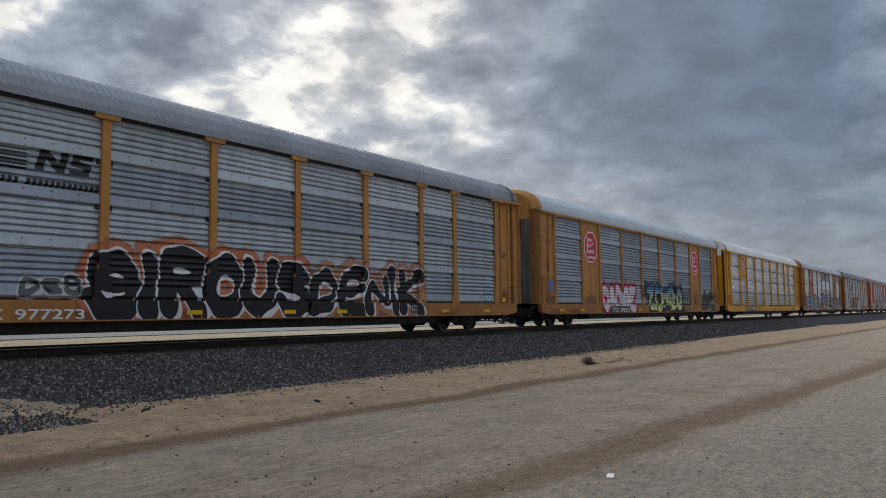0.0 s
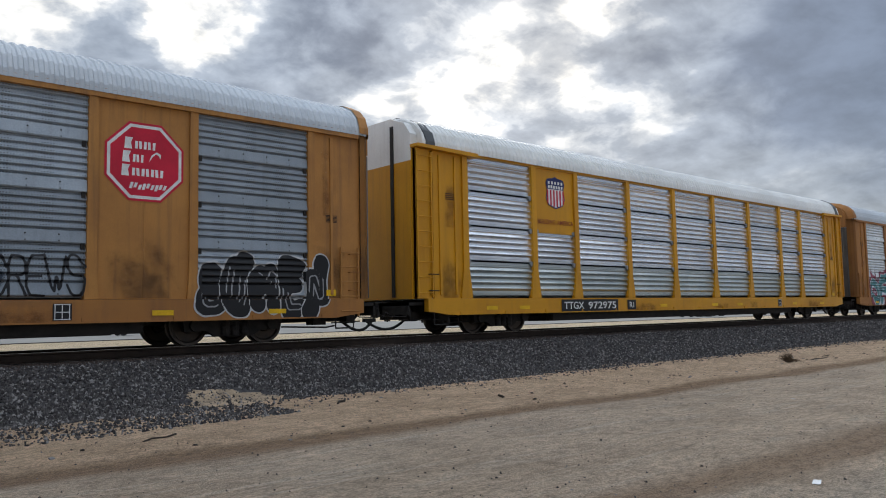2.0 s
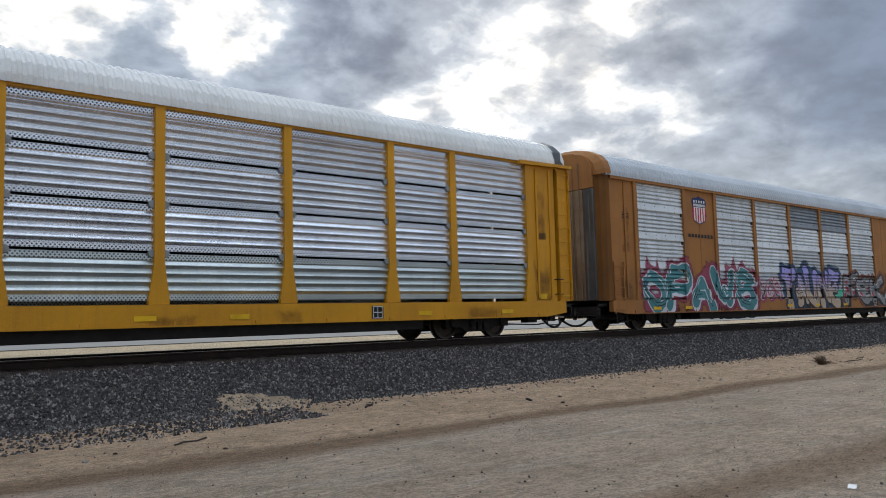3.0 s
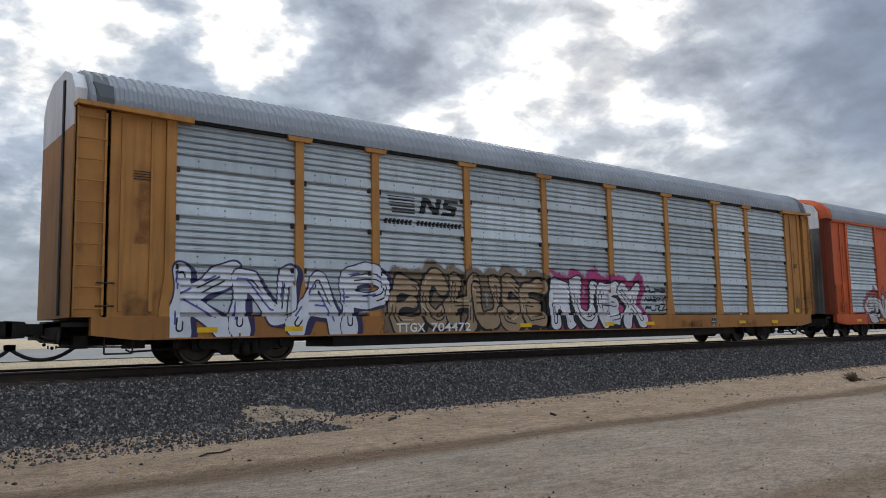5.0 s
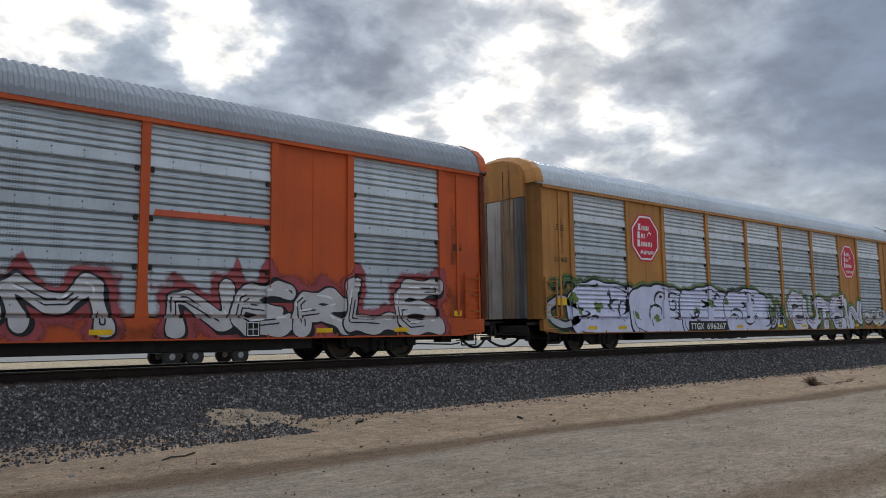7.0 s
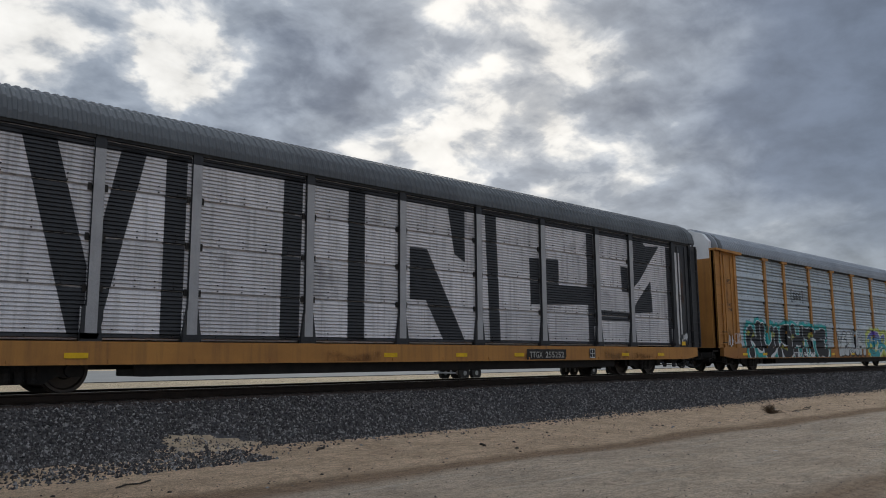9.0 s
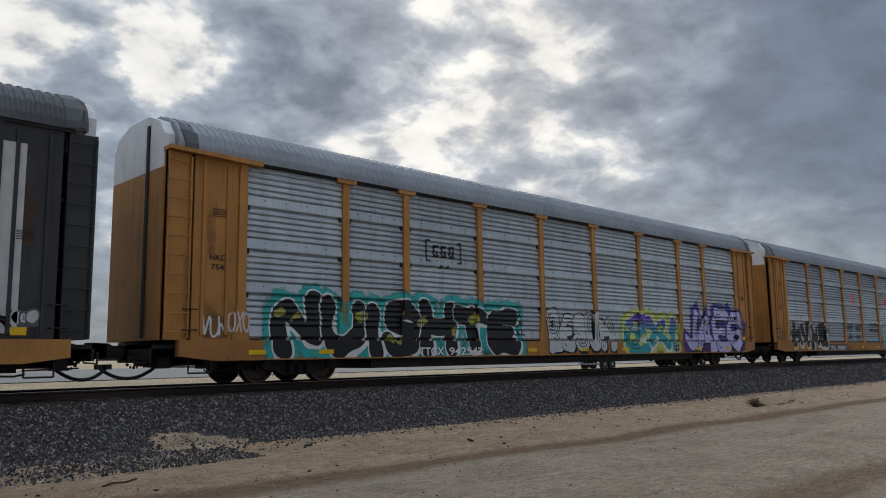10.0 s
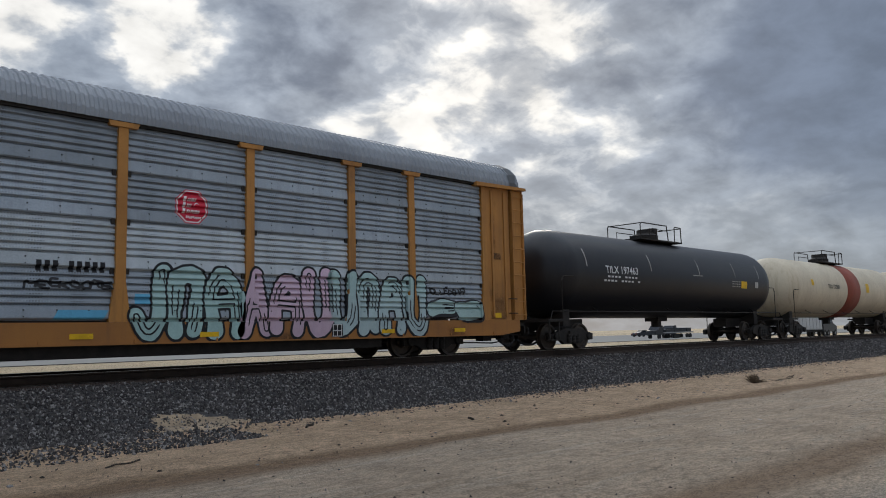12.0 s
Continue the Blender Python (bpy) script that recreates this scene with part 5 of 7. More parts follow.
def octagon_emblem(car, spec, cx, cz, r):
    figure(car, spec, "emblem_edge", [octagon(cx, cz, r * 1.04)], M["red"], 0.003, "red edge of the eight-sided emblem")
    figure(car, spec, "emblem_border", [octagon(cx, cz, r * 0.98)], M["letter_white"], 0.005, "white border of the eight-sided emblem")
    figure(car, spec, "emblem", [octagon(cx, cz, r * 0.9)], M["red"], 0.007, "red eight-sided railway emblem")
    rows_ = ((-0.55, 0.3, 5), (-0.6, -0.02, 3), (-0.62, 0.52, 7))
    for k, (a, b, n) in enumerate(rows_):
        z = cz + r * (0.47 - 0.36 * k)
        x = cx + a * r
        initial = [(x, z - 0.15 * r), (x + 0.2 * r, z - 0.15 * r), (x + 0.17 * r, z + 0.02 * r), (x + 0.22 * r, z + 0.15 * r), (x + 0.02 * r, z + 0.15 * r)]
        figure(car, spec, "emblem_initial", [initial], M["letter_white"], 0.009, "white initial mark on the emblem")
        step = ((b - a) * r - 0.27 * r) / n
        bars = [rect(x + 0.27 * r + step * q, x + 0.27 * r + step * (q + 0.62), z - 0.13 * r, z + 0.07 * r, 0.01 * r * (-1) ** q) for q in range(n)]
        figure(car, spec, "emblem_lettering", bars, M["letter_white"], 0.009, "row of white bars on the emblem")["kind"] = "stuff"
    sweep = []
    for q in range(9):
        x, z = cx + r * (-0.42 + 0.11 * q), cz - r * (0.66 - 0.03 * math.sin(q * 1.9))
        sweep.append(rect(x, x + 0.075 * r, z - 0.06 * r, z + 0.07 * r * (1 + 0.5 * (q % 3 == 0)), 0.05 * r))
    figure(car, spec, "emblem_script", sweep, M["letter_white"], 0.009, "white slanted script strokes")["kind"] = "stuff"
    hook = [(cx + 0.1 * r, cz + 0.02 * r), (cx + 0.16 * r, cz + 0.2 * r), (cx + 0.3 * r, cz + 0.3 * r), (cx + 0.42 * r, cz + 0.24 * r), (cx + 0.4 * r, cz + 0.12 * r), (cx + 0.36 * r, cz + 0.2 * r), (cx + 0.28 * r, cz + 0.24 * r), (cx + 0.2 * r, cz + 0.17 * r)]
    figure(car, spec, "emblem_flourish", [hook], M["letter_white"], 0.009, "white flourish on the emblem")


def shield_emblem(car, spec, cx, cz, w, h):
    def sh(k, z0=-1.0, z1=1.0):
        pts = [(-0.98, 0.55), (-0.86, 0.8), (-0.62, 0.86), (-0.3, 0.88), (0, 1.0), (0.3, 0.88), (0.62, 0.86), (0.86, 0.8), (0.98, 0.55), (0.86, 0.25), (0.9, -0.05), (0.98, -0.4), (0.72, -0.8), (0, -1.0), (-0.72, -0.8), (-0.98, -0.4), (-0.9, -0.05), (-0.86, 0.25)]
        return [(cx + x * k * w / 2, cz + z * k * h / 2) for x, z in pts]
    figure(car, spec, "emblem_edge", [sh(1.0)], M["blue"], 0.003, "dark blue shield edge")
    low = [(x, min(z, cz + 0.1 * h)) for x, z in sh(0.93)]
    figure(car, spec, "emblem", [low], M["letter_white"], 0.005, "white field of the shield emblem")
    stripes = []
    for k in range(6):
        x = cx + (-0.40 + 0.16 * k) * w
        drop = 0.44 - 0.16 * (abs(x - cx) / (w / 2)) ** 2
        stripes.append(rect(x - 0.038 * w, x + 0.038 * w, cz - drop * h, cz + 0.08 * h))
    for stripe in stripes:
        figure(car, spec, "emblem_stripe", [stripe], M["red"], 0.007, "red stripe of the shield emblem")
    bars = []
    for z, n in ((0.3, 5), (0.17, 6)):
        for k in range(n):
            x = cx + (-0.33 + 0.66 * k / (n - 1)) * w
            bars.append(rect(x - 0.045 * w, x + 0.045 * w, cz + (z - 0.045) * h, cz + (z + 0.045) * h))
    figure(car, spec, "emblem_lettering", bars, M["letter_white"], 0.009, "white bars on the shield emblem")["kind"] = "stuff"


def flag_emblem(car, spec, x0, z0, w):
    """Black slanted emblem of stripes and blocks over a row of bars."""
    shapes = []
    for k in range(6):
        z = z0 + 0.3 + 0.075 * k
        shapes.append(rect(x0 + 0.02 * k + 0.12 * (5 - k) * 0.4, x0 + 0.4 * w, z, z + 0.045 - 0.004 * k, 0.01))
    figure(car, spec, "emblem_stripes", shapes, M["letter_black"], 0.005, "black slanted stripes of the railway emblem")["kind"] = "stuff"
    shapes = []
    a, z1, z2 = x0 + 0.5 * w, z0 + 0.33, z0 + 0.74
    shapes += [[(a - 0.1, z1), (a + 0.08, z1), (a + 0.14, z1 + 0.25), (a + 0.34, z1), (a + 0.5, z1), (a + 0.62, z2), (a + 0.45, z2), (a + 0.4, z1 + 0.17), (a + 0.2, z2), (a + 0.02, z2)],
               [(a + 0.6, z1), (a + 1.02, z1), (a + 1.1, z1 + 0.24), (a + 0.82, z1 + 0.28), (a + 0.84, z1 + 0.32), (a + 1.12, z1 + 0.32), (a + 1.14, z2), (a + 0.7, z2), (a + 0.64, z1 + 0.18), (a + 0.92, z1 + 0.14), (a + 0.91, z1 + 0.09), (a + 0.62, z1 + 0.09)]]
    for outline in shapes:
        figure(car, spec, "emblem_block", [outline], M["letter_black"], 0.005, "black slanted block of the railway emblem")
    shapes = []
    x = x0
    k = 0
    while x < x0 + w:
        if k != 7:
            shapes.append(rect(x, x + 0.085, z0 + 0.02, z0 + 0.15, 0.025))
        x += 0.118
        k += 1
    figure(car, spec, "emblem_lettering", shapes, M["letter_black"], 0.005, "row of black bars under the emblem")["kind"] = "stuff"


def bracket_emblem(car, spec, cx, cz):
    s = []
    for d in (-1, 1):
        a, b = sorted((cx + d * 0.62, cx + d * 0.68))
        s.append(rect(a, b, cz - 0.3, cz + 0.3))
        for z in (-0.3, 0.25):
            a, b = sorted((cx + d * 0.5, cx + d * 0.68))
            s.append(rect(a, b, cz + z, cz + z + 0.05))
    figure(car, spec, "emblem_bracket", s, M["letter_black"], 0.005, "black brackets of the railway emblem")["kind"] = "stuff"
    s = []
    for k in range(3):
        x = cx - 0.42 + 0.3 * k
        s += [rect(x, x + 0.22, cz + 0.1, cz + 0.17), rect(x, x + 0.22, cz - 0.16, cz - 0.09), rect(x, x + 0.08, cz - 0.1, cz + 0.11), rect(x + 0.13, x + 0.21, cz - 0.1, cz + 0.03 * k)]
    for x in (-0.12, 0.12):
        s.append(rect(cx + x - 0.05, cx + x + 0.05, cz - 0.45, cz - 0.37))
    figure(car, spec, "emblem", s, M["letter_black"], 0.005, "black bracketed railway emblem")["kind"] = "stuff"


def autorack(index, label, body, sheets, roof, open_=True, solids=(), half=(), odd={}, style="grey", cap=True, end_top="end_grey", brow=True, end_colour=None, sill=None, end_mid="end_grey"):
    """A covered car-carrier wagon; its own x runs along the track, its origin lies at rail height."""
    car = tagged(new("autorack_wagon"), label, "railway wagon", "wagons of the train")
    centre = CENTRES[index]
    car.matrix_basis = pose(centre, AXIS, RAIL)
    TRAIN.append((car, centre))
    paint, steel = M[body], M["iron"]

    def solid(x, z):
        for a, b in solids:
            if a < x < b:
                return True
        return any(a < x < b and z > z0 for a, b, z0 in half)
    spec = {"open": open_, "solid": solid, "prof": rib_profile(style)}

    # underframe
    for s in (-1, 1):
        def sill_(s=s):
            bm = bmesh.new()
            y0, y1 = sorted((s * 1.36, s * 1.525))
            prism(bm, [(-13.1, SILL_T), (-13.1, 0.62), (-12.3, SILL_B), (12.3, SILL_B), (13.1, 0.62), (13.1, SILL_T)], y0, y1)
            y0, y1 = sorted((s * 1.36, s * 1.545))
            box(bm, -12.3, 12.3, y0, y1, SILL_B, SILL_B + 0.03)
            for x in [-12 + 1.71 * k for k in range(15)]:
                box(bm, x - 0.02, x + 0.02, y0, y1, SILL_B + 0.02, SILL_B + 0.1)
            bmesh.ops.recalc_face_normals(bm, faces=bm.faces[:])
            return bm
        part("side_sill", once("side_sill_%d" % s, sill_), M[sill or ("brown_yellow" if body == "tan_yellow" else body)], car)
    part("underframe", once("underframe", lambda: boxes((-13.2, 13.2, -0.38, 0.38, 0.42, 0.93), (-13.0, 13.0, -1.35, 1.35, 0.86, 0.93), (-7.6, 7.6, -0.7, 0.7, 0.27, 0.5), (-8.0, 8.0, -1.3, -1.2, 0.3, 0.55),
                                                       *[(x - 0.06, x + 0.06, -1.34, 1.34, 0.5, 0.86) for x in (-11.9, -8.1, -5.2, -2.6, 0, 2.6, 5.2, 8.1, 11.9)])), steel, car)
    part("brake_gear", once("brake_gear", lambda: boxes((-2.2, -1.2, -1.1, -0.7, 0.4, 0.72), (1.0, 1.9, -1.15, -0.8, 0.42, 0.7), (-5.8, 5.8, -1.02, -0.99, 0.5, 0.53), (-6.0, 2.0, 0.6, 0.65, 0.4, 0.44), bevel=0.015)), steel, car)
    add_trucks(car, (-10.0, 10.0))
    add_coupling(car, PITCH / 2)

    # the sheets of the near side, one by one
    for i, (a, b) in enumerate(zip(POSTS, POSTS[1:])):
        w = round(b - a - 0.02, 2)
        mid = (a + b) / 2
        if any(p < mid < q for p, q in solids):
            part("solid_panel", once("solid_%.2f" % w, lambda: solid_panel(w)), paint, car, at=pose(mid, 0, 0))
            part("panel_seam", once("panel_seam", lambda: boxes((-0.015, 0.015, SKIN - 0.058, SKIN - 0.04, PAN_B, PAN_T))), paint, car, at=pose(mid, 0, 0))
            continue
        tops = [h for h in half if h[0] < mid < h[1]]
        for k in range(4):
            if tops and k > 1:
                continue
            tone = odd.get((i, k), sheets[k])
            part("sheet", once("sheet_%s_%.2f" % (style, w), lambda: sheet_mesh(w, style)), M[tone], car, at=pose(mid, 0, PAN_B + k * PAN_H))
        if tops:
            part("solid_panel", once("half_panel_%.2f" % w, lambda: boxes((-w / 2, w / 2, SKIN - 0.045, SKIN + 0.02, PAN_B + 2 * PAN_H - 0.02, PAN_T))), paint, car, at=pose(mid, 0, 0))
    for p in POSTS:
        part("post", once("post_%d_%d" % (open_, cap and abs(p) < 11), lambda: post_mesh(open_, cap and abs(p) < 11)), paint, car, at=pose(p, 0, 0))
    # clips and rivets that hold the sheets along the posts
    def clips():
        bm = bmesh.new()
        for p in POSTS:
            for k in range(1, 4):
                for d in (-1, 1):
                    x, z = p + d * 0.15, PAN_B + k * PAN_H
                    if abs(x) > 11.7 or solid(p + d * 0.5, z - 0.4):
                        continue
                    if style == "silver":
                        lathe(bm, ((SKIN - 0.075, 0.0), (SKIN - 0.072, 0.075), (SKIN - 0.03, 0.085)), "Y", 10, (x - d * 0.02, 0, z))
                    else:
                        box(bm, x - 0.035, x + 0.035, SKIN - 0.055, SKIN - 0.02, z - 0.07, z + 0.07)
        for a, b in zip(POSTS, POSTS[1:]):
            for k in range(4):
                z = PAN_B + k * PAN_H
                if solid((a + b) / 2, z + 0.1):
                    continue
                for q in range(1, 5):
                    x = a + (b - a) * q / 5
                    for dz in ((0.0,) if style == "silver" else (0.07, 0.19)):
                        if style != "silver" or q in (2, 3):
                            box(bm, x - 0.01, x + 0.01, SKIN - 0.064, SKIN - 0.03, z + dz - 0.011, z + dz + 0.011)
        return bm
    part("sheet_clip", clips(), M["galv"] if style == "silver" else M["iron"], car)["kind"] = "stuff"
    part("far_side", once("far_side", lambda: boxes((-13.0, 13.0, 1.38, 1.46, 0.95, 4.85))), M[sheets[0]], car)
    part("inner_deck", once("inner_deck", lambda: boxes((-12.9, 12.9, -1.34, 1.36, 2.2, 2.26), (-12.9, 12.9, -1.34, 1.36, 3.5, 3.56))), steel, car)
    part("top_rail", once("top_rail_%d" % open_, lambda: boxes((-13.0, 13.0, -1.49 if open_ else -1.53, SKIN + 0.02, 4.80 if open_ else 4.76, 4.93))), steel if open_ and cap else paint, car)
    part("roof", once("roof", roof_mesh), M[roof], car)
    if open_:
        for s in (-1, 1):
            def flap(s=s):
                rng = random.Random(5 + s)
                bm = bmesh.new()
                prof = ROOF + [(-y, z) for y, z in ROOF[-2::-1]]
                rows = []
                for y, z in prof:
                    up = rng.uniform(0.015, 0.06)
                    a = bm.verts.new((s * 12.8, y * 1.012, z + 0.015))
                    b = bm.verts.new((s * (13.1 + rng.uniform(-0.05, 0.09)), y * 1.015, z + up))
                    c = bm.verts.new((s * (13.12 + rng.uniform(-0.05, 0.09)), y * 1.0, z + up - 0.09))
                    rows.append((a, b, c))
                for p, q in zip(rows, rows[1:]):
                    for i in range(2):
                        bm.faces.new((p[i], p[i + 1], q[i + 1], q[i]))
                return bm
            part("roof_end_seal", once("roof_end_seal_%d" % s, flap), M["roof_dark"], car, "bent dark flap at the roof's end")

    # the ends
    for s in (-1, 1):
        reach = 12.82 if open_ else 13.06
        part("end_panel", once("end_panel_%d_%d" % (s, open_), lambda: boxes((min(s * 11.8, s * reach), max(s * 11.8, s * reach), SKIN - 0.05, SKIN + 0.02, SILL_T, 4.85))), paint, car)
        for x in ((12.05, 12.6) if open_ else (12.25,)):
            part("end_rib", once("end_rib", lambda: boxes((-0.035, 0.035, SKIN - 0.085, SKIN - 0.04, SILL_T + 0.1, 4.7), bevel=0.01)), paint, car, at=pose(s * x, 0, 0))
        if open_:
            part("corner_post", once("corner_post_%d" % s, lambda: boxes((min(s * 12.92, s * 13.42), max(s * 12.92, s * 13.42), -1.46, -1.36, SILL_T, 4.8), (min(s * 13.36, s * 13.42), max(s * 13.36, s * 13.42), -1.5, -1.2, SILL_T, 4.8))), paint, car)
        if open_:
            def door(lo, hi, s=s):
                bm = bmesh.new()
                a, b = sorted((s * 13.0, s * 13.44))
                if hi < 5:
                    across(bm, [(-1.3, lo), (1.3, lo), (1.3, hi), (-1.3, hi)], a, b)
                else:
                    across(bm, [(-1.3, lo), (1.3, lo), (1.3, 5.2), (1.05, 5.52), (0.5, 5.72), (-0.5, 5.72), (-1.05, 5.52), (-1.3, 5.2)], a, b)
                bmesh.ops.recalc_face_normals(bm, faces=bm.faces[:])
                return bm
            part("end_door", once("end_door_%d" % s, lambda: door(SILL_T, 4.5)), M[end_colour or body], car)
            part("end_door_top", once("end_door_top_%d" % s, lambda: door(4.5, 5.7)), M[end_top], car, "pale upper part of the end door")
            a, b = sorted((s * 13.43, s * 13.47))
            part("door_seam", once("door_seam_%d" % s, lambda: boxes((a, b, -0.62, -0.5, 1.0, 5.5))), steel, car)
            if brow:
                def visor(s=s):
                    bm = bmesh.new()
                    out = [(s * 11.3, 4.76), (s * 13.45, 4.82), (s * 13.45, 4.9), (s * 11.3, 4.87)]
                    prism(bm, out, -1.62, -1.3)
                    bmesh.ops.recalc_face_normals(bm, faces=bm.faces[:])
                    return bm
                part("visor", once("visor_%d" % s, visor), paint, car)
            part("ladder", once("ladder_long", lambda: ladder_mesh(3.75, 10)), paint, car, at=pose(s * 13.16, -1.5, 0.98))
        else:
            plan = [(13.04, -1.5), (13.2, -1.46), (13.34, -1.36), (13.42, -1.22)]

            def wall(points, lo, hi, s=s):
                bm = bmesh.new()
                cols = [[bm.verts.new((s * x, y, z)) for z in (lo, hi)] for x, y in points]
                for p, q in zip(cols, cols[1:]):
                    bm.faces.new((p[0], q[0], q[1], p[1]) if s > 0 else (p[1], q[1], q[0], p[0]))
                bmesh.ops.solidify(bm, geom=bm.faces[:], thickness=0.05)
                return bm
            part("end_corner", once("end_corner_%d" % s, lambda: wall(plan, SILL_T, 5.05)), M[end_colour or body], car)
            part("end_corner", once("end_corner_b_%d" % s, lambda: wall([(x, -y) for x, y in plan[::-1]], SILL_T, 5.05)), M[end_colour or body], car)
            for y0, y1, tone in ((-1.2, -0.83, "end_dark"), (-0.8, -0.31, "end_rust"), (-0.28, 0.28, end_mid), (0.31, 0.8, "end_rust"), (0.83, 1.2, "end_grey")):
                a, b = sorted((s * 13.3, s * 13.5))
                part("end_door", once("end_leaf_%.2f_%d" % (y0, s), lambda: boxes((a, b, y0, y1, SILL_T + 0.02, 4.45), bevel=0.02)), M[tone], car, "streaked leaf of the folding end door")

            def rods(s=s):
                bm = bmesh.new()
                for y in (-0.68, -0.42, 0.42, 0.68):
                    tube(bm, ((s * 13.52, y, 1.0), (s * 13.52, y, 5.3)), 0.014, 6)
                return bm
            part("lock_rod", once("lock_rods_%d" % s, rods), M["end_rust"], car)["kind"] = "stuff"

            def crown(s=s):
                bm = bmesh.new()
                across(bm, [(-1.2, 4.47), (1.2, 4.47), (1.2, 5.12), (1.02, 5.42), (0.5, 5.63), (-0.5, 5.63), (-1.02, 5.42), (-1.2, 5.12)], *sorted((s * 13.3, s * 13.5)))
                bmesh.ops.recalc_face_normals(bm, faces=bm.faces[:])
                return bm
            part("end_door_top", once("end_crown_%d" % s, crown), M[end_top], car)

            def hood(s=s):
                bm = bmesh.new()
                ring0 = [(y, z) for y, z in ROOF] + [(-y, z) for y, z in ROOF[-2::-1]]
                a = [bm.verts.new((s * 13.0, y * 1.022, z + 0.042)) for y, z in ring0]
                b = [bm.verts.new((s * 13.27, y * 1.012, z + 0.036)) for y, z in ring0]
                c = [bm.verts.new((s * 13.44, y * 0.86, 4.85 + (z - 4.85) * 0.9)) for y, z in ring0]
                for p, q in ((a, b), (b, c)):
                    for i in range(len(p) - 1):
                        bm.faces.new((p[i], q[i], q[i + 1], p[i + 1]))
                bm.faces.new(c)
                bmesh.ops.recalc_face_normals(bm, faces=bm.faces[:])
                return bm
            part("end_hood", once("end_hood_%d" % s, hood), paint, car)
            part("ladder", once("ladder_short", lambda: ladder_mesh(1.6, 5)), paint, car, at=pose(s * 12.72, -1.5, 0.55))
        part("end_platform", once("end_platform_%d" % s, lambda: boxes((min(s * 13.1, s * 13.6), max(s * 13.1, s * 13.6), -1.3, 1.3, 0.78, 0.86), (min(s * 13.55, s * 13.6), max(s * 13.55, s * 13.6), -1.3, 1.3, 0.55, 0.86))), steel, car)
        part("step", once("step_%d" % s, lambda: step_mesh(s)), steel, car)

    # warning stickers and the small stencil panel on the sill
    rng = random.Random(index + 20)
    for x in (-11.3, -9.5, -2.3, 0.6, 3.0, 7.9, 10.4):
        x += rng.uniform(-0.3, 0.3)
        figure(car, spec, "reflector_strip", [rect(x, x + 0.42, 0.64, 0.74)], M["sticker_yellow"], 0.012, "yellow reflective strip on the sill")
    # grime and rust on the sill and the end panels
    soot = (0.05, 0.032, 0.02)
    for k in range(5):
        x = rng.uniform(-12.6, 10.5)
        smear(car, spec, (x, x + rng.uniform(0.8, 2.4), SILL_B + 0.014, rng.uniform(0.8, 0.93)), soot if k % 2 else (0.13, 0.05, 0.02), k + index)
    for x0, x1 in ((-12.75, -11.75), (11.75, 12.75)):
        smear(car, spec, (x0, x1, SILL_T + 0.02, rng.uniform(1.6, 2.4)), soot, index * 3 + x1)
        x = x0 + rng.uniform(0.1, 0.4)
        smear(car, spec, (x, x + rng.uniform(0.25, 0.5), rng.uniform(2.2, 3.0), 4.7), (0.16, 0.06, 0.022), index + x0, "rust_streak")
    for p, q in solids:
        smear(car, spec, (p + 0.15, q - 0.15, SILL_T + 0.02, rng.uniform(1.5, 2.3)), soot, index + p)
    figure(car, spec, "test_panel", [rect(6.3, 6.62, 0.58, 0.88)], M["letter_black"], 0.012, "black stencil panel with white lines")
    figure(car, spec, "test_panel_lines", [rect(6.32, 6.6, 0.855, 0.87), rect(6.32, 6.6, 0.59, 0.605), rect(6.33, 6.345, 0.6, 0.86), rect(6.575, 6.59, 0.6, 0.86), rect(6.45, 6.465, 0.6, 0.86), rect(6.35, 6.58, 0.72, 0.735)], M["letter_white"], 0.014)
    figure(car, spec, "side_notice", [rect(12.1, 12.4, 2.86 - 0.03 * k, 2.875 - 0.03 * k) for k in range(0, 6)], M["iron"], 0.01, "rows of small stencilled lines")
    figure(car, spec, "side_notice", [rect(-12.4, -12.05, 3.7 - 0.05 * k, 3.72 - 0.05 * k) for k in range(4)], M["iron"], 0.01, "rows of small stencilled lines")
    end_gear(car, open_)
    figure(car, spec, "warning_sign", [rect(12.1, 12.36, 1.02, 1.16)], M["sticker_yellow"], 0.012, "small yellow warning sign")
    return car, spec


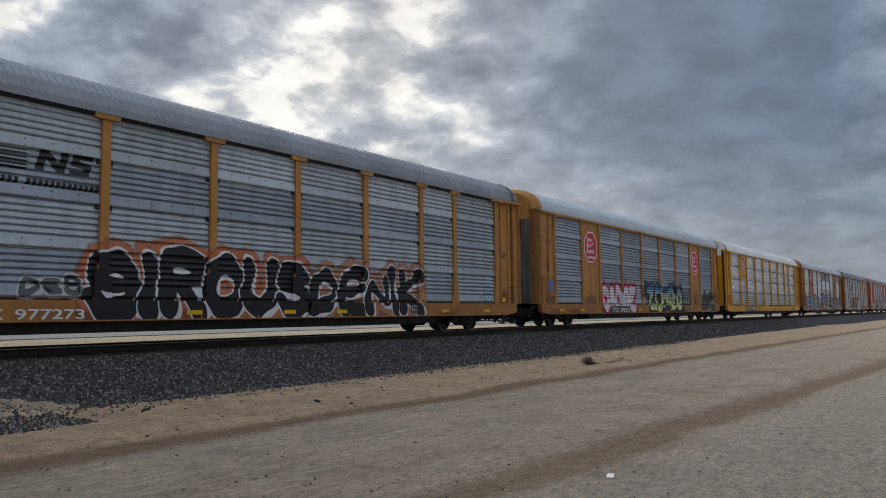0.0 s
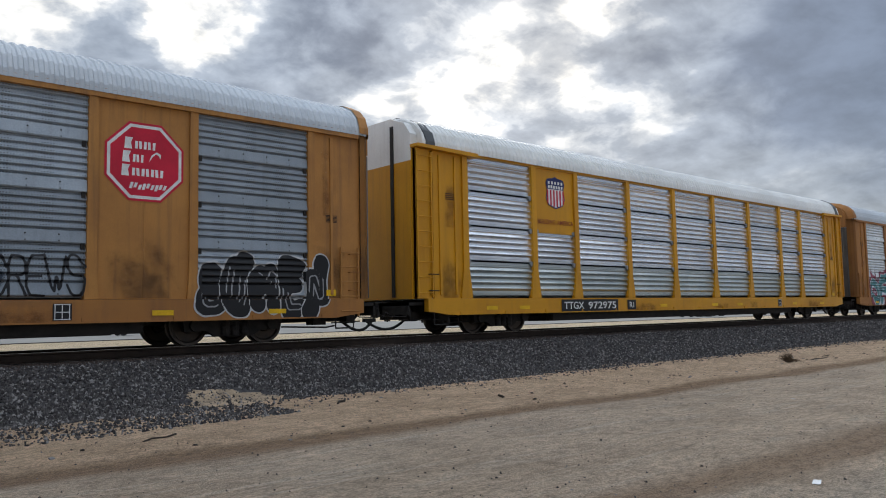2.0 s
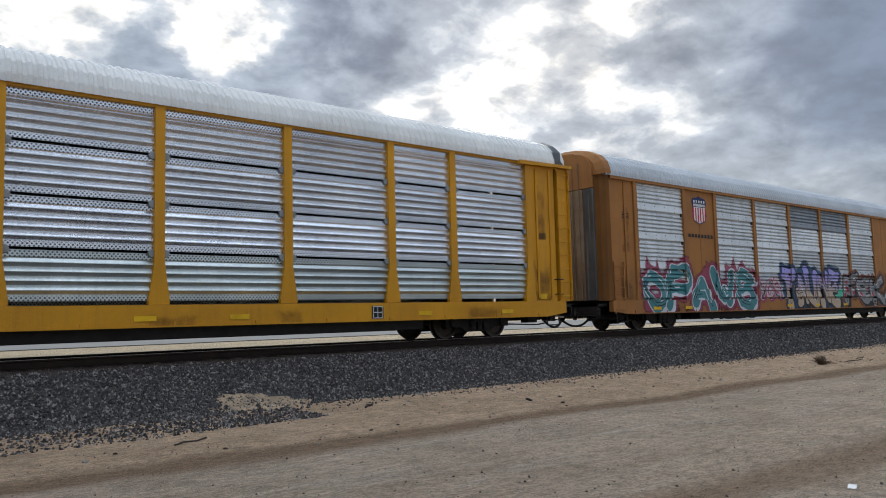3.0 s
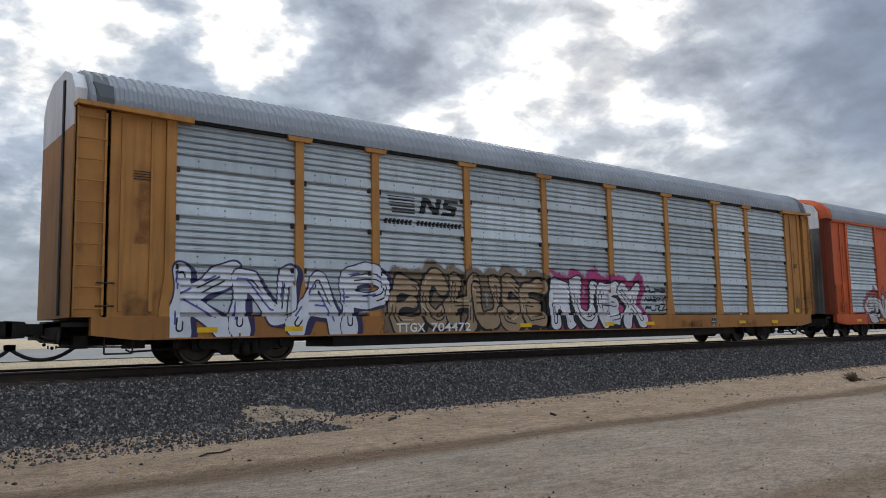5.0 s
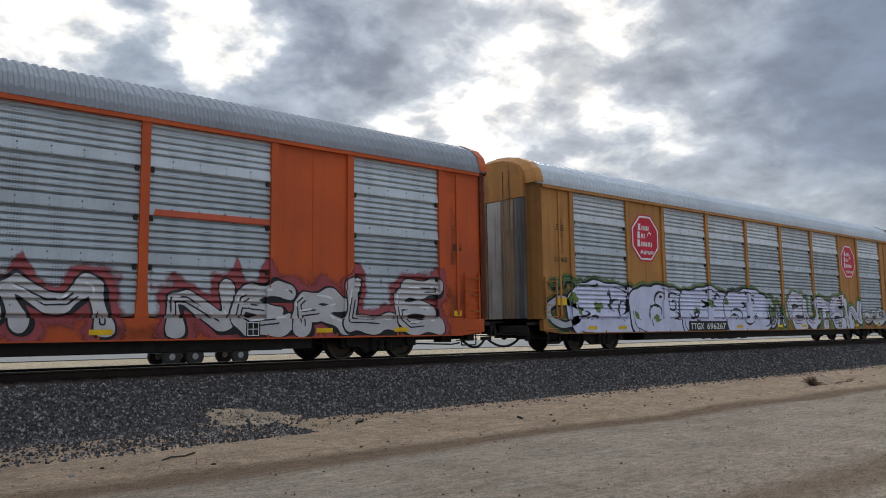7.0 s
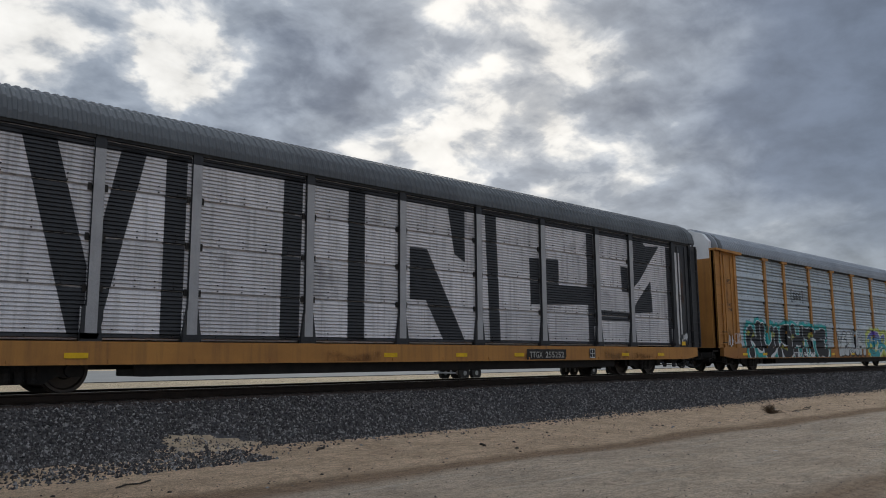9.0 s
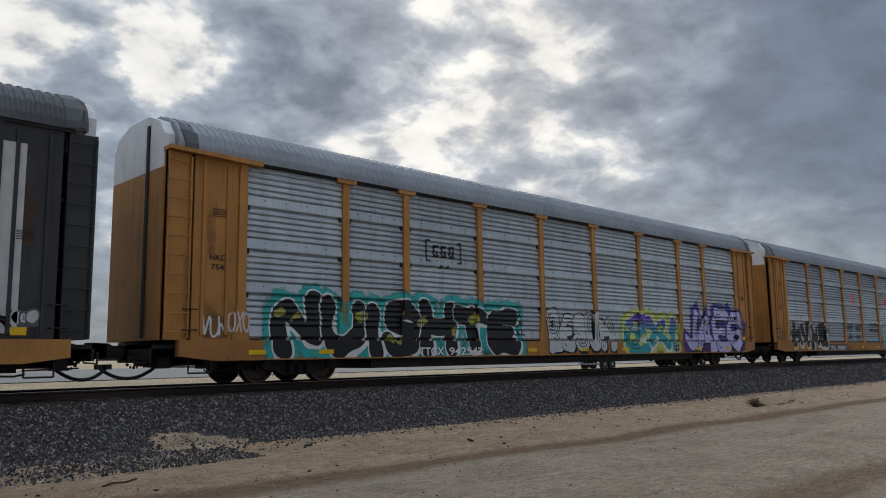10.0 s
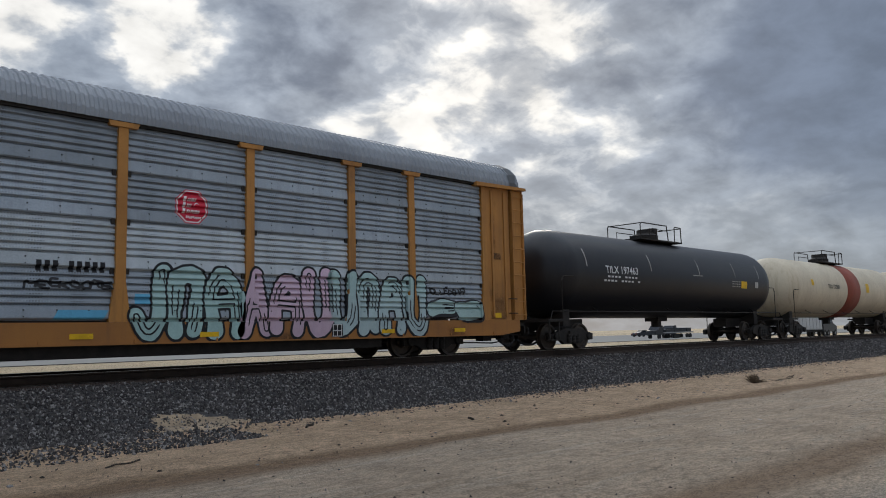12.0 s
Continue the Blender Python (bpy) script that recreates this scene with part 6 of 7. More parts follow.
def end_gear(car, open_):
    """Brake pipes, cut lever, chains and grab irons at both ends of a wagon."""
    for s in (-1, 1):
        def pipes(s=s):
            bm = bmesh.new()
            tube(bm, ((s * 11.4, -0.72, 0.5), (s * 12.9, -0.72, 0.46), (s * 13.5, -0.6, 0.5), (s * 13.7, -0.5, 0.62)), 0.03, 6)
            tube(bm, ((s * 11.2, -1.0, 0.34), (s * 12.3, -1.12, 0.3), (s * 12.42, -1.3, 0.34)), 0.02, 5)
            box(bm, *sorted((s * 12.0, s * 12.35)), -1.05, -0.75, 0.36, 0.58)
            box(bm, *sorted((s * 13.0, s * 13.25)), -0.95, -0.65, 0.38, 0.62)
            return bm
        part("brake_pipe", once("brake_pipe_%d" % s, pipes), M["iron"], car)

        def lever(s=s):
            bm = bmesh.new()
            tube(bm, ((s * 13.62, -1.38, 0.72), (s * 13.66, -1.3, 0.5), (s * 13.7, -0.5, 0.52), (s * 13.8, -0.1, 0.62)), 0.016, 5)
            tube(bm, ((s * 13.62, -1.4, 0.5), (s * 13.62, -1.4, 0.72)), 0.02, 5)
            return bm
        part("cut_lever", once("cut_lever_%d" % s, lever), M["iron"], car)

        def chain(s=s):
            bm = bmesh.new()
            n = 9
            for k in range(n):
                u = k / (n - 1)
                lathe(bm, ((-0.008, 0.022), (-0.008, 0.034), (0.008, 0.034), (0.008, 0.022), (-0.008, 0.022)), "YX"[k % 2], 7, (s * (13.2 + 0.55 * u), -0.3, 0.62 - 0.22 * math.sin(math.pi * u)))
            return bm
        part("chain", once("chain_%d" % s, chain), M["wheel"], car)
        for k in range(2 if open_ else 3):
            def iron(s=s):
                bm = bmesh.new()
                tube(bm, [(s * x, y, 0) for x, y in ((12.72, -1.44), (12.72, -1.52), (13.02, -1.52), (13.02, -1.44))], 0.014, 5)
                return bm
            part("grab_iron", once("grab_iron_%d" % s, iron), M["iron"] if open_ else M["brown_yellow"], car, at=pose(0, 0, 1.15 + 0.42 * k))
    tube_len = once("cushion_tube", lambda: boxes((-13.6, -12.9, -0.28, 0.28, 0.5, 0.9), (12.9, 13.6, -0.28, 0.28, 0.5, 0.9), bevel=0.04))
    part("draft_box", tube_len, M["iron"], car)


def step_mesh(s):
    bm = bmesh.new()
    for x in (12.35, 12.85):
        tube(bm, ((s * x, -1.45, 0.6), (s * x, -1.45, 0.28)), 0.018, 5)
    tube(bm, ((s * 12.35, -1.45, 0.28), (s * 12.85, -1.45, 0.28)), 0.018, 5)
    tube(bm, ((s * 12.4, -1.2, 0.4), (s * 13.5, -0.8, 0.42)), 0.016, 5)
    return bm


def solid_panel(w):
    return boxes((-w / 2, w / 2, SKIN - 0.05, SKIN + 0.02, PAN_B - 0.03, PAN_T + 0.02))


BLACK, WHITE = (0.012, 0.012, 0.014), (0.66, 0.66, 0.68)
NARROW_F, NARROW_R = (-8.92, -6.96), (6.96, 8.92)


def build_autoracks():
    # grey wagon with tan posts and black lettering
    car, sp = autorack(0, "grey ribbed car-carrier wagon with tan posts and black graffiti", "tan_yellow", ("panel_dark", "panel", "panel_dark", "panel"), "roof_grey")
    flag_emblem(car, sp, -6.75, 3.15, 2.4)
    graffiti(car, sp, "SIROUS", (-4.5, 1.9, 0.54, 2.12), BLACK, WHITE, (0.5, 0.16, 0.07), fat=0.215, rim=0.045, seed=2, wild=1.3, flare=0.55, ink=False)
    graffiti(car, sp, "DENIK", (1.85, 6.95, 0.62, 1.98), BLACK, WHITE, (0.42, 0.2, 0.12), fat=0.165, rim=0.034, seed=5, wild=1.6, flare=0.7, ink=False)
    graffiti(car, sp, "DES", (-5.85, -4.6, 1.0, 1.52), (0.1, 0.11, 0.12), (0.5, 0.5, 0.5), wild=0.6, fat=0.060, rim=0.034)
    tag(car, sp, "B", (10.85, 11.4, 1.0, 1.65), (0.03, 0.25, 0.3), 3)
    stencil(car, sp, "TTGX 977273", (-7.1, -4.6, 0.57, 0.77), M["letter_white"])

    # tan wagon with solid emblem panels
    car, sp = autorack(1, "tan car-carrier wagon with dull grey sheets and red emblems", "tan_yellow", ("panel_dark", "panel_dark", "panel_dark", "panel_dark"), "roof_pale",
                       open_=False, solids=(NARROW_F, NARROW_R), cap=False, end_top="tan_yellow")
    octagon_emblem(car, sp, -7.94, 3.62, 0.74)
    octagon_emblem(car, sp, 7.94, 3.62, 0.74)
    graffiti(car, sp, "CADRE", (-6.75, -2.5, 0.6, 2.0), WHITE, (0.5, 0.03, 0.09), (0.45, 0.05, 0.1), fat=0.185, rim=0.034, seed=3, flare=0.5, wild=1.2, shine=(0.8, 0.8, 0.8))
    graffiti(car, sp, "ZONSO", (-0.6, 5.2, 0.66, 2.0), (0.62, 0.68, 0.28), BLACK, (0.02, 0.03, 0.05), (0.03, 0.16, 0.42), fat=0.165, rim=0.06, seed=4, flare=0.7, wild=1.4, spikes=0.5)
    tag(car, sp, "VON", (-1.6, -0.6, 1.35, 2.0), BLACK, 4)
    tag(car, sp, "CREWS", (5.3, 6.85, 1.0, 1.8), BLACK, 6)
    graffiti(car, sp, "SUMEN", (9.0, 12.1, 0.55, 1.9), BLACK, (0.5, 0.5, 0.5), None, fat=0.2, rim=0.03, seed=6, drop=None)
    stencil(car, sp, "TTGX  695223", (-5.75, -3.5, 0.58, 0.8), M["letter_white"], M["letter_black"])
    tag(car, sp, "ONET", (-12.4, -11.85, 1.0, 1.32), (0.05, 0.05, 0.2), 54, 0.018)
    tag(car, sp, "BAT", (-8.8, -8.2, 1.0, 1.25), (0.08, 0.06, 0.2), 55, 0.018)
    figure(car, sp, "patch", [rect(-12.35, -11.9, 1.5, 1.95)], spray((0.1, 0.2, 0.42)), 0.014, "blue sprayed patch")

    # bright yellow wagon with silver sheets
    car, sp = autorack(2, "bright yellow car-carrier wagon with clean silver ribbed sheets", "yellow", ("silver_ground_tone", "silver", "silver", "silver"), "roof_white",
                       half=((-8.92, -6.96, PAN_B + 2 * PAN_H - 0.03),), style="silver", cap=False, end_top="roof_white")
    shield_emblem(car, sp, -7.9, 4.12, 0.9, 0.98)
    for word, x0, x1 in (("BUILDING", -8.74, -7.95), ("AMERICA", -7.86, -7.1)):
        bm = word_bm(word, (x0, x1, 3.15, 3.29), 0.012, 0.012, 0, 0)
        lay(bm, sp, 0.008)
        part("slogan_word", bm, M["maroon"], car, "small dark red painted word")
    stencil(car, sp, "TTGX  972975", (-7.75, -5.15, 0.62, 0.84), M["letter_white"], M["letter_black"])
    stencil(car, sp, "R1", (-4.4, -4.16, 0.64, 0.82), M["letter_white"], M["letter_black"])

    # brownish wagon with a shield emblem
    car, sp = autorack(3, "rust-tinged tan car-carrier wagon covered in purple and silver graffiti", "brown_yellow", ("panel_light", "panel_bright", "panel_bright", "panel_bright"), "roof_pale", odd={(4, 3): "panel_dark", (5, 3): "panel_dark", (8, 3): "panel_dark"},
                       open_=False, solids=(NARROW_F, NARROW_R), cap=False, end_top="brown_yellow")
    shield_emblem(car, sp, -7.94, 4.1, 0.95, 1.0)
    figure(car, sp, "slogan_lettering", [rect(-8.7 + 0.2 * k, -8.56 + 0.2 * k, 3.12, 3.24) for k in range(8)], M["letter_black"], 0.006)
    graffiti(car, sp, "OPAWS", (-11.4, -4.4, 0.6, 2.15), (0.06, 0.22, 0.24), (0.6, 0.62, 0.66), (0.3, 0.06, 0.1), fat=0.18, rim=0.04, seed=8, wild=1.5, flare=0.6, shine=(0.65, 0.68, 0.7), spikes=0.4)
    graffiti(car, sp, "DCS", (-4.1, -2.3, 0.9, 1.8), (0.5, 0.4, 0.42), (0.35, 0.05, 0.12), None, fat=0.090, rim=0.034, seed=9)
    graffiti(car, sp, "TAUNE", (-2.2, 2.9, 0.56, 2.2), (0.5, 0.38, 0.28), BLACK, (0.03, 0.07, 0.14), (0.3, 0.28, 0.62), fat=0.2, rim=0.05, seed=10, wild=1.5, flare=0.6, shine=(0.7, 0.68, 0.75))
    graffiti(car, sp, "FEKAKS", (3.4, 12.0, 0.6, 2.15), (0.26, 0.26, 0.265), BLACK, (0.25, 0.09, 0.05), glow=0.14, fat=0.175, rim=0.065, seed=11, wild=1.6, flare=0.7, shine=(0.7, 0.7, 0.72), drop=(0.12, -0.07), patch=(0.4, 0.03, 0.05))
    figure(car, sp, "spray_patch", [rect(2.0, 4.6, 0.97, 1.35, 0.2), rect(9.4, 12.0, 0.97, 1.2, -0.1)], spray((0.1, 0.5, 0.33)), 0.004, "mint green sprayed patch")

    # grey wagon with tan posts, white and pink graffiti
    car, sp = autorack(4, "pale grey car-carrier wagon with tan posts and white graffiti", "tan_yellow", ("panel_light", "panel_light", "panel_light", "panel_light"), "roof_grey", end_top="white_paint")
    flag_emblem(car, sp, -6.7, 3.1, 2.25)
    graffiti(car, sp, "KNAP", (-11.6, -6.6, 0.52, 2.12), (0.62, 0.64, 0.69), (0.035, 0.03, 0.09), None, shine=(0.1, 0.09, 0.3), fat=0.2, rim=0.03, seed=12, flare=0.6, drop=(0.09, -0.05))
    graffiti(car, sp, "ECHUSE", (-6.55, -1.45, 0.6, 1.98), (0.33, 0.23, 0.14), BLACK, (0.2, 0.14, 0.09), fat=0.165, rim=0.05, seed=13, wild=1.6, flare=0.6, shine=(0.5, 0.38, 0.26))
    graffiti(car, sp, "RUEX", (-1.3, 2.75, 0.56, 2.1), (0.62, 0.62, 0.66), BLACK, (0.4, 0.035, 0.16), fat=0.2, rim=0.045, seed=14, flare=0.5, wild=1.3, shine=(0.8, 0.8, 0.82), drop=(-0.08, -0.07), spikes=0.2)
    for k, w in enumerate(("CUPS", "NASTY", "FUZZ")):
        tag(car, sp, w, (2.95, 4.0, 1.62 - 0.28 * k, 1.85 - 0.28 * k), BLACK, 15 + k)
    stencil(car, sp, "TTGX  704472", (-6.45, -4.2, 0.57, 0.78), M["letter_white"])

    # orange wagon
    car, sp = autorack(5, "orange-red car-carrier wagon with pale sheets and silver graffiti", "orange", ("panel_light", "panel_light", "panel_light", "panel_light"), "roof_grey",
                       open_=False, solids=(NARROW_F, NARROW_R), cap=False, end_top="white_paint", end_colour="maroon", end_mid="orange")
    for word, x0, x1, sd in (("ENDYES", -10.2, -5.0, 16), ("JARSM", -3.3, 3.5, 17), ("NERLE", 4.7, 11.6, 18)):
        graffiti(car, sp, word, (x0, x1, 0.62, 1.85), (0.5, 0.48, 0.48), BLACK, (0.33, 0.07, 0.075), fat=0.16, rim=0.035, seed=sd, wild=1.7, shine=(0.75, 0.74, 0.74), flare=0.75, spikes=0.5)
    tag(car, sp, "BEAMS", (-4.9, -3.4, 1.45, 1.8), BLACK, 19)
    tag(car, sp, "CREW", (-4.6, -3.6, 0.98, 1.3), BLACK, 20)
    stencil(car, sp, "TTGX  693368", (-6.1, -3.5, 0.6, 0.82), M["letter_white"], M["letter_black"])
    figure(car, sp, "red_stripe", [rect(4.35, 6.85, 2.93, 3.07, 0.05)], spray((0.5, 0.09, 0.04)), 0.006, "red sprayed stripe")

    # tan wagon with white bubble graffiti
    car, sp = autorack(6, "tan car-carrier wagon with pale sheets and white bubble graffiti", "tan_yellow", ("panel_light", "panel_light", "panel_light", "panel_bright"), "roof_pale",
                       open_=False, solids=(NARROW_F, NARROW_R), cap=False, end_top="tan_yellow")
    octagon_emblem(car, sp, -7.94, 3.62, 0.74)
    octagon_emblem(car, sp, 7.94, 3.62, 0.74)
    graffiti(car, sp, "SCAR", (-11.75, 0.0, 0.5, 2.12), (0.6, 0.62, 0.78), BLACK, (0.14, 0.2, 0.06), fat=0.2, rim=0.07, seed=21, glow=0.14, block=0.36, patch=(0.13, 0.2, 0.05))
    graffiti(car, sp, "C", (-12.95, -11.5, 0.6, 1.72), (0.42, 0.44, 0.48), BLACK, (0.14, 0.2, 0.06), glow=0.1, fat=0.11, rim=0.06, seed=121, flare=0.2, ink=False, patch=(0.5, 0.5, 0.55))
    graffiti(car, sp, "STYLE", (-12.75, -10.5, 1.82, 2.2), (0.1, 0.17, 0.06), BLACK, (0.13, 0.18, 0.06), fat=0.06, rim=0.02, seed=122, glow=0.1)
    graffiti(car, sp, "CA", (0.0, 1.3, 0.62, 1.8), (0.5, 0.52, 0.6), BLACK, (0.14, 0.2, 0.06), fat=0.1, rim=0.04, seed=123)
    graffiti(car, sp, "EUTEIN", (1.9, 8.9, 0.56, 1.95), (0.6, 0.6, 0.7), BLACK, (0.16, 0.24, 0.07), glow=0.18, fat=0.19, rim=0.035, seed=22, flare=0.7, shine=(0.2, 0.12, 0.36))
    graffiti(car, sp, "OOD", (9.2, 11.8, 0.7, 1.55), (0.55, 0.55, 0.56), BLACK, None, fat=0.135, rim=0.034, seed=23)
    tag(car, sp, "DSMORA", (-2.9, -1.4, 1.95, 2.2), BLACK, 24)
    stencil(car, sp, "G 9410", (-12.5, -11.95, 2.62, 2.76), M["letter_black"])
    for k in range(2):
        figure(car, sp, "warning_sign", [rect(-12.45 + 0.24 * k, -12.24 + 0.24 * k, 1.35, 1.56)], M["sticker_yellow"], 0.012, "small yellow warning sign")
    stencil(car, sp, "TTGX  696267", (-5.6, -3.3, 0.6, 0.82), M["letter_white"], M["letter_black"])

    # black wagon whose sheets were sprayed white, with huge black letters
    car, sp = autorack(7, "black car-carrier wagon sprayed white with huge black block letters", "black_paint", ("panel_white",) * 4, "roof_dark", style="fine", cap=False, end_top="white_paint", brow=False, sill="tan_yellow")
    z0, z1 = 1.02, 4.72
    shapes = [rect(-11.3, -10.75, z0, z1, 0.1), [(-10.3, 4.7), (-9.7, 4.7), (-9.0, 2.2), (-8.5, 4.7), (-8.0, 4.7), (-8.8, 1.0), (-9.3, 1.0)],
              rect(-7.6, -7.15, z0, z1), rect(-3.05, -2.55, z0, z1), [(-1.1, 3.45), (-0.5, 3.45), (0.85, 1.1), (0.05, 1.1), (-0.55, 2.1), (-1.1, 2.1)],
              [(0.25, 4.7), (0.9, 4.7), (0.9, 3.2), (0.5, 3.4)], rect(-4.9, -4.4, z0, z1, 0.05),
              [(1.87, z0), (2.3, z0), (2.17, 4.68), (1.71, 4.68)], [(3.61, 3.56), (5.0, 3.61), (5.0, 2.83), (6.47, 2.85), (6.47, 2.28), (3.64, 2.17)], rect(6.47, 6.85, z0, 4.6),
              [(8.37, 3.68), (8.95, 3.63), (9.2, 3.95), (9.17, 4.68), (9.7, 4.7), (9.96, 4.5), (10.86, 4.58), (9.48, 3.22), (8.85, 2.8), (8.42, 2.81)],
              [(10.21, 3.28), (10.28, 2.17), (9.08, 2.09), (7.15, 2.13), (7.15, 1.8), (8.94, 1.8), (9.2, 2.4)],
              rect(-11.6, 11.6, 4.62, 4.78), rect(-11.6, 11.6, 1.0, 1.1), rect(11.3, 11.62, z0, 4.6)]
    figure(car, sp, "block_lettering", shapes, spray((0.03, 0.03, 0.033)), 0.006, "huge black sprayed block letters")
    for p in POSTS[1:9]:
        figure(car, sp, "white_smear", [rect(p - 0.12, p + 0.1, 1.1, 4.6)], spray((0.36, 0.35, 0.35)), 0.009, "white overspray on the post")
    figure(car, sp, "white_smear", [rect(11.8, 12.2, 1.05, 4.45)], spray((0.5, 0.49, 0.48)), 0.009, "white sprayed stripe")
    graffiti(car, sp, "TEAMS", (11.95, 12.5, 1.2, 1.5), (0.5, 0.5, 0.5), (0.1, 0.1, 0.1), fat=0.060, rim=0.034, seed=25)
    stencil(car, sp, "TTGX  255252", (3.4, 5.0, 0.6, 0.78), M["end_grey"], M["iron"])

    # grey wagon, black and violet graffiti
    car, sp = autorack(8, "grey ribbed car-carrier wagon with tan posts and many graffiti", "tan_yellow", ("panel", "panel", "panel", "panel"), "roof_grey", end_top="white_paint")
    bracket_emblem(car, sp, -5.57, 3.35)
    graffiti(car, sp, "NUISHTE", (-10.9, -2.6, 0.56, 2.05), BLACK, (0.62, 0.64, 0.64), (0.03, 0.36, 0.34), fat=0.225, rim=0.04, seed=26, flare=0.5, ink=False, patch=(0.3, 0.3, 0.06))
    for k, w in enumerate(("CUPS", "HALF", "FULL")):
        tag(car, sp, w, (-3.2 + 0.12 * k, -2.45 + 0.12 * k, 1.62 - 0.26 * k, 1.84 - 0.26 * k), BLACK, 27 + k)
    graffiti(car, sp, "BESUM", (-1.2, 2.4, 0.6, 1.95), (0.5, 0.52, 0.52), BLACK, None, fat=0.170, rim=0.034, seed=30)
    graffiti(car, sp, "EX1", (3.1, 6.75, 0.58, 1.9), (0.03, 0.3, 0.33), (0.6, 0.62, 0.55), (0.55, 0.6, 0.14), (0.14, 0.05, 0.36), fat=0.2, rim=0.04, seed=31, wild=1.4, flare=0.5, patch=(0.5, 0.5, 0.1))
    graffiti(car, sp, "JAES", (7.1, 12.1, 0.6, 2.2), (0.46, 0.42, 0.68), BLACK, (0.06, 0.04, 0.26), fat=0.175, rim=0.04, seed=32, wild=1.6, flare=0.7, shine=(0.62, 0.62, 0.75), spikes=0.5)
    tag(car, sp, "ENK", (12.0, 12.6, 1.5, 1.85), (0.03, 0.03, 0.12), 51)
    tag(car, sp, "VUN", (-12.6, -12.0, 1.0, 1.45), (0.6, 0.6, 0.6), 52)
    tag(car, sp, "OXO", (-12.0, -11.5, 1.1, 1.6), (0.6, 0.5, 0.45), 53)
    stencil(car, sp, "NKCR", (-12.45, -11.98, 2.62, 2.74), M["letter_black"])
    stencil(car, sp, "7542", (-12.42, -12.02, 2.42, 2.54), M["letter_black"])
    stencil(car, sp, "TTGX  942542", (-6.6, -4.2, 0.57, 0.78), M["letter_white"])

    # weathered grey wagon, mint and pink graffiti
    car, sp = autorack(9, "weathered grey car-carrier wagon with tan posts and mint-pink graffiti", "tan_yellow", ("panel_dark", "panel", "panel_dark", "panel_dark"), "roof_grey", end_top="white_paint")
    octagon_emblem(car, sp, -2.72, 3.32, 0.34)
    octagon_emblem(car, sp, 2.85, 3.32, 0.34)
    graffiti(car, sp, "HVHS", (-11.2, -6.9, 0.6, 2.05), BLACK, (0.5, 0.48, 0.44), None, fat=0.2, rim=0.07, seed=33, wild=1.4, flare=0.5, ink=False, drop=(0.12, -0.05))
    tag(car, sp, "CMAK", (-11.6, -10.9, 1.25, 1.6), BLACK, 39)
    tag(car, sp, "KNLA", (-7.3, -6.4, 1.4, 1.7), BLACK, 40)
    for k, (w, a, b, z) in enumerate((("2NASP", -3.95, -2.85, 1.55), ("2NASP", -2.7, -1.6, 1.55), ("MFK", -3.85, -3.0, 0.98), ("MFK", -2.6, -1.75, 0.98))):
        tag(car, sp, w, (a, b, z, z + 0.45), BLACK, 41 + k, 0.03)
    tag(car, sp, "MEEKCORE", (-0.3, 1.25, 1.55, 1.78), BLACK, 35)
    figure(car, sp, "tag_lettering", [rect(-0.1 + 0.14 * k, -0.01 + 0.14 * k, 1.88, 2.08) for k in range(9) if k != 3], spray(BLACK), 0.006, "row of black tag strokes")["kind"] = "stuff"
    for word, x0, x1, tint, sd in (("J|^", 1.6, 4.0, (0.34, 0.5, 0.48), 36), ("A^U", 3.9, 6.4, (0.52, 0.38, 0.46), 46), ("U|^U", 6.3, 9.4, (0.38, 0.48, 0.49), 56)):
        graffiti(car, sp, word, (x0, x1, 0.54, 2.25), tint, BLACK, None, (0.34, 0.48, 0.47) if sd != 46 else (0.55, 0.4, 0.5), wild=0.7, fat=0.17, rim=0.05, seed=sd, flare=0.25, drop=None)
    graffiti(car, sp, "CS", (9.5, 11.5, 0.98, 1.5), (0.35, 0.48, 0.46), BLACK, None, fat=0.126, rim=0.034, seed=37)
    tag(car, sp, "JOLLEDGAR", (9.45, 10.9, 1.62, 1.85), BLACK, 38)
    for outline in (rect(0.2, 1.1, 1.0, 1.18, 0.1), rect(1.7, 2.2, 1.3, 1.5)):
        figure(car, sp, "blue_patch", [outline], spray((0.1, 0.36, 0.55)), 0.004, "light blue sprayed patch")
    stencil(car, sp, "TTGX  705007", (-6.75, -4.45, 0.57, 0.78), M["letter_white"], M["letter_black"])


# ---- tank wagons
TANK_L, TANK_FIRST = 18.2, 292.2
TANK_Z, TANK_R = 2.53, 1.5


def tank_mesh():
    bm = bmesh.new()
    prof = [(-8.4, 0.02), (-8.35, 0.45), (-8.2, 0.87), (-7.95, 1.2), (-7.65, 1.39), (-7.35, 1.48), (-7.1, TANK_R)]
    prof += [(-a, r) for a, r in prof[6::-1]]
    lathe(bm, prof, "X", 48, (0, 0, TANK_Z))
    return bm


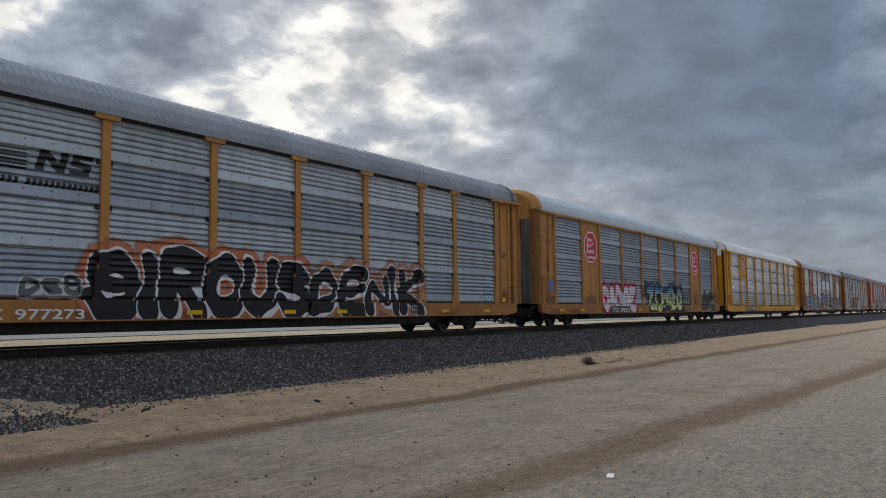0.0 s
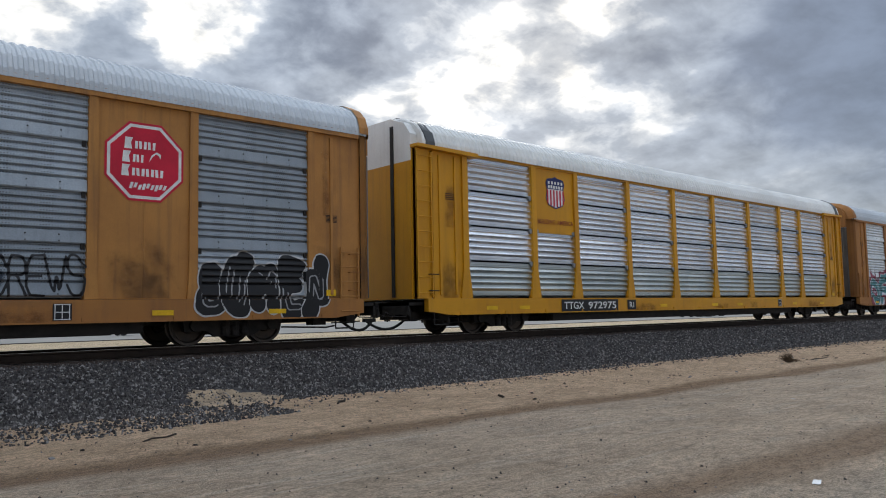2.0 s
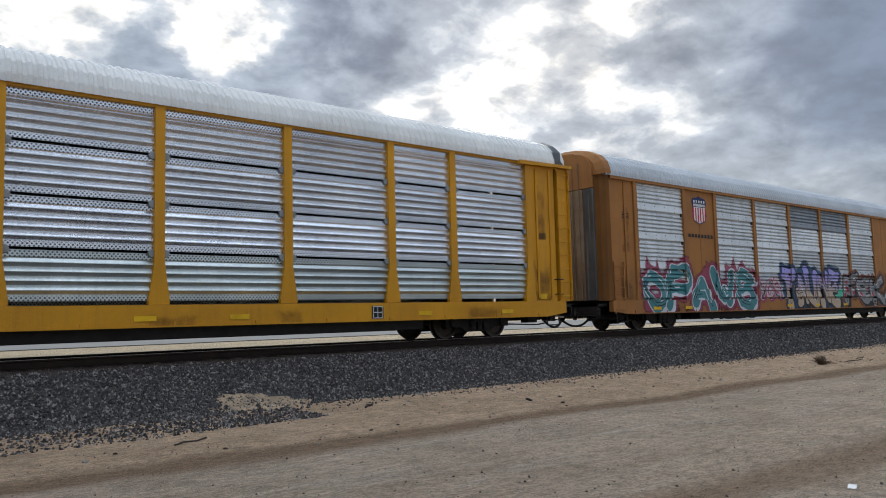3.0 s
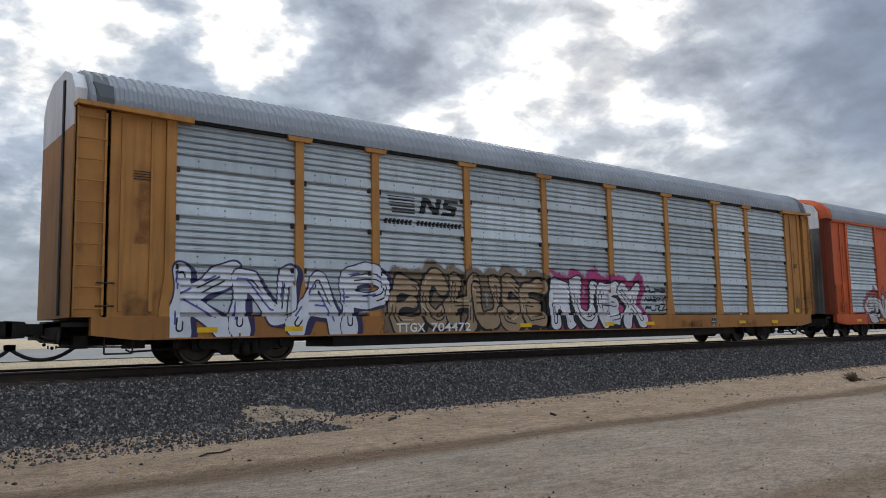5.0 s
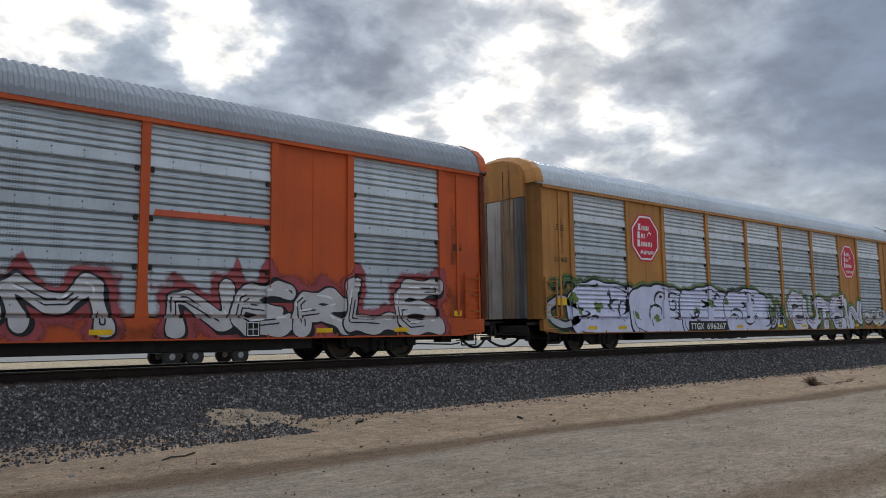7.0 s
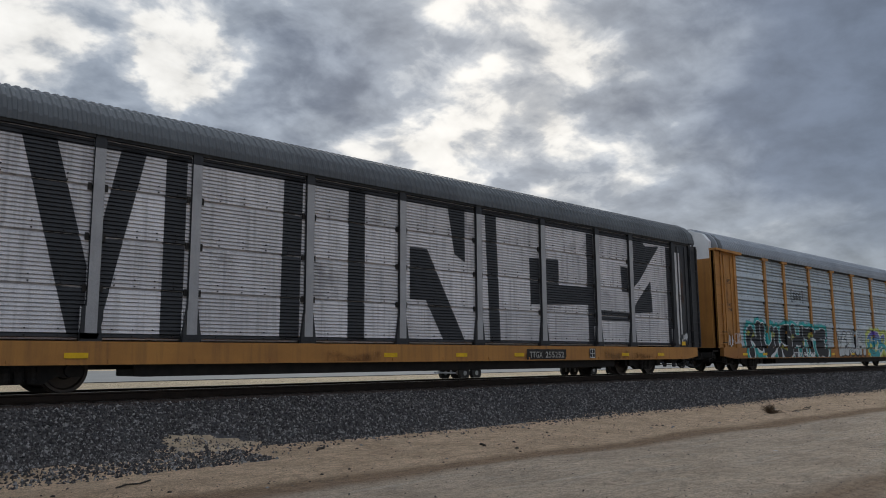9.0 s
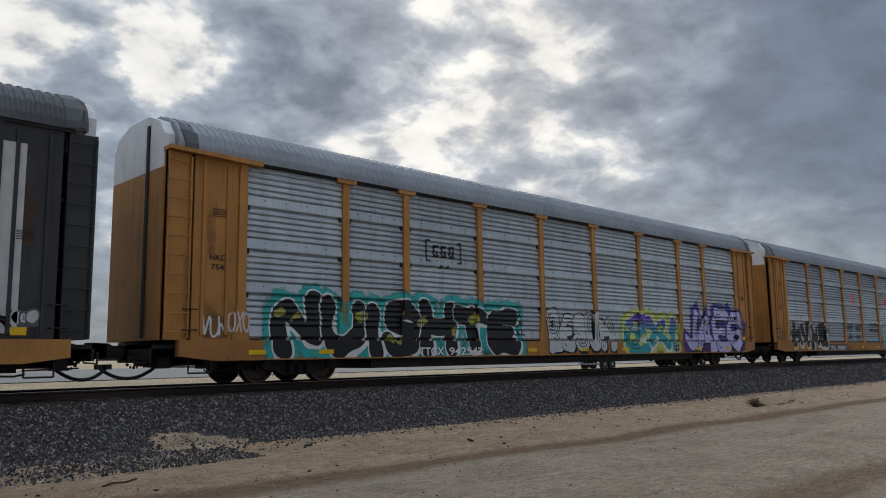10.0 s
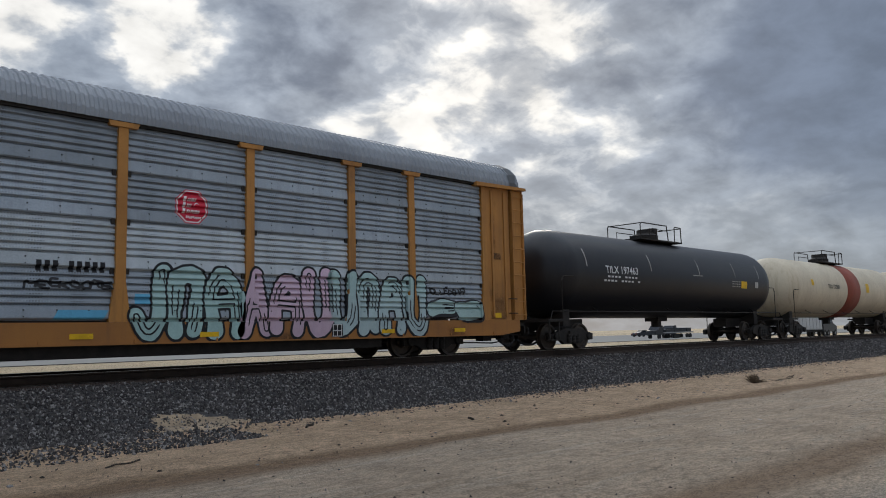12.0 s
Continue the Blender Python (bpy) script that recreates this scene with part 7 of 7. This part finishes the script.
def tank_wagon(index, label, paint, trim, band=None, marks=True):
    car = tagged(new("tank_wagon"), label, "railway wagon", "wagons of the train")
    centre = TANK_FIRST + TANK_L * index
    car.matrix_basis = pose(centre, AXIS, RAIL)
    TRAIN.append((car, centre))
    steel = M["iron"]
    body = part("tank", once("tank", tank_mesh, True), M[paint], car)
    if band:
        def band_():
            bm = bmesh.new()
            lathe(bm, ((-0.75, TANK_R + 0.001), (-0.74, TANK_R + 0.012), (1.25, TANK_R + 0.012), (1.26, TANK_R + 0.001)), "X", 48, (0, 0, TANK_Z))
            return bm
        part("band", once("tank_band", band_, True), M[band], body, "wide red band round the tank")
    for d in (-1, 1):
        part("stub_sill", once("tank_sill_%d" % d, lambda: boxes((*sorted((d * 5.4, d * 8.8)), -0.3, 0.3, 0.62, 1.0), (*sorted((d * 7.7, d * 8.75)), -1.45, 1.45, 0.9, 0.98))), steel, car)

    def saddle():
        bm = bmesh.new()
        n = 12
        arc = [(TANK_R * 1.0 * math.sin(a), TANK_Z - TANK_R * math.cos(a)) for a in (radians(-36 + 72 * k / n) for k in range(n + 1))]
        across(bm, [(-0.9, 0.75)] + arc + [(0.9, 0.75)], -0.18, 0.18)
        bmesh.ops.recalc_face_normals(bm, faces=bm.faces[:])
        return bm
    for x in (-7.1, 7.1):
        part("saddle", once("saddle", saddle), steel, car, at=pose(x, 0, 0))
    add_trucks(car, (-7.1, 7.1))
    add_coupling(car, TANK_L / 2)

    def platform():
        bm = bmesh.new()
        box(bm, -1.55, 1.55, -0.75, 0.75, TANK_Z + TANK_R - 0.02, TANK_Z + TANK_R + 0.03)
        return bm
    plat = part("platform", once("tank_platform", platform), M[trim], car, at=pose(-0.5, 0, 0))

    def rails():
        bm = bmesh.new()
        z0, z1 = TANK_Z + TANK_R, TANK_Z + TANK_R + 0.62
        for y in (-0.73, 0.73):
            tube(bm, ((-1.53, y, z0), (-1.53, y, z1 - 0.08), (-1.45, y, z1), (0.4, y, z1), (0.5, y, z0)), 0.024, 6)
            tube(bm, ((1.0, y, z0), (1.0, y, z1 - 0.04), (1.06, y, z1), (1.49, y, z1), (1.53, y, z0)), 0.024, 6)
            tube(bm, ((-0.9, y, z0), (-0.9, y, z1 - 0.2), (0.36, y, z1 - 0.2)), 0.018, 5)
        tube(bm, ((-1.53, -0.73, z1 - 0.02), (-1.53, 0.73, z1 - 0.02)), 0.02, 6)
        tube(bm, ((1.53, -0.73, z1 - 0.02), (1.53, 0.73, z1 - 0.02)), 0.02, 6)
        return bm
    part("handrail", once("tank_rails", rails), M[trim], plat)

    def dome():
        bm = bmesh.new()
        lathe(bm, ((0, 0.5), (0.26, 0.5), (0.3, 0.42), (0.36, 0.34), (0.5, 0.32), (0.54, 0.0)), "Z", 20, (0, 0, TANK_Z + TANK_R))
        box(bm, -0.9, -0.5, -0.15, 0.15, TANK_Z + TANK_R, TANK_Z + TANK_R + 0.22)
        box(bm, 0.05, 0.35, -0.35, 0.35, TANK_Z + TANK_R + 0.2, TANK_Z + TANK_R + 0.56)
        return bm
    part("valve_housing", once("tank_dome", dome), steel, plat)

    def side_rail():
        bm = bmesh.new()
        for y in (-1.42, 1.42):
            tube(bm, ((-8.6, y, 0.98), (-8.5, y, 1.22), (8.5, y, 1.22), (8.6, y, 0.98)), 0.02, 6)
            for x in (-6.0, -3.6, -1.2, 1.2, 3.6, 6.0):
                tube(bm, ((x, y, 1.22), (x, y * 0.8, TANK_Z - TANK_R * 0.76)), 0.015, 5)
        return bm
    part("side_handrail", once("tank_side_rail", side_rail), M[trim], car)

    def ladder():
        bm = bmesh.new()
        for y in (-1, 1):
            tube(bm, [(x_, y * 1.44, z_) for x_, z_ in ((-8.0, 0.95), (-8.0, 2.2), (-7.9, 2.35), (-7.3, 2.35))], 0.02, 6)
            tube(bm, [(x_, y * 1.44, z_) for x_, z_ in ((8.0, 0.95), (8.0, 2.2), (7.9, 2.35), (7.3, 2.35))], 0.02, 6)
        return bm
    part("end_handrail", once("tank_end_rail", ladder), M[trim], car)
    for d in (-1, 1):
        part("end_step", once("tank_step_%d" % d, lambda: boxes((*sorted((d * 8.2, d * 8.7)), -1.45, -1.25, 0.3, 0.34), (*sorted((d * 8.67, d * 8.71)), -1.45, -1.41, 0.3, 0.95), (*sorted((d * 8.19, d * 8.23)), -1.45, -1.41, 0.3, 0.95))), steel, car)
    part("outlet_valve", once("tank_outlet", lambda: boxes((-0.35, 0.35, -0.3, 0.3, 0.9, 1.36), (-0.15, 0.15, -0.15, 0.15, 0.68, 0.92), bevel=0.03)), steel, car)
    return car


def on_tank(car, name, pieces, material, label=""):
    """Painted marks on the round side: outlines in x and height, wrapped on the shell."""
    bm = bmesh.new()
    for vs, fs in pieces:
        made = [bm.verts.new((x, 0, z)) for x, z in vs]
        for f in fs:
            bm.faces.new([made[i] for i in f])
    for k in range(-12, 13):
        bmesh.ops.bisect_plane(bm, geom=bm.verts[:] + bm.edges[:] + bm.faces[:], dist=1e-5, plane_co=(0, 0, TANK_Z + 0.12 * k), plane_no=(0, 0, 1))
    for v in bm.verts:
        d = v.co.z - TANK_Z
        v.co.y = -math.sqrt(max((TANK_R + 0.012) ** 2 - d * d, 0.01))
    for f in bm.faces:
        f.normal_update()
        if f.normal.y > 0:
            f.normal_flip()
    part(name, bm, material, car, label)


def lettered(word, x0, x1, z0, z1):
    bm = word_bm(word, (x0, x1, z0, z1), 0.012, 0.012, 0, 0)
    bm.verts.index_update()
    out = ([(v.co.x, v.co.z) for v in bm.verts], [tuple(v.index for v in f.verts) for f in bm.faces])
    bm.free()
    return out


def quads(*rects):
    return [(r, [(0, 1, 2, 3)]) for r in rects]


def build_tanks():
    car = tank_wagon(0, "glossy black tank wagon with white lettering", "tank_black", "iron")
    on_tank(car, "car_number", [lettered("TILX 197463", -5.6, -3.6, 2.52, 2.78)], M["letter_white"], "white stencilled car number")
    on_tank(car, "small_lettering", quads(*[rect(-5.7 + 0.21 * k, -5.56 + 0.21 * k, 2.38 - 0.14 * r, 2.44 - 0.14 * r) for k in range(11) for r in range(2) if (k + r) % 5]), M["letter_white"], "rows of small white lettering")
    on_tank(car, "marks", quads(*[rect(x, x + 0.05, 2.7, 3.3) for x in (-6.7, -2.7, 0.9, 4.0, 6.3)], *[rect(3.7 + 0.2 * k, 3.86 + 0.2 * k, 2.5 - 0.1 * r, 2.54 - 0.1 * r) for k in range(4) for r in range(3)], rect(5.9, 6.2, 2.3, 2.55), rect(0.4, 1.2, 2.64, 2.67)), M["end_grey"], "pale strap marks and notices")
    on_tank(car, "placard", quads(rect(4.55, 5.1, 2.25, 2.55)), M["sticker_yellow"], "yellow notice")
    car = tank_wagon(1, "cream tank wagon with a wide red band", "tank_cream", "iron", "tank_red")
    on_tank(car, "car_number", [lettered("TILX 132568", -3.6, -2.0, 2.5, 2.72)], M["letter_black"], "black stencilled car number")
    on_tank(car, "placard", quads(rect(2.2, 2.7, 2.4, 2.9), rect(-5.8, -5.5, 2.6, 2.9)), M["sticker_yellow"], "yellow notice")
    tank_wagon(2, "cream tank wagon at the end of the view", "tank_cream", "iron")


def motions():
    """The train rolls by; wheels turn with it (each turn shown at its equal by the wheel's symmetry)."""
    steps = [0.0, 1.5, 3.0, 4.5, 6.0, 7.5, 9.0, 10.5, 12.0]
    for car, centre in TRAIN:
        walk(car, [(t, pose(centre - SPEED * t - GAIN * t * t, AXIS, RAIL)) for t in steps])
    for vehicle, (x, y, z, *turn), speed in TRAFFIC:
        walk(vehicle, [(t, pose(x + speed * t, y, z, *turn)) for t in (0.0, 6.0, 12.0)])
    # a wheel of 0.42 m radius rolls a quarter turn and 9 degrees a frame beyond its own symmetry
    for ws in WHEELSETS:
        x, y, z = ws.matrix_basis.translation
        walk(ws, [(k / 15, pose(x, y, z, 0, -20.0 * k, 0)) for k in range(181)])


build_ground()
build_track()
build_stones()
build_verge()
build_far()
build_autoracks()
build_tanks()
motions()
